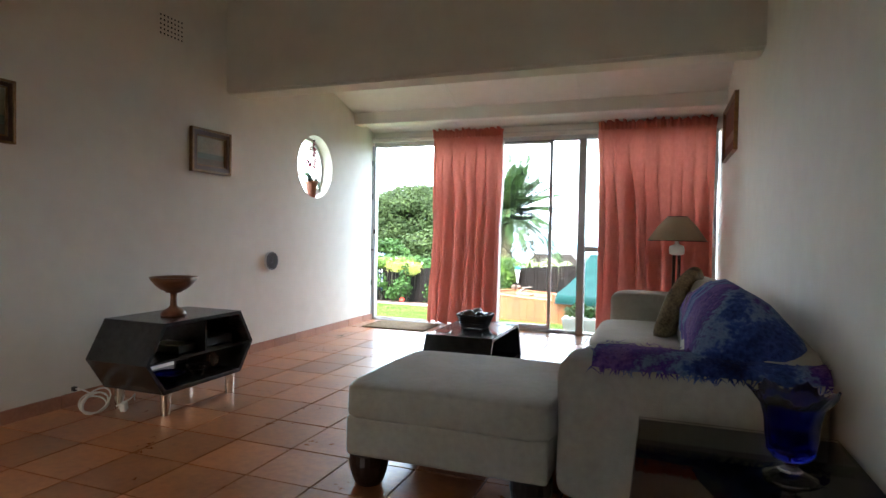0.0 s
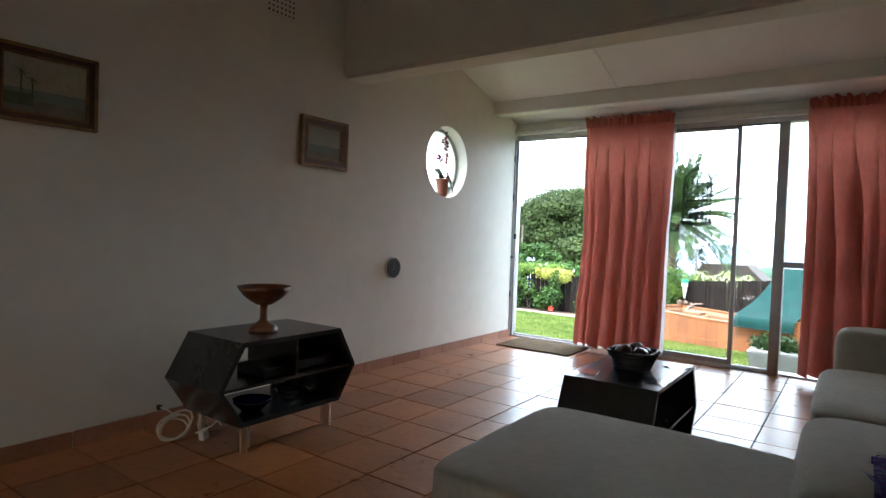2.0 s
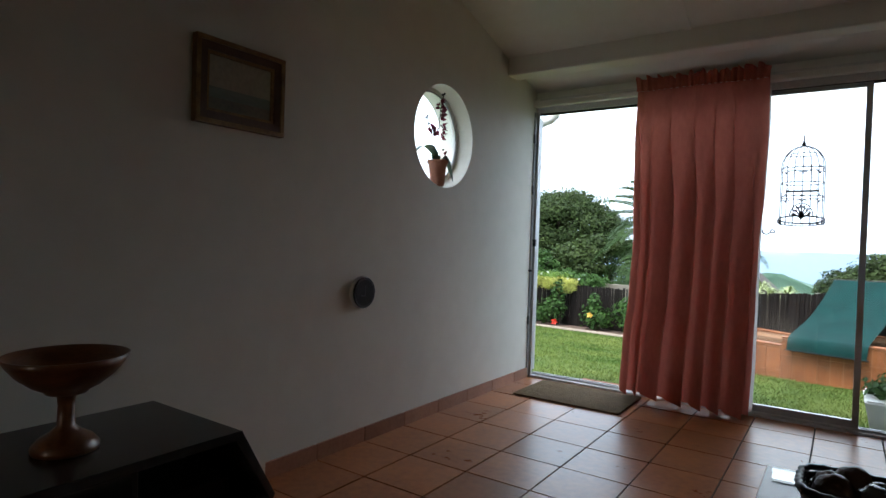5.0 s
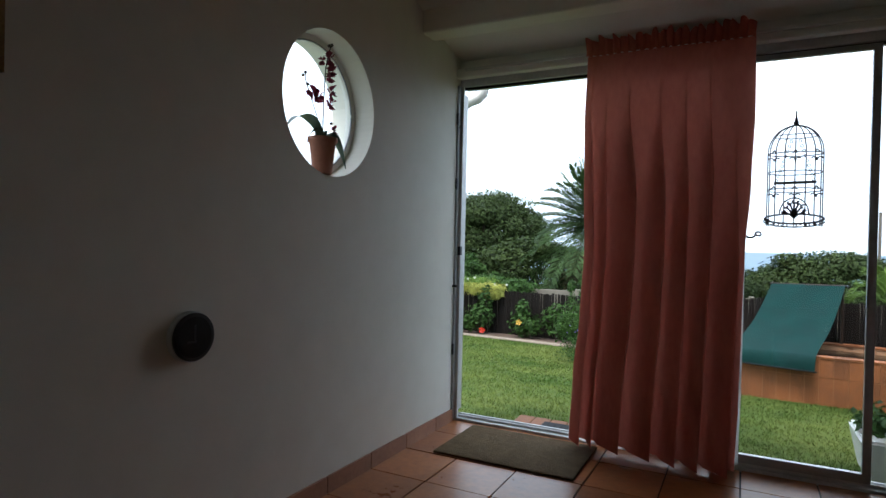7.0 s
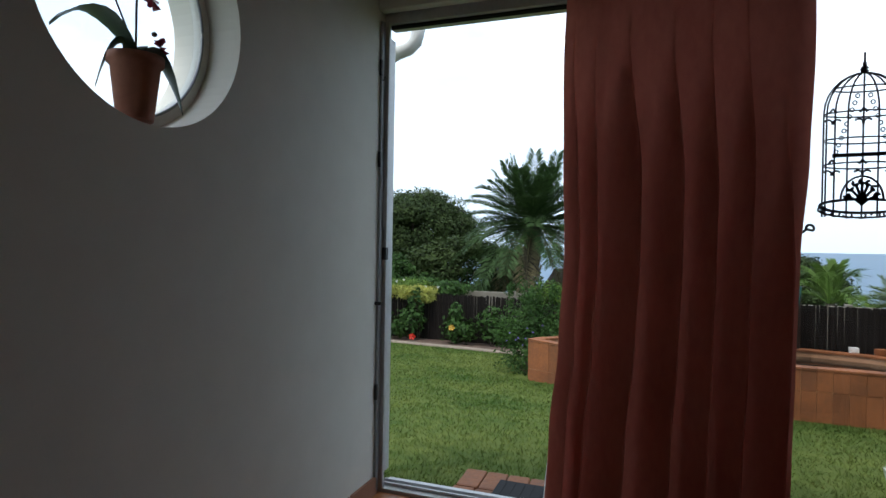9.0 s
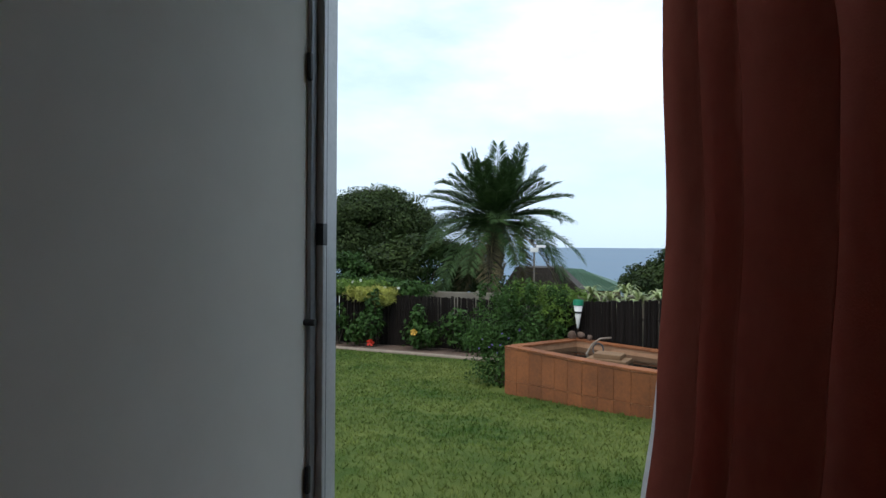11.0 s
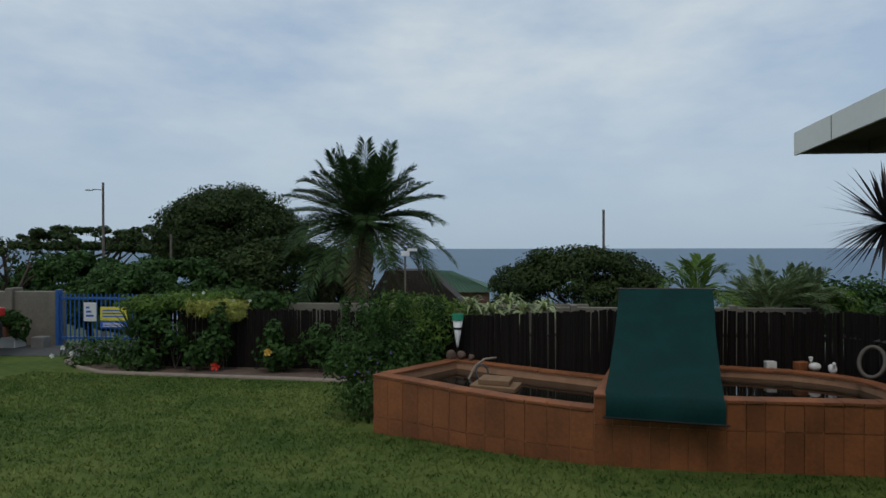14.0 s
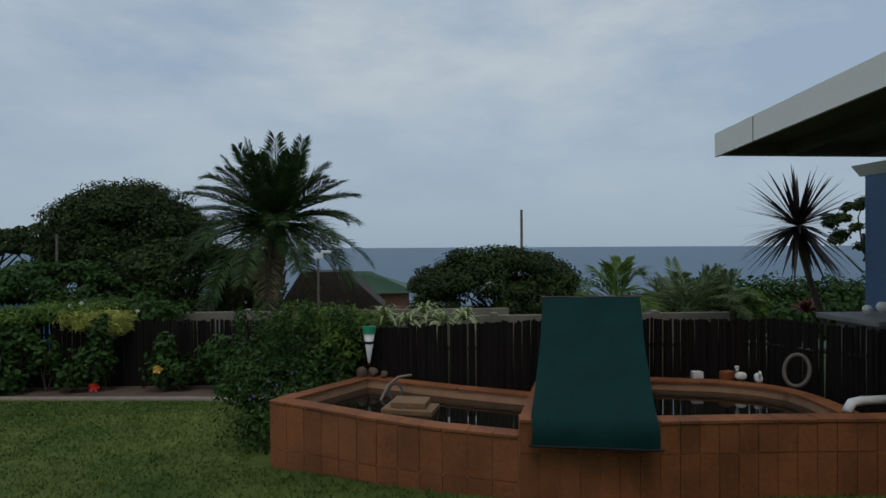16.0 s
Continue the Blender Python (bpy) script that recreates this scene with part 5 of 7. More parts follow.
# brick step and rubber mat outside the door
stp = thing("door_step", (-2.3, 7.4, -0.13), "low step of orange clay bricks outside the door", "step")
brick_me = unit_mesh("step_brick_mesh", pond_tile, 0.05)
for i in range(6):
    for j in range(2):
        piece("brick", brick_me, stp, pose(-2.53 + 0.115 * i, 7.23 + 0.23 * j, -0.12, 0, 0, 2) @ Matrix.Diagonal((0.108, 0.222, 0.06, 1)))
rmat = thing("rubber_mat", (-2.1, 7.36, -0.09), "black ribbed rubber mat on the step", "mat")
bm = BM()
box(bm, -2.38, 7.17, -0.0895, -1.72, 7.46, -0.078, 0.003)
part("sheet", bm, rubber, rmat)
for k in range(14):
    bm = BM()
    box(bm, -2.365 + k * 0.046, 7.19, -0.079, -2.34 + k * 0.046, 7.44, -0.075)
    part("rib", bm, rubber, rmat)

# white planter outside the glass
pl = thing("planter", (-0.52, 7.62, -0.12), "white square planter of trailing green leaves outside the glass", "planter")
bm = BM()
cyl(bm, (-0.4, 7.72, -0.16), (-0.4, 7.72, 0.09), 0.26, 0.33, 4)
bmesh.ops.rotate(bm, cent=(-0.4, 7.72, 0), matrix=Matrix.Rotation(radians(45), 3, "Z"), verts=bm.verts)
bmesh.ops.bevel(bm, geom=bm.edges[:], offset=0.015, segments=2, affect="EDGES")
part("pot", bm, ceramic, pl)
leaves("foliage", [(-0.5, 7.67, 0.13, 0.14, 0.14, 0.07), (-0.32, 7.69, 0.13, 0.14, 0.14, 0.08), (-0.4, 7.82, 0.14, 0.2, 0.12, 0.09)], 420, 0.06, leaf_mid, pl, seed=4, aspect=0.6)
gp = thing("downpipe", (-2.86, 7.3, 2.1), "white plastic rainwater elbow under the eave", "downpipe")
bm = BM()
tube(bm, [(-2.83, 7.36, 2.33), (-2.83, 7.36, 2.2), (-2.845, 7.36, 2.14), (-2.88, 7.36, 2.11), (-2.94, 7.35, 2.09), (-3.0, 7.33, 2.05), (-3.04, 7.31, 1.97), (-3.06, 7.3, 1.8), (-3.06, 7.3, -0.1)], 0.035, 14)
part("pipe", bm, white_plastic, gp, smooth=True)

# ---- fish pond ----
pond = thing("fish_pond", (-1.2, 10.7, -0.3), "raised fish pond walled in orange clay tiles", "pond")
FL = [(-3.27, 12.36), (-2.85, 12.1), (-2.45, 11.81), (-1.93, 11.5), (-1.39, 11.27)]
FR = [(-1.39, 11.27), (-0.95, 11.19), (-0.43, 11.14), (0.39, 11.11), (1.02, 11.06), (2.0, 11.05), (3.0, 11.06)]
SL = [(-2.52, 13.25), (-2.9, 12.8), (-3.21, 12.43)]
RL = [(-1.0, 12.38), (-1.62, 12.7), (-2.05, 12.95), (-2.52, 13.25)]
RR = [(0.98, 11.2), (1.02, 11.6), (1.0, 11.86), (0.85, 12.06), (0.56, 12.24), (0.0, 12.4), (-1.0, 12.38)]
TH = 0.11
tile_me = unit_mesh("pond_tile_mesh", pond_tile, 0.03)
gpt = np.random.default_rng(31)


def pond_wall(path, top, tile_w, faces=True, cope=True, split=0.64):
    """A low wall along plan points, with its faces to the right of the way walked, tiled in two rows, and a tiled coping."""
    bm = BM()
    pts = [Vector(p) for p in path]
    nrm = []
    for i, p in enumerate(pts):
        d = (pts[min(i + 1, len(pts) - 1)] - pts[max(i - 1, 0)]).normalized()
        nrm.append(Vector((-d.y, d.x)))
    rows = []
    for z in (-1.0, top - 0.02):
        rows.append(([bm.verts.new((p.x, p.y, z)) for p in pts], [bm.verts.new((p.x + n.x * TH, p.y + n.y * TH, z)) for p, n in zip(pts, nrm)]))
    (a0, a1), (b0, b1) = rows
    for i in range(len(pts) - 1):
        bm.faces.new((a0[i], a0[i + 1], b0[i + 1], b0[i]))
        bm.faces.new((a1[i + 1], a1[i], b1[i], b1[i + 1]))
        bm.faces.new((b0[i], b0[i + 1], b1[i + 1], b1[i]))
    bm.faces.new((a0[0], b0[0], b1[0], a1[0]))
    bm.faces.new((a0[-1], a1[-1], b1[-1], b0[-1]))
    part("wall", bm, pond_mortar, pond)
    whole = sum((b - a).length for a, b in zip(pts, pts[1:]))
    ev = resample(path, whole / round(whole / tile_w) * 0.99999)
    for a, b in zip(ev, ev[1:]):
        m = (a + b) / 2
        d = (b - a)
        ang = math.degrees(math.atan2(d.y, d.x))
        n = Vector((-d.y, d.x)).normalized()
        ln = d.length - 0.004
        if faces:
            zg = gz(m.y) - 0.05
            zm = top - 0.02 - split * (top - 0.02 - zg)
            for z0, z1 in ((zg, zm - 0.005), (zm, top - 0.026)):
                o = m - n * (0.004 + 0.0015 * gpt.random())
                piece("tile", tile_me, pond, pose(o.x, o.y, (z0 + z1) / 2, 0.6 * gpt.normal(), 0, ang + 0.5 * gpt.normal()) @ Matrix.Diagonal((ln, 0.01, z1 - z0, 1)))
        if cope:
            o = m + n * (TH / 2 - 0.004)
            piece("coping_tile", tile_me, pond, pose(o.x, o.y, top - 0.009 + 0.001 * gpt.normal(), 0, 0, ang) @ Matrix.Diagonal((ln, TH + 0.03, 0.02, 1)))


pond_wall(FL, -0.14, 0.18)
pond_wall(FR, -0.03, 0.135, split=0.36)
pond_wall(SL, -0.14, 0.18)
pond_wall(RL, -0.14, 0.18, faces=False)
pond_wall(RR, -0.03, 0.18, faces=False)
bm = BM()
box(bm, -0.055, 0.0, -0.9, 0.055, 1.12, -0.04, m=pose(-1.33, 11.3, 0, 0, 0, -19))
part("cross_wall", bm, pond_tile, pond)
bm = BM()
vv = [bm.verts.new((x, y, -0.23)) for x, y in FL + [(-1.0, 12.38)] + RL[1:]]
bm.faces.new(vv)
bmesh.ops.triangulate(bm, faces=bm.faces[:])
part("water", bm, water_mat, pond, "still dark water")
bm = BM()
vv = [bm.verts.new((x, y, -0.11)) for x, y in FR[:5] + RR]
bm.faces.new(vv)
bmesh.ops.triangulate(bm, faces=bm.faces[:])
part("water", bm, water_mat, pond, "still dark water")
bm = BM()
box(bm, -0.28, -0.17, -0.235, 0.28, 0.17, -0.19, 0.008, m=pose(-2.1, 12.25, 0, 0, 0, -18) @ Matrix.Diagonal((0.78, 0.78, 1, 1)))
box(bm, -0.19, -0.14, -0.19, 0.19, 0.14, -0.14, 0.008, m=pose(-2.1, 12.27, 0, 0, 0, -14) @ Matrix.Diagonal((0.78, 0.78, 1, 1)))
tagged(part("stepping_stone", bm, stone_mat), "stacked tan paving stones standing in the pond", "stone")
# pump hose
hs = thing("pump_hose", (-2.294, 12.707, -0.221), "grey ribbed pump hose over the pond rim", "hose")
bm = BM()
tube(bm, [(-2.391, 12.551, -0.323), (-2.355, 12.629, -0.221), (-2.294, 12.707, -0.119), (-2.206, 12.76, -0.062), (-2.08, 12.789, -0.05)], 0.012, 10)
part("hose", bm, edging, hs, smooth=True)
bm = BM()
tube(bm, [(-2.229 + 0.06 * math.cos(a * math.tau / 20), 12.683 + 0.04 * math.sin(a * math.tau / 20), -0.177 + 0.065 * math.sin(a * math.tau / 20)) for a in range(20)], 0.01, 8, closed=True)
part("loop", bm, black_matt, hs, smooth=True)
for x, y, r in ((-2.56, 13.16, 0.055), (-2.45, 13.16, 0.05), (-2.34, 13.1, 0.04)):
    bm = BM()
    bmesh.ops.create_icosphere(bm, subdivisions=2, radius=r, matrix=Matrix.Translation((x, y, -0.14 + r * 0.8)))
    for v in bm.verts:
        v.co += noise.noise_vector(v.co * 14) * r * 0.4
    tagged(part("pebble", bm, soil, smooth=True), "rough brown stone on the pond rim", "stone", "stones on the pond rim")
# shade cloth over the pond
sc = thing("shade_cloth", (-1.0, 10.6, 0.2), "green shade cloth sloping from the fence over the pond", "shade cloth")
TL, TR, FLD, FRD = Vector((-0.88, 12.62, 0.67)), Vector((-0.1, 12.32, 0.69)), Vector((-1.31, 11.25, -0.01)), Vector((-0.5, 11.1, -0.015))
verts, faces = [], []
for j in range(37):
    for i in range(13):
        w = i / 12
        if j <= 28:
            s = j / 28
            p = TL.lerp(FLD, s).lerp(TR.lerp(FRD, s), w) + Vector((0, 0, -0.12 * math.sin(math.pi * s ** 0.85) * (0.8 + 0.4 * math.sin(math.pi * w))))
        else:
            s = (j - 28) / 8
            p = FLD.lerp(FRD, w) + Vector((-0.02 * s, -0.09 * math.sin(s * math.pi / 2), -0.165 * s * s * 0.9 - 0.015 * s))
        verts.append((p.x, p.y + 0.006 * math.sin(w * 9 + j * 0.5), p.z + 0.005 * math.sin(w * 7 + j * 0.3)))
for j in range(36):
    for i in range(12):
        k = j * 13 + i
        faces.append((k, k + 1, k + 14, k + 13))
net = raw("cloth", verts, faces, shade_net, sc, smooth=True)
bm = BM()
tube(bm, [(-1.35, 11.155, -0.175), (-0.5, 11.0, -0.18)], 0.008, 8)
part("hem_rod", bm, rubber, sc)
bm = BM()
tube(bm, [(-0.9, 12.63, 0.67), (-0.08, 12.32, 0.69)], 0.008, 8)
part("top_rod", bm, dark_wood, sc)
for px, py in ((-0.87, 12.65), (-0.12, 12.35)):
    bm = BM()
    cyl(bm, (px, py, -0.75), (px, py, 0.68), 0.018)
    part("stake", bm, dark_wood, sc)
# ornaments on the rim
orn = thing("bird_ornament", (0.745, 12.2, -0.03), "white glazed bird ornament on the pond rim", "ornament", "birds on the pond rim")
bm = BM()
soft(bm, (0.745, 12.2, 0.007), (0.05, 0.034, 0.036), 0.9, 20, 12)
part("body", bm, ceramic, orn, smooth=True)
bm = BM()
tube(bm, [(0.713, 12.2, 0.02), (0.707, 12.2, 0.058), (0.715, 12.2, 0.076)], 0.012, 8)
soft(bm, (0.711, 12.2, 0.083), (0.019, 0.014, 0.014), 0.9, 12, 8)
part("neck", bm, ceramic, orn, smooth=True)
copy_thing(orn, pose(0.86, 12.14, -0.03, 0, -25, 70))
bm = BM()
box(bm, 0.37, 12.29, -0.032, 0.46, 12.35, 0.03, 0.004)
box(bm, 0.398, 12.284, -0.015, 0.432, 12.29, 0.014)
tagged(part("lantern", bm, white_plastic), "small white solar light box on the pond rim", "garden light")
bm = BM()
box(bm, -0.06, -0.04, -0.032, 0.06, 0.04, 0.04, 0.006, m=pose(0.66, 12.26, 0, 0, 0, 20))
tagged(part("loose_brick", bm, pond_tile), "loose red clay brick on the pond rim", "brick")
bm = BM()
tube(bm, [(1.08 + 0.02 * math.cos(a * math.tau / 32) + 0.04 * math.sin(a * math.tau / 32), 11.96 - 0.088 * math.cos(a * math.tau / 32), 0.1 + 0.125 * math.sin(a * math.tau / 32)) for a in range(32)], 0.016, 10, closed=True)
bmesh.ops.rotate(bm, cent=(1.08, 11.96, 0.125), matrix=Matrix.Rotation(radians(38), 3, "Z"), verts=bm.verts)
tagged(part("hose_ring", bm, pole_mat, smooth=True), "pale grey hoop of hose leaning on the dark fence", "hose")
bm = BM()
tube(bm, [(0.9, 11.2, -0.02), (0.96, 11.23, 0.03), (1.06, 11.26, 0.035), (1.4, 11.3, 0.03)], 0.031, 12)
tagged(part("waste_pipe", bm, white_plastic, smooth=True), "white plastic pipe elbow on the pond rim", "pipe")

# ---- fences of dark upright laths ----
bm = BM()
cyl(bm, (0, 0, 0), (0, 0, 1), 0.5, 0.42, 6)
lath_me = bpy.data.meshes.new("lath_mesh")
bm.to_mesh(lath_me)
bm.free()
lath_me.materials.append(reed)


def lath_fence(label, path, zlow, ztop, step, thick, seed, jitter=0.025, limit=300, rail=True):
    """Upright dark laths wired to rails along plan points; heights as functions of the way along."""
    gg = np.random.default_rng(seed)
    ev = resample(path, step)
    fc = thing("fence", (ev[0].x, ev[0].y, zlow(ev[0])), label, "fence", "dark lath fences")
    for k, p in enumerate(ev[:limit]):
        z0, z1 = zlow(p), ztop(p) + jitter * gg.normal()
        w = thick * (0.75 + 0.5 * gg.random())
        piece("lath", lath_me, fc, pose(p.x + 0.002 * gg.normal(), p.y + 0.007 * gg.normal(), z0, 0.5 * gg.normal(), 0.22 * gg.normal(), 90 * gg.random()) @ Matrix.Diagonal((w, w, z1 - z0, 1)))
    if rail:
        for fr in (0.2, 0.8):
            bm = BM()
            tube(bm, [(p.x, p.y + thick * 0.8, zlow(p) + fr * (ztop(p) - zlow(p))) for p in ev[::6] + [ev[-1]]], 0.02, 6)
            part("rail", bm, dark_wood, fc)
    return fc


PF = [(-2.75, 13.5), (-1.62, 12.9), (-1.0, 12.6), (0.0, 12.58), (1.12, 12.45)]
lath_fence("dark lath fence behind the fish pond", PF, lambda p: gz(p.y), lambda p: min(0.46, 0.32 + 0.1 * (p.x + 2.4)), 0.021, 0.035, 41, 0.008)
lath_fence("dark lath fence beside the patio", [(1.13, 12.43), (1.27, 12.0), (1.5, 11.64), (1.9, 11.1)], lambda p: gz(p.y), lambda p: 0.48, 0.015, 0.032, 42, 0.006)
lath_fence("dark lath fence behind the flower bed", [(-8.5, 17.15), (-7.0, 17.1), (-5.2, 17.0), (-3.4, 16.9)], lambda p: gz(p.y), lambda p: -0.03, 0.031, 0.039, 43, 0.012)

# concrete wall behind, panels between posts
cw = thing("panel_wall", (-5.0, 17.8, -1.15), "weathered grey concrete panel wall behind the fence", "wall")
for k in range(5):
    x0 = -7.9 + 1.55 * k
    bm = BM()
    box(bm, x0 + 0.06, 17.78, -1.2, x0 + 1.49, 17.84, 0.02, 0.01)
    part("panel", bm, concrete, cw)
    bm = BM()
    box(bm, x0 - 0.06, 17.74, -1.2, x0 + 0.06, 17.88, 0.06, 0.01)
    part("post", bm, concrete, cw)
cw2 = thing("panel_wall", (-0.3, 14, -0.8), "weathered grey concrete panel wall behind the fence", "wall")
for k in range(4):
    x0 = -2.05 + 0.95 * k
    bm = BM()
    box(bm, x0 + 0.04, 14.0, -0.9, x0 + 0.91, 14.06, 0.345, 0.008)
    part("panel", bm, concrete, cw2)
    bm = BM()
    box(bm, x0 - 0.04, 13.97, -0.9, x0 + 0.04, 14.09, 0.375, 0.008)
    part("post", bm, concrete, cw2)
# rain gauge
rg = thing("rain_gauge", (-2.49, 13.2, -0.14), "cone-shaped rain gauge with a green rim on a stake", "rain gauge")
GC = (-2.49, 13.2, -0.22)
bm = BM()
lathe(bm, [(0.004, 0.2), (0.014, 0.22), (0.056, 0.5), (0.05, 0.5), (0.01, 0.225)], GC, 20)
part("cone", bm, white_plastic, rg, smooth=True)
bm = BM()
lathe(bm, [(0.056, 0.5), (0.064, 0.505), (0.064, 0.57), (0.06, 0.57), (0.052, 0.51)], GC, 20)
part("rim", bm, green_plastic, rg, "green plastic rim")
bm = BM()
lathe(bm, [(0.043, 0.4), (0.045, 0.4), (0.049, 0.425), (0.046, 0.425)], GC, 20)
part("band", bm, black_matt, rg)
bm = BM()
cyl(bm, (-2.49, 13.27, gz(13.27)), (-2.49, 13.27, 0.33), 0.014)
part("stake", bm, dark_wood, rg)

# ---- flower bed ----
BED = [(-10.6, 18.3), (-10.2, 17.6), (-9.5, 16.95), (-8.73, 16.45), (-7.6, 16.3), (-6.58, 16.15), (-5.2, 15.95), (-3.92, 15.65), (-2.9, 15.1)]
bm = BM()
lo = [bm.verts.new((x, y, gz(y) + 0.012)) for x, y in BED]
hi = [bm.verts.new((x, max(y, 17.2), gz(max(y, 17.2)) + 0.03)) for x, y in BED]
for i in range(len(BED) - 1):
    bm.faces.new((lo[i], lo[i + 1], hi[i + 1], hi[i]))
tagged(part("flower_bed", bm, soil), "bare brown soil of the flower bed", "flower bed", kind="structure")
bm = BM()
tube(bm, [(x, y, gz(y) + 0.01) for x, y in BED], 0.045, 8)
tagged(part("bed_edging", bm, edging, smooth=True), "rough concrete edging along the flower bed", "edging", kind="structure")


def shrub(name, label, category, blobs, count, size, material, seed, group="", flowers=None, aspect=0.5, stems=True, bumpy=0.3):
    b0 = blobs[0]
    th = thing(name, (b0[0], b0[1], gz(b0[1])), label, category, group)
    leaves("foliage", blobs, count, size, material, th, seed=seed, aspect=aspect, shell=0.35, bumpy=bumpy)
    if stems:
        g = np.random.default_rng(seed)
        for b in blobs[:4]:
            for _ in range(3):
                bm = BM()
                tube(bm, [(b[0] + 0.04 * g.normal(), b[1], gz(b[1]) - 0.02), (b[0] + 0.08 * g.normal(), b[1] + 0.05 * g.normal(), (gz(b[1]) + b[2]) / 2), (b[0] + b[3] * 0.5 * g.normal(), b[1], b[2] + b[5] * 0.5)], 0.012, 5, taper=0.004)
                part("stem", bm, bark, th)
    for mt, spots, r in flowers or ():
        for k, (x, y, z) in enumerate(spots):
            bm = BM()
            for i in range(5):
                a = i * math.tau / 5 + 0.3 * k
                tubev = [bm.verts.new(Vector((x, y, z)) + Vector(q)) for q in ((0, 0, 0), (r * 0.8 * math.cos(a - 0.55), -0.15 * r - 0.2 * r * (i % 2), r * 0.8 * math.sin(a - 0.55)), (r * 1.1 * math.cos(a + 0.08), -0.5 * r, r * (1.0 - 0.15 * (i % 3)) * math.sin(a + 0.08)), (r * 0.85 * math.cos(a + 0.5), -0.4 * r, r * 0.85 * math.sin(a + 0.5)))]
                bm.faces.new(tubev)
            part("flower", bm, mt, th)
    return th


hib = "hibiscus bushes in the bed"
shrub("hibiscus_bush", "hibiscus bush with one scarlet flower in the bed", "bush", [(-6.893, 16.707, -0.628, 0.336, 0.24, 0.36), (-6.775, 16.771, -0.208, 0.216, 0.18, 0.36), (-7.193, 16.699, -0.808, 0.24, 0.24, 0.24)], 900, 0.09, leaf_mid, 51, hib, [(petal_red, [(-6.705, 16.425, -0.928)], 0.085)], 0.65)
shrub("hibiscus_bush", "hibiscus bush with one yellow flower in the bed", "bush", [(-5.75, 16.62, -0.748, 0.36, 0.24, 0.3), (-5.814, 16.738, -0.388, 0.18, 0.168, 0.24), (-5.51, 16.627, -0.748, 0.24, 0.24, 0.24)], 800, 0.09, leaf_mid, 52, hib, [(petal_yellow, [(-5.767, 16.355, -0.664)], 0.075)], 0.65)
shrub("hibiscus_bush", "leafy hibiscus bush against the dark fence", "bush", [(-4.971, 16.642, -0.568, 0.384, 0.24, 0.384), (-4.671, 16.651, -0.808, 0.3, 0.24, 0.24)], 700, 0.09, leaf_mid, 53, hib, None, 0.65)
shrub("hibiscus_bush", "leafy hibiscus bush against the dark fence", "bush", [(-8.153, 16.671, -0.808, 0.42, 0.3, 0.36), (-8.036, 16.795, -0.268, 0.36, 0.24, 0.24), (-7.616, 16.807, -0.508, 0.24, 0.24, 0.3)], 1100, 0.09, leaf_mid, 54, hib, None, 0.65)
shrub("lily_clump", "low leafy clump with white flowers", "bush", [(-9.489, 17.233, -0.868, 0.48, 0.36, 0.3), (-8.763, 17.014, -0.808, 0.42, 0.3, 0.336)], 800, 0.1, leaf_mid, 55, "", [(petal_white, [(-9.719, 16.866, -0.712), (-9.538, 16.848, -0.808), (-9.961, 16.92, -0.868)], 0.05)], 0.4)
shrub("hedge_plant", "bright green creeper over the dark fence", "creeper", [(-8.226, 17.149, 0.05, 0.62, 0.36, 0.2), (-7.688, 17.225, 0.1, 0.5, 0.3, 0.2), (-7.1, 17.3, 0.12, 0.6, 0.3, 0.18)], 4600, 0.07, leaf_light, 56, "", None, 0.5, False)
shrub("variegated_shrub", "yellow variegated grassy plant over the fence", "shrub", [(-6.964, 17.05, 0.0, 0.6, 0.28, 0.16), (-6.7, 16.95, -0.09, 0.3, 0.2, 0.14)], 2600, 0.14, leaf_yellow, 57, "", None, 0.14, False)
shrub("white_flower_shrub", "leafy shrub with white blossoms above the fence", "shrub", [(-6.3, 17.441, 0.07, 0.62, 0.36, 0.22), (-7.097, 17.542, 0.15, 0.6, 0.36, 0.2)], 3400, 0.08, leaf_mid, 58, "", [(petal_white, [(-6.663, 17.05, 0.128), (-6.364, 17.083, 0.13), (-7.267, 17.177, 0.26), (-7.447, 17.172, 0.22)], 0.034)], 0.5, False)
pg = np.random.default_rng(3)
shrub("plumbago_bush", "spreading green bush with small purple flowers", "bush",
      [(-3.36, 13.293, -0.359, 0.54, 0.448, 0.486), (-3.063, 13.689, -0.039, 0.576, 0.448, 0.384), (-3.6, 13.605, -0.103, 0.42, 0.384, 0.448), (-3.363, 12.976, -0.577, 0.486, 0.256, 0.256), (-2.745, 13.762, 0.127, 0.32, 0.256, 0.256), (-3.517, 13.868, 0.345, 0.192, 0.192, 0.23), (-2.95, 13.35, -0.2, 0.4, 0.3, 0.4), (-2.75, 13.5, 0.0, 0.3, 0.25, 0.35)]
      + [(-3.85 + 1.2 * pg.random(), 13.1 + 0.6 * pg.random(), 0.1 + 0.42 * pg.random(), 0.05 + 0.06 * pg.random(), 0.07, 0.12 + 0.14 * pg.random()) for _ in range(16)]
      + [(-3.9 + 0.45 * pg.random(), 13.0 + 0.4 * pg.random(), -0.5 + 0.6 * pg.random(), 0.14, 0.12, 0.1) for _ in range(8)],
      12500, 0.055, leaf_mid, 59, "", [(petal_purple, [(-3.7 + 0.7 * pg.random(), 12.78 + 0.08 * pg.random(), -0.35 + 0.4 * pg.random()) for _ in range(14)], 0.014)], 0.42, bumpy=0.6)
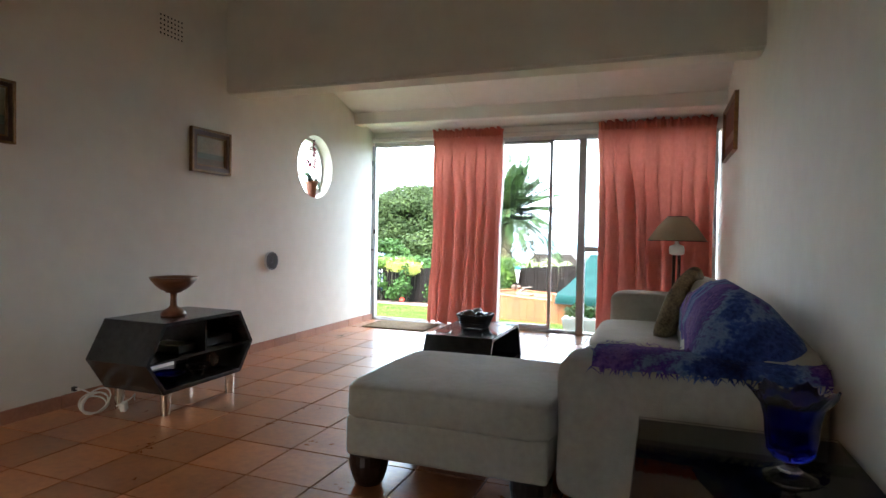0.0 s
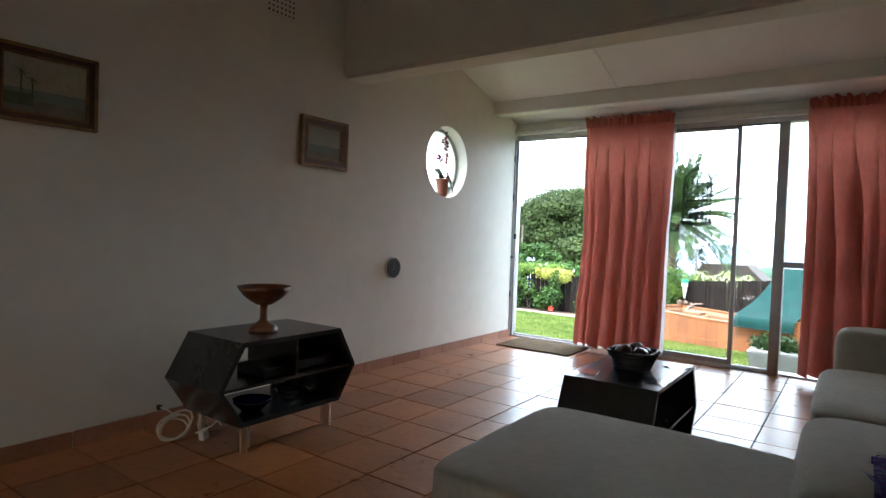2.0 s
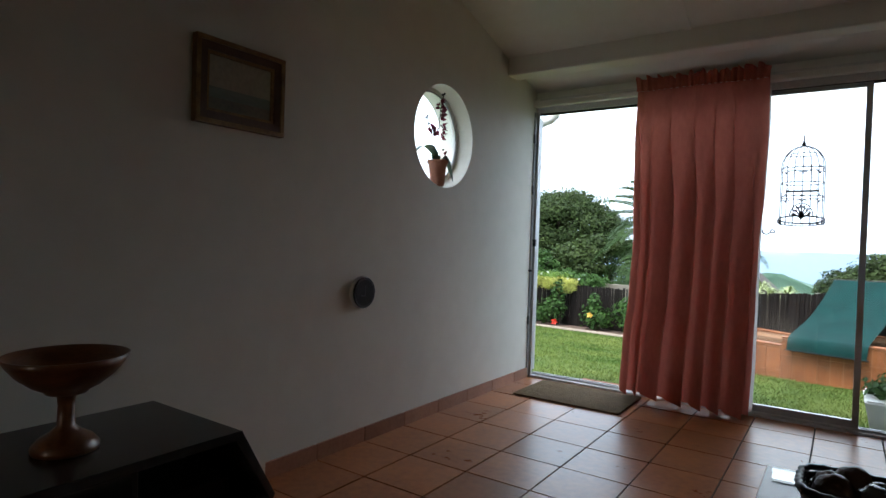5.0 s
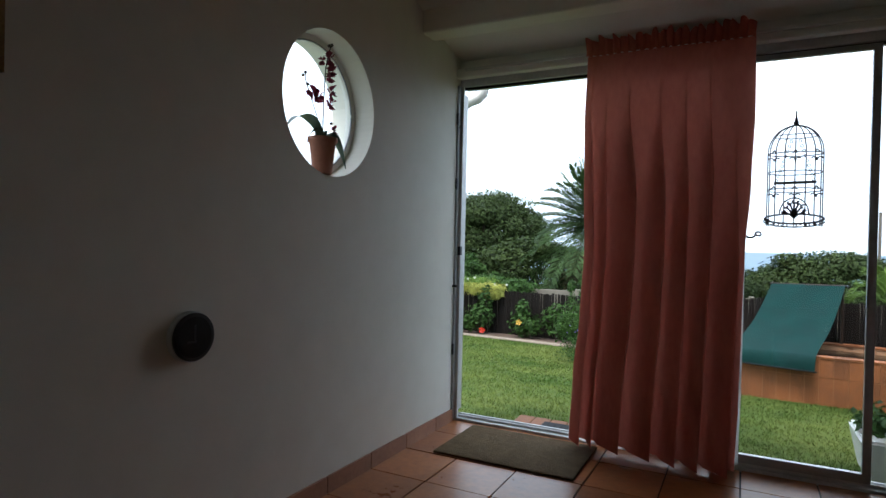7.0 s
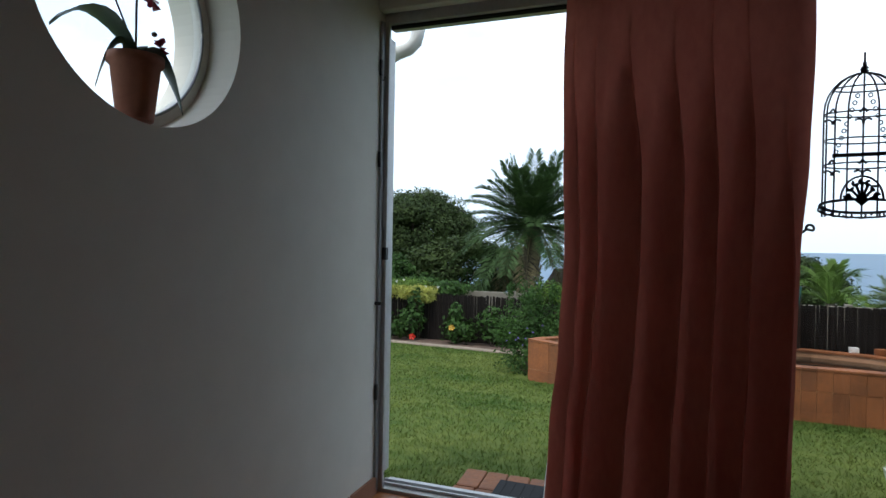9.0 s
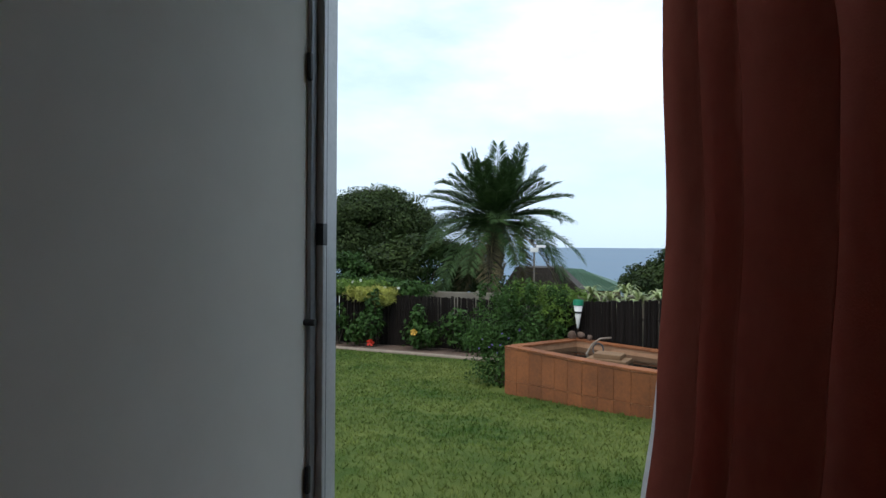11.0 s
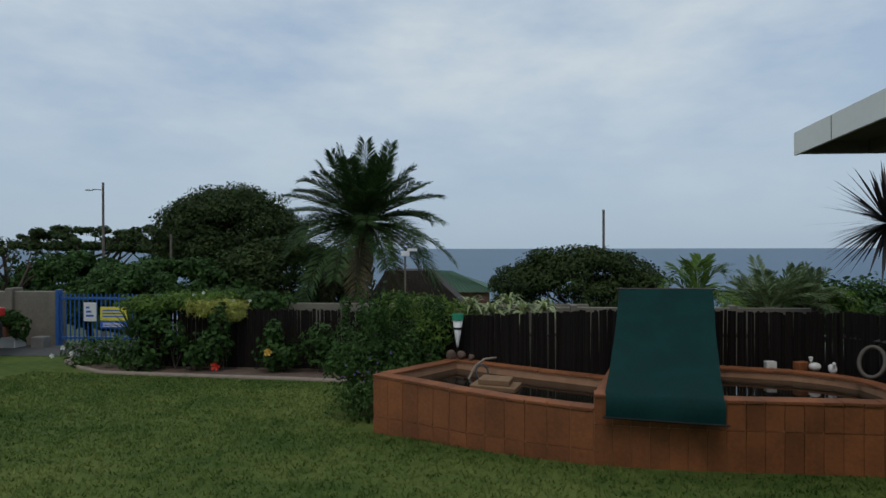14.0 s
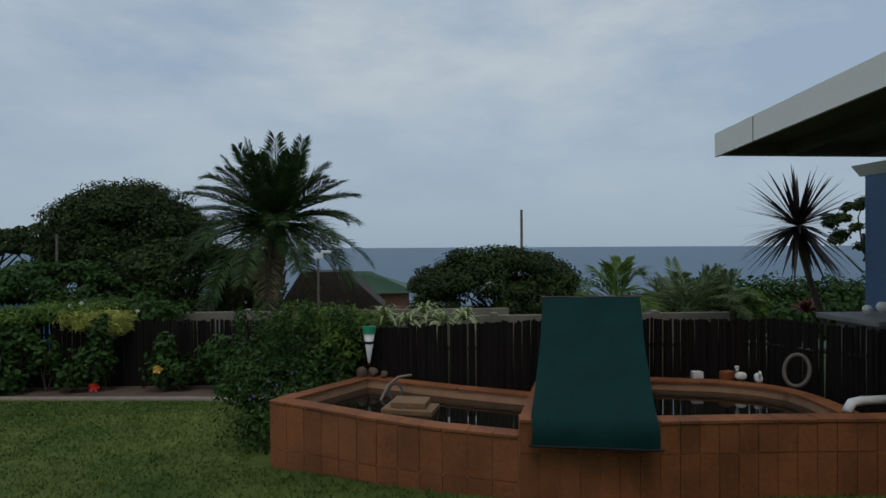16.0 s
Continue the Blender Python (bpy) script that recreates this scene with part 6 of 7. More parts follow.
shrub("fern_shrub", "bright green feathery shrub above the pond", "shrub", [(-2.75, 13.42, 0.12, 0.32, 0.2, 0.24), (-2.9, 13.75, 0.34, 0.42, 0.3, 0.2), (-2.5, 13.9, 0.27, 0.34, 0.28, 0.18), (-3.3, 13.9, 0.36, 0.3, 0.25, 0.2)], 3000, 0.08, leaf_light, 60, "", None, 0.25, False)


def rosette(name, label, category, at, count, length, width, material, seed, rise=(0.2, 1.3), sag=0.5, group="", stem=None):
    """A tuft of strap leaves that arch from one crown."""
    g = np.random.default_rng(seed)
    th = thing(name, (at[0], at[1], gz(at[1])), label, category, group)
    verts, faces = [], []
    for k in range(count):
        h, r = g.random() * math.tau, rise[0] + (rise[1] - rise[0]) * g.random()
        ln = length * (0.7 + 0.5 * g.random())
        d = Vector((math.cos(h), math.sin(h), 0))
        s = Vector((-d.y, d.x, 0))
        n0 = len(verts)
        for i in range(7):
            t = i / 6
            c = Vector(at) + d * ln * t * math.cos(r) + Vector((0, 0, ln * (t * math.sin(r) - sag * t * t)))
            w = s * width * max(0.05, math.sin(math.pi * (0.2 + 0.8 * t)))
            verts += [tuple(c - w), tuple(c + w)]
        faces += [(n0 + 2 * i, n0 + 2 * i + 1, n0 + 2 * i + 3, n0 + 2 * i + 2) for i in range(6)]
    raw("foliage", verts, faces, material, th)
    if stem:
        bm = BM()
        tube(bm, stem, 0.045, 8, taper=0.035)
        part("trunk", bm, bark, th, smooth=True)
    return th


strap = M("striped_strap_leaf", (0.42, 0.45, 0.22), (0.14, 0.22, 0.06), 6, 0.5, island=0.3, trans=0.3)
for k, (x, y) in enumerate(((-2.1, 13.7), (-1.75, 13.55), (-1.5, 13.6), (-2.35, 13.85), (-1.9, 13.85))):
    rosette("spider_plant", "cream striped strap-leaved plant above the fence", "plant", (x, y, 0.3 + 0.02 * k), 36, 0.42, 0.018, strap, 70 + k, (0.5, 1.4), 0.75, "striped plants above the fence", stem=[(x, y, gz(y)), (x, y, 0.3)])
rosette("yucca", "grey green spiky yucca by the gate", "plant", (-9.1, 18.0, -0.75), 60, 0.9, 0.02, leaf_palm, 80, (0.7, 1.5), 0.25)
cordy = [(3.5, 14.3, gz(14.3)), (3.3, 14.4, -0.1), (3.12, 14.5, 0.55), (2.98, 14.5, 1.0), (2.92, 14.5, 1.35)]
rosette("cordyline", "dark purple spiky cordyline on a bare stem", "plant", (2.92, 14.5, 1.38), 190, 0.82, 0.021, leaf_spiky, 81, (-0.9, 1.5), 0.12, stem=cordy)
rosette("bromeliad", "red leaved bromeliad clump behind the fence", "plant", (3.4, 15.0, 0.2), 70, 0.34, 0.024, leaf_red, 82, (0.3, 1.5), 0.4)


def palm(name, label, at, trunk_r, count, length, leaf, seed, rise=(-0.35, 1.25), sag=(0.25, 0.6), pairs=34, dead=0, trunk_from=None, material=None):
    g = np.random.default_rng(seed)
    th = thing(name, (at[0], at[1], gz(at[1])), label, "palm")
    if trunk_from is not None:
        bm = BM()
        pts = [Vector((at[0] + 0.04 * math.sin(k), at[1], trunk_from + (at[2] - trunk_from) * k / 8)) for k in range(9)]
        tube(bm, pts, trunk_r, 12, taper=trunk_r * 1.25)
        for k in range(70):
            a, z = k * 2.4, trunk_from + (at[2] - trunk_from) * k / 70
            d = Vector((math.cos(a), math.sin(a), 0.9))
            tube(bm, [Vector((at[0], at[1], z)) + Vector((math.cos(a), math.sin(a), 0)) * trunk_r * 0.9, Vector((at[0], at[1], z)) + d * trunk_r * 1.45], trunk_r * 0.28, 5, taper=trunk_r * 0.1)
        part("trunk", bm, bark, th)
    for k in range(count):
        old = k < dead
        f = (k + 0.5) / count
        r = rise[0] + (rise[1] - rise[0]) * (0.0 if old else f ** 0.85) + 0.08 * g.normal()
        frond("frond", at, k * 2.399 + 0.3 * g.random(), length * (0.85 + 0.25 * g.random()) * (0.85 if old else 1), r - (0.1 if old else 0), sag[1] + (sag[0] - sag[1]) * f + 0.06 * g.normal(), pairs, leaf, leaf_dry if old else (material or leaf_palm), th, seed=seed * 100 + k, v_angle=0.55)
    return th


palm("date_palm", "tall date palm with arching feathery fronds beyond the wall", (-6.05, 26, 1.9), 0.25, 66, 3.45, 0.6, 90, (-0.4, 1.22), (0.2, 0.44), 96, 4, -2.6)
palm("cycad", "grey green cycad behind the fence", (2.2, 16.0, 0.12), 0.14, 24, 1.1, 0.24, 91, (0.1, 1.1), (0.25, 0.55), 34, 0, -1.1, leaf_cycad)
palm("cycad", "grey green cycad behind the fence", (2.85, 16.2, 0.15), 0.14, 18, 0.85, 0.22, 92, (0.2, 1.4), (0.2, 0.5), 28, 0, -1.1, leaf_cycad)
palm("cycad", "bluish tall cycad behind the fence", (2.55, 17.2, 0.0), 0.14, 20, 0.85, 0.24, 93, (0.4, 1.2), (0.2, 0.45), 30, 0, -1.1, leaf_cycad)
palm("areca_palm", "bright green arching palm frond above the fence", (0.95, 15.6, 0.25), 0.05, 9, 1.2, 0.32, 94, (0.4, 1.45), (0.45, 0.85), 34, 0, -1.0, leaf_light)


def broad_tree(name, label, base, centre, radii, clumps, per, size, material, seed, trunk=0.3, squash=-0.15, lobes=1.0):
    """A domed tree: clumps of leaves over an uneven dome, on a forking trunk."""
    g = np.random.default_rng(seed)
    th = thing(name, base, label, "tree")
    blobs, tips = [], []
    for k in range(clumps):
        d = g.normal(size=3)
        d /= np.linalg.norm(d)
        if d[2] < squash:
            d[2] = squash + 0.1 * g.random()
        f = (0.8 + 0.22 * g.random())
        c = np.array(centre) + d * np.array(radii) * f
        r = min(radii) * (0.16 + 0.14 * g.random()) * lobes
        blobs.append((*c, r * 1.35, r * 1.35, r * 0.8))
        if k % 6 == 0:
            tips.append(tuple(c))
    leaves("crown", blobs, clumps * per, size, material, th, seed=seed, aspect=0.55, shell=0.3, up=0.6)
    limbs("trunk", base, (centre[0], centre[1], centre[2] - radii[2] * 0.4), trunk, tips, bark, th, seed)
    return th


broad_tree("milkwood_tree", "broad dark green domed milkwood tree beyond the fence", (-14.9, 36, -4.2), (-14.95, 36, 1.2), (3.2, 3.0, 2.9), 270, 480, 0.15, leaf_dark, 101, 0.4, lobes=0.95)
broad_tree("coastal_bush", "rounded dark coastal bush below the garden", (1.8, 32, -3.5), (1.95, 32, -1.0), (3.5, 2.0, 2.0), 210, 330, 0.145, leaf_dark, 102, 0.16, -0.7)
broad_tree("garden_tree", "dense green trees between the fence and the palm", (-9.8, 29, -3.5), (-9.8, 29, -0.6), (2.9, 2.0, 1.9), 190, 220, 0.16, leaf_dark, 103, 0.16, -0.7)
broad_tree("garden_tree", "dense green shrubbery below the domed tree", (-13.2, 27, -3), (-13.4, 27, -0.8), (3.4, 1.8, 1.4), 150, 220, 0.16, leaf_mid, 104, 0.16, -0.7)
broad_tree("garden_tree", "dense green shrubbery behind the gate", (-17.5, 29, -3), (-18.0, 29, -0.7), (2.8, 1.8, 1.5), 130, 220, 0.16, leaf_mid, 105, 0.16, -0.7)
broad_tree("umbrella_tree", "flat-topped dark tree leaning by the sea road", (-44, 72, -8), (-48, 72, 1.2), (8, 4, 2.4), 110, 160, 0.4, leaf_dark, 106, 0.5, 0.0)
broad_tree("umbrella_tree", "flat-topped dark tree by the sea road", (-35, 68, -8), (-36, 68, 1.0), (5.5, 4, 2.2), 80, 160, 0.4, leaf_dark, 107, 0.4, 0.0)
broad_tree("pine_tree", "small dark pine behind the patio post", (15.2, 28, -2), (15.2, 28, 1.9), (1.5, 1.0, 0.9), 40, 110, 0.18, leaf_dark, 108, 0.09, -1)
shrub("clipped_hedge", "clipped green hedge behind the patio", "hedge", [(x, 20.3, -0.35, 0.8, 0.5, 0.75) for x in (4.6, 5.4, 6.2, 7.0, 7.8, 8.6, 9.4, 10.2, 11.0)], 20000, 0.12, leaf_mid, 110, "", None, 0.6, False)
shrub("round_shrub", "bright green rounded shrub behind the fence", "shrub", [(3.35, 16.3, 0.12, 0.36, 0.35, 0.33)], 2200, 0.08, leaf_light, 111, "", None, 0.5, False)
shrub("low_shrubs", "green low shrubs behind the patio wall", "shrub", [(4.3, 16.4, -0.1, 0.7, 0.3, 0.35), (5.2, 16.6, -0.1, 0.7, 0.3, 0.4)], 1700, 0.1, leaf_mid, 112, "", None, 0.5, False)
# frangipani with bare forking branches
fr = thing("frangipani_tree", (-20.0, 26.5, -2.2), "bare branched frangipani tree with sparse leaf tips", "tree")
gf = np.random.default_rng(120)
bm = BM()
tips = []


def fork(p, d, ln, r, depth):
    q = p + d * ln
    tube(bm, [p, (p + q) / 2 + Vector(gf.normal(size=3) * 0.03), q], r, 6, taper=r * 0.75)
    if depth == 0:
        tips.append((*q, 0.2, 0.2, 0.14))
        return
    for _ in range(3):
        nd = (d + Vector(gf.normal(size=3) * 0.55) + Vector((0, 0, 0.1))).normalized()
        fork(q, nd, ln * 0.78, r * 0.68, depth - 1)


for k in range(3):
    fork(Vector((-20.0, 26.5, -2.2)), Vector((0.5 * math.cos(k * 2.1), 0.3 * math.sin(k * 2.1), 1)).normalized(), 1.4, 0.11, 3)
part("branches", bm, bark, fr)
leaves("foliage", tips, 1600, 0.2, leaf_dark, fr, seed=121, aspect=0.35)

# ---- thatched building and green-roofed building below ----
tha = thing("thatched_building", (-5.7, 40, -4.6), "dark thatched building below the garden", "house")
bm = BM()
prism(bm, [(-8.5, -2.1), (-7.3, -0.2), (-4.95, -0.18), (-2.95, -2.05)], "y", 38.4, 41.6)
part("roof", bm, thatch, tha)
bm = BM()
for k in range(46):
    s = k / 45
    x0, x1 = -7.25 + 2.3 * s, -8.4 + 5.4 * s
    tube(bm, [(x0, 38.36, -0.18), ((x0 + x1) / 2, 38.33, -1.13), (x1, 38.36, -2.08)], 0.03, 5)
part("thatch_reeds", bm, thatch, tha)
bm = BM()
box(bm, -7.9, 38.7, -5.2, -3.5, 41.3, -2.07)
part("wall", bm, brick_wall, tha)
grn = thing("green_roof_house", (-4.6, 47, -5.3), "house with a green tiled hip roof below the garden", "house")
bm = BM()
ap = [bm.verts.new(p) for p in ((-5.0, 47, -0.55), (-4.1, 47.6, -0.6))]
cn = [bm.verts.new(p) for p in ((-8.6, 44.8, -1.9), (-1.1, 44.8, -1.85), (-0.9, 51, -1.85), (-8.6, 51, -1.9))]
for f in ((cn[0], cn[1], ap[1], ap[0]), (cn[1], cn[2], ap[1]), (cn[2], cn[3], ap[0], ap[1]), (cn[3], cn[0], ap[0])):
    bm.faces.new(f)
part("roof", bm, roof_green, grn)
bm = BM()
for k in range(26):
    s = k / 25
    tube(bm, [(-5.0 + 0.9 * s, 47 + 0.6 * s, -0.53 - 0.05 * s), (-8.6 + 7.5 * s, 44.75, -1.87 + 0.05 * s)], 0.035, 4)
part("roof_ribs", bm, roof_green, grn)
bm = BM()
box(bm, -8.0, 45.3, -5.6, -1.5, 50.5, -1.88)
part("wall", bm, brick_wall, grn)


def mast(name, label, x, y, top, r, category, arm=0.0, group=""):
    th = thing(name, (x, y, gz(y)), label, category, group)
    bm = BM()
    cyl(bm, (x, y, gz(y)), (x, y, top), r, r * 0.8, 10)
    part("pole", bm, pole_mat, th)
    if arm:
        bm = BM()
        tube(bm, [(x, y, top - 0.55), (x - arm * 0.6, y, top - 0.48), (x - arm, y, top - 0.5)], r * 0.35, 6)
        part("arm", bm, pole_mat, th)
        bm = BM()
        soft(bm, (x - arm * 1.2, y, top - 0.52), (arm * 0.35, 0.12, 0.07), 0.7, 16, 10)
        part("lamp_head", bm, alu_pale, th, smooth=True)
    return th


mast("utility_pole", "plain dark wooden pole above the coastal bush", 5.2, 42, 3.3, 0.09, "pole")
mast("street_lamp", "wooden street lamp pole with one arm", -29.0, 47, 5.75, 0.1, "street lamp", 0.85)
mast("utility_pole", "thin wooden pole before the domed tree", -15.9, 32, 1.7, 0.06, "pole")
ca = mast("camera_pole", "thin pole with a white box on top", -4.17, 22, 0.85, 0.03, "pole")
bm = BM()
box(bm, -4.27, 21.9, 0.85, -4.06, 22.1, 0.98, 0.01)
box(bm, -4.1, 21.92, 0.98, -3.85, 21.98, 1.05, 0.01)
part("box", bm, white_plastic, ca)

# ---- gate, side wall, signs, planters, car ----
gate = thing("gate", (-10.9, 20.0, -1.22), "blue painted steel sliding gate across the driveway", "gate")
GX0, GX1 = -12.1, -8.6
bm = BM()
for z in (-1.06, -0.13):
    box(bm, GX0, 19.98, z, GX1, 20.03, z + 0.05)
part("rail", bm, blue_metal, gate)
for k in range(33):
    x = GX0 + 0.02 + (GX1 - GX0 - 0.04) * k / 32
    bm = BM()
    box(bm, x - 0.012, 19.992, -1.12, x + 0.012, 20.016, 0.0)
    part("bar", bm, blue_metal, gate)
bm = BM()
box(bm, GX0 - 0.1, 19.95, -1.3, GX0 - 0.02, 20.1, 0.1, 0.01)
part("post", bm, blue_metal, gate)
for x0, x1, z0, z1, mt, nm in ((-11.1, -10.45, -0.62, -0.3, yellow_sign, "yellow and blue notice board hung on the gate"), (-11.5, -11.2, -0.64, -0.2, ceramic, "white notice board hung on the gate"), (-11.1, -10.45, -0.8, -0.64, blue_sign, "blue name board hung on the gate"), (-9.35, -9.05, -0.85, -0.1, white_plastic, "white notice board hung on the gate")):
    th = thing("sign_board", ((x0 + x1) / 2, 19.96, z0), nm, "sign", "notices on the gate")
    bm = BM()
    box(bm, x0, 19.95, z0, x1, 19.975, z1, 0.003)
    part("board", bm, mt, th)
    bm = BM()
    for k in range(3):
        zz = z0 + (z1 - z0) * (0.25 + 0.22 * k)
        box(bm, x0 + 0.06, 19.946, zz, x1 - 0.06 - 0.05 * k, 19.9495, zz + (z1 - z0) * 0.1)
    part("lettering", bm, blue_sign if mt is not blue_sign else white_plastic, th)
sw = thing("side_wall", (-14, 20.3, -1.3), "grey plastered boundary wall by the gate", "wall")
bm = BM()
box(bm, -26, 20.2, -1.4, -12.25, 20.4, 0.04, 0.02)
part("wall", bm, concrete, sw)
for x in (-13.5, -17.8):
    bm = BM()
    box(bm, x - 0.09, 20.12, -1.4, x + 0.09, 20.48, 0.12, 0.02)
    part("pier", bm, concrete, sw)
tp2 = thing("trough", (-13.2, 19.6, -1.2), "white trough with a terracotta pot of leaves", "planter")
bm = BM()
box(bm, -13.9, 19.4, -1.24, -12.75, 19.75, -0.95, 0.02)
part("trough", bm, ceramic, tp2)
bm = BM()
box(bm, -13.6, 19.42, -0.95, -13.0, 19.7, -0.65, 0.03)
part("pot", bm, pot_clay, tp2)
leaves("foliage", [(-13.1, 19.5, -0.52, 0.4, 0.25, 0.2), (-12.7, 19.5, -0.72, 0.22, 0.2, 0.3)], 700, 0.12, leaf_mid, tp2, seed=130)
bm = BM()
box(bm, -12.45, 19.5, -1.23, -12.15, 19.75, -0.95, 0.02)
tagged(part("stone_block", bm, slab_mat), "small grey green block by the gate post", "block")

car = thing("car", (-14.9, 17.4, -0.92), "dark parked sport utility car seen from its side and rear", "car")
CARP = [(-17.4, -0.55), (-17.35, -0.1), (-16.9, 0.02), (-16.1, 0.1), (-15.4, 0.52), (-14.6, 0.6), (-13.9, 0.55), (-13.45, 0.32), (-13.28, -0.05), (-13.2, -0.2), (-13.18, -0.62), (-13.3, -0.7), (-17.3, -0.7)]
bm = BM()
prism(bm, CARP, "y", 16.55, 18.2)
bmesh.ops.bevel(bm, geom=bm.edges[:], offset=0.07, segments=3, affect="EDGES")
part("body", bm, car_paint, car, smooth=False)
bm = BM()
prism(bm, [(-16.0, 0.08), (-15.38, 0.44), (-14.6, 0.5), (-14.0, 0.46), (-13.7, 0.16), (-14.2, 0.08)], "y", 16.535, 16.56)
part("side_window", bm, car_glass, car)
bm = BM()
prism(bm, [(-13.95, 0.57), (-13.6, 0.45), (-13.3, 0.47), (-13.35, 0.52)], "y", 16.7, 18.0)
part("spoiler", bm, car_paint, car)
bm = BM()
box(bm, -13.35, 16.56, -0.12, -13.15, 16.75, 0.06, 0.03)
part("tail_lamp", bm, tail_red, car, "red tail lamp")
bm = BM()
box(bm, -14.6, 16.52, -0.75, -13.25, 16.62, -0.55, 0.03)
part("sill_trim", bm, black_matt, car)
for wx in (-13.85, -16.6):
    for wy, sg in ((16.56, -1), (18.1, 1)):
        bm = BM()
        cyl(bm, (wx, wy - 0.1, -0.58), (wx, wy + 0.1, -0.58), 0.35, seg=28)
        bmesh.ops.bevel(bm, geom=[e for e in bm.edges if len(e.link_faces) == 2 and e.calc_face_angle() > 1], offset=0.03, segments=2, affect="EDGES")
        wh = part("wheel", bm, rubber, car, smooth=False)
        bm = BM()
        cyl(bm, (wx, wy + sg * 0.1, -0.58), (wx, wy + sg * 0.108, -0.58), 0.24, seg=28)
        part("rim", bm, black_matt, wh)
        bm = BM()
        for k in range(10):
            a = k * math.tau / 10
            cyl(bm, (wx + 0.03 * math.cos(a), wy + sg * 0.115, -0.58 + 0.03 * math.sin(a)), (wx + 0.24 * math.cos(a + 0.1), wy + sg * 0.112, -0.58 + 0.24 * math.sin(a + 0.1)), 0.02, seg=6)
        tube(bm, [(wx + 0.245 * math.cos(k * math.tau / 28), wy + sg * 0.11, -0.58 + 0.245 * math.sin(k * math.tau / 28)) for k in range(28)], 0.014, 6, closed=True)
        part("spokes", bm, chrome, wh, "alloy spokes")
car.location = (-13.75, 17.52, car.location.z - 0.19)
car.rotation_euler = (0, 0, radians(45))

# ---- patio roof, blue post and slab ----
pr = thing("patio_roof", (4, 11, -0.5), "cream edged patio roof with dark soffit and a blue post", "roof")


def rz(y):
    """Underside of the patio roof along its edge."""
    return 2.08 + 0.072 * (13.35 - y)


bm = BM()
prism(bm, [(13.38, rz(13.38)), (7.4, rz(7.4)), (7.4, rz(7.4) + 0.23), (13.38, rz(13.38) + 0.247)], "x", 1.18, 1.21)
part("fascia", bm, fascia_mat, pr, "cream fascia board")
bm = BM()
box(bm, 1.175, 12.7, rz(12.7) - 0.002, 1.18, 12.706, rz(12.7) + 0.235)
part("joint_strip", bm, concrete, pr)
bm = BM()
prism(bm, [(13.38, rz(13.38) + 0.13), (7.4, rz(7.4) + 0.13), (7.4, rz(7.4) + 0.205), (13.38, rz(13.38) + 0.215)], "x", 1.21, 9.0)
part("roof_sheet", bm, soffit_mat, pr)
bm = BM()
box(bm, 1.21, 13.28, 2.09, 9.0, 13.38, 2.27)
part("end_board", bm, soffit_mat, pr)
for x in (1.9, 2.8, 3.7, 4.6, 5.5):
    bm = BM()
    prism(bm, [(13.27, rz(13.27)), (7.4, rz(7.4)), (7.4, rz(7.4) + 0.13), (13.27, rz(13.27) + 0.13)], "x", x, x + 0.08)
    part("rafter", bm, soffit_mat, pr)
bm = BM()
box(bm, 3.2, 13.32, -1.2, 4.1, 13.75, 1.95)
for k in range(22):
    cyl(bm, (3.22 + k * 0.041, 13.32, -1.2), (3.22 + k * 0.041, 13.32, 1.9), 0.014, seg=6)
part("post", bm, blue_wall, pr, "ribbed blue post")
bm = BM()
prism(bm, [(3.08, 2.05), (3.19, 1.93), (4.1, 1.93), (4.2, 2.05)], "y", 13.24, 13.82)
part("capital", bm, fascia_mat, pr)
bm = BM()
box(bm, 2.1, 12.3, 0.385, 4.2, 13.1, 0.44, 0.01)
box(bm, 2.25, 12.45, -1.0, 4.1, 13.0, 0.386)
tagged(part("braai_counter", bm, slab_mat), "grey stone-topped patio counter beside the fence", "counter")
for x, y, r in ((2.5, 12.9, 0.045), (2.75, 13.0, 0.055)):
    bm = BM()
    bmesh.ops.create_uvsphere(bm, u_segments=16, v_segments=10, radius=r, matrix=Matrix.Translation((x, y, 0.44 + r)))
    cyl(bm, (x, y, 0.438), (x, y, 0.455), 0.025)
    tagged(part("white_ball", bm, ceramic, smooth=True), "small white ball ornament on the counter", "ornament", "ball ornaments on the counter")

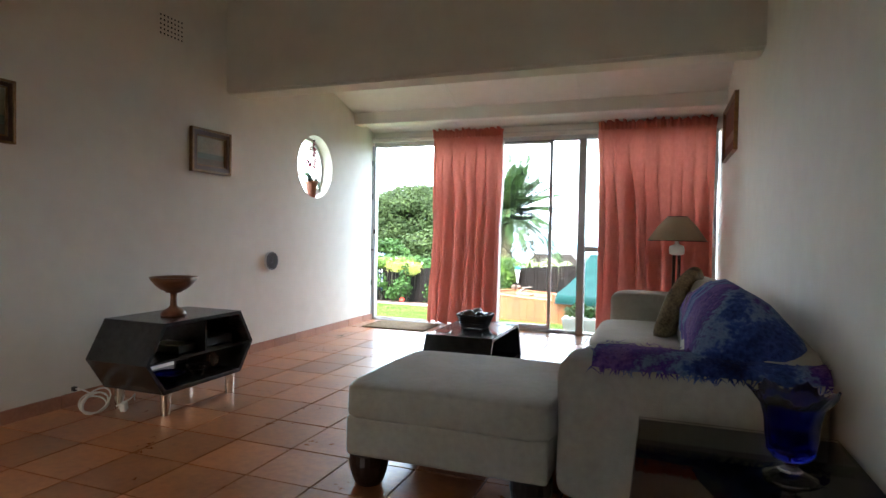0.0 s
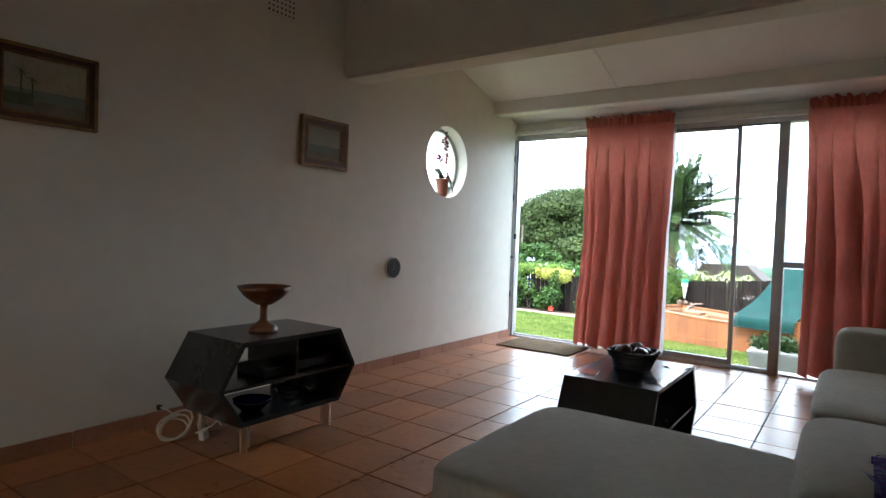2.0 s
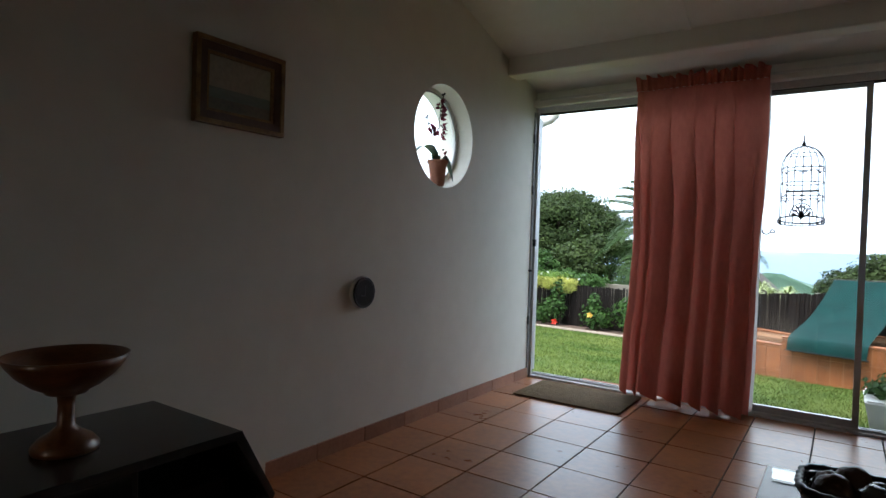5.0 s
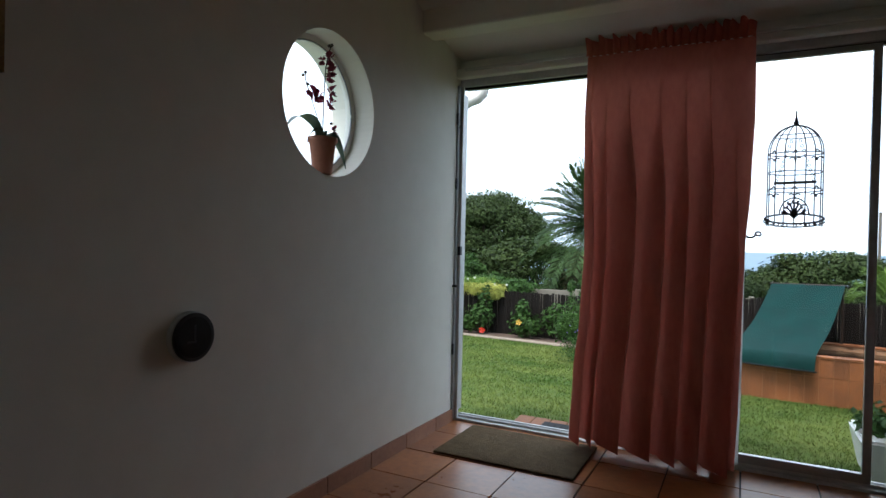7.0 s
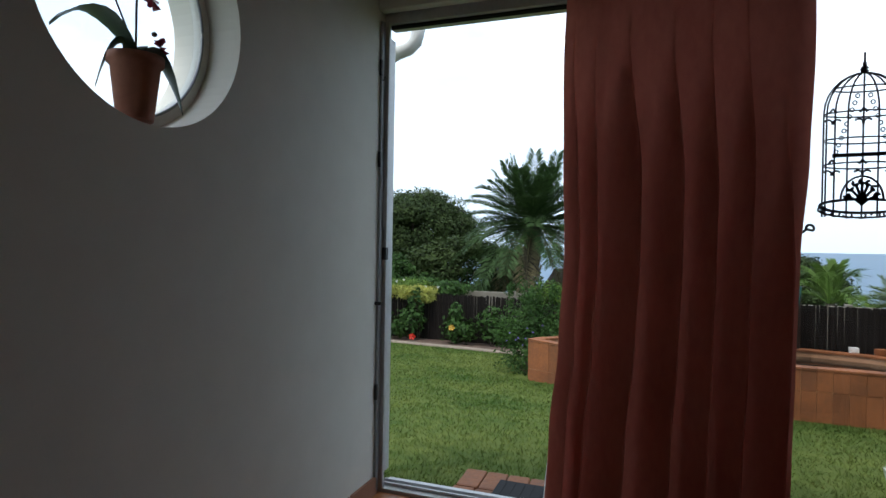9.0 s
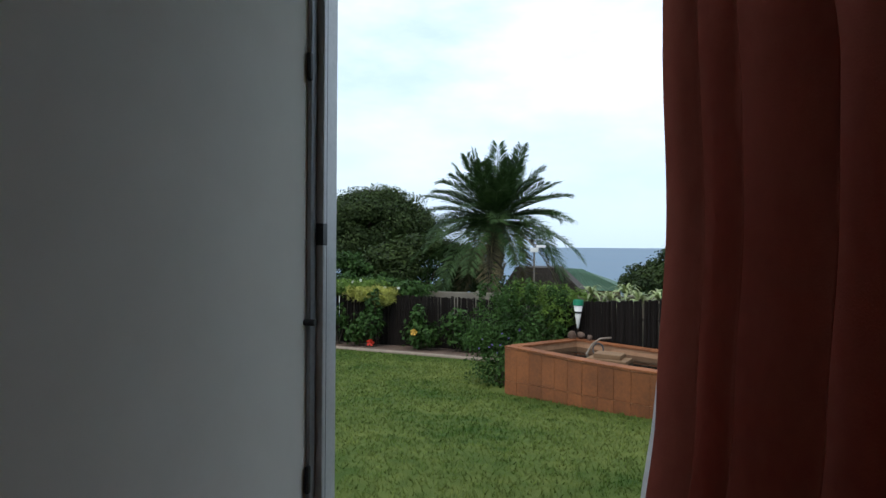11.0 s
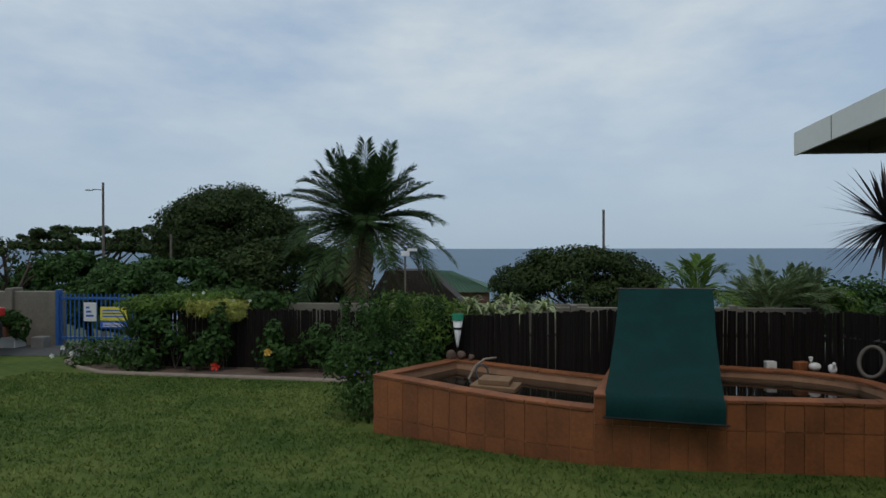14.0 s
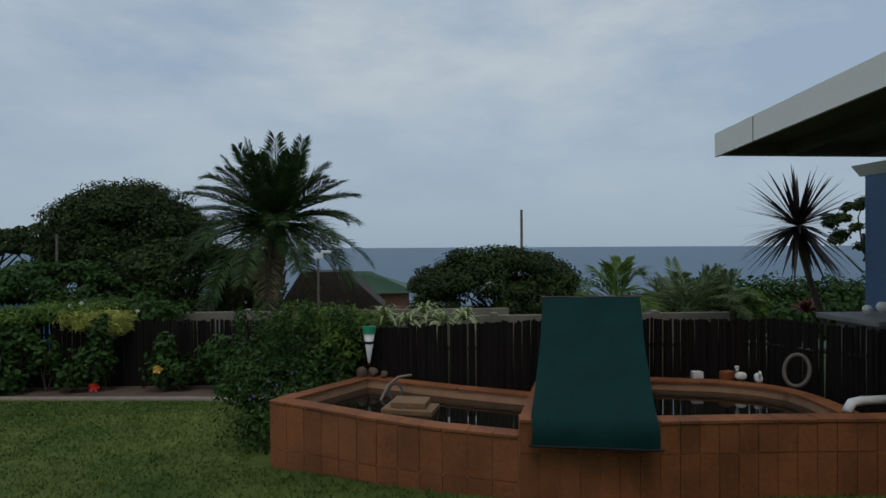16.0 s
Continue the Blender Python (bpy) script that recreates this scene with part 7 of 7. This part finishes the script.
# outside face of the house beside the doors
bm = BM()
box(bm, WR + 0.25, YD - 0.05, -0.4, 6.5, YD + 0.2, 2.2)
tagged(part("wall_outside", bm, plaster_out), "pale plastered outside wall of the house", "wall", kind="structure")

# ---- floor tiles and skirting, last ----
TX, TYP = 0.3235, 0.334
tile_bm = BM()
box(tile_bm, -0.5, -0.5, -0.5, 0.5, 0.5, 0.5)
bmesh.ops.bevel(tile_bm, geom=[e for e in tile_bm.edges], offset=0.012, segments=2, affect="EDGES")
ft_me = bpy.data.meshes.new("floor_tile_mesh")
tile_bm.to_mesh(ft_me)
tile_bm.free()
ft_me.materials.append(terracotta)
gt2 = np.random.default_rng(77)
rest = BM()
xs = [-1.207 + TX * k for k in range(-5, 8)]
ys = [6.684 + TYP * k for k in range(-29, 2)]
for y0 in ys:
    for x0 in xs:
        xa, xb = max(x0 + 0.004, WL2 + 0.002), min(x0 + TX - 0.004, WR - 0.002)
        ya, yb = max(y0 + 0.004, YB), min(y0 + TYP - 0.004, YD - 0.02)
        if xb - xa < 0.03 or yb - ya < 0.03:
            continue
        if y0 > -0.4:
            m = pose((xa + xb) / 2, (ya + yb) / 2, -0.006 + 0.0005 * gt2.normal(), 0.08 * gt2.normal(), 0.08 * gt2.normal(), 0) @ Matrix.Diagonal((xb - xa, yb - ya, 0.012, 1))
            piece("tile", ft_me, floor, m)
        else:
            box(rest, xa, ya, -0.012, xb, yb, 0.0)
tagged(part("tile", rest, terracotta, floor), kind="stuff")
base_ob = thing("baseboard", (WL, 3, 0), "terracotta tile skirting along the white wall", "skirting", kind="structure")
sk_me = unit_mesh("skirting_mesh", skirting, 0.03)
for y0 in ys:
    ya, yb = max(y0 + 0.003, YB), min(y0 + TYP - 0.003, YD - 0.035)
    if yb - ya < 0.03:
        continue
    xw = WL if y0 < 4.3 else WL2
    piece("tile", sk_me, base_ob, pose(xw + 0.006, (ya + yb) / 2, 0.037, 0, 0, 0) @ Matrix.Diagonal((0.012, yb - ya, 0.075, 1)))
    piece("tile", sk_me, base_ob, pose(WR - 0.006, (ya + yb) / 2, 0.037, 0, 0, 0) @ Matrix.Diagonal((0.012, yb - ya, 0.075, 1)))
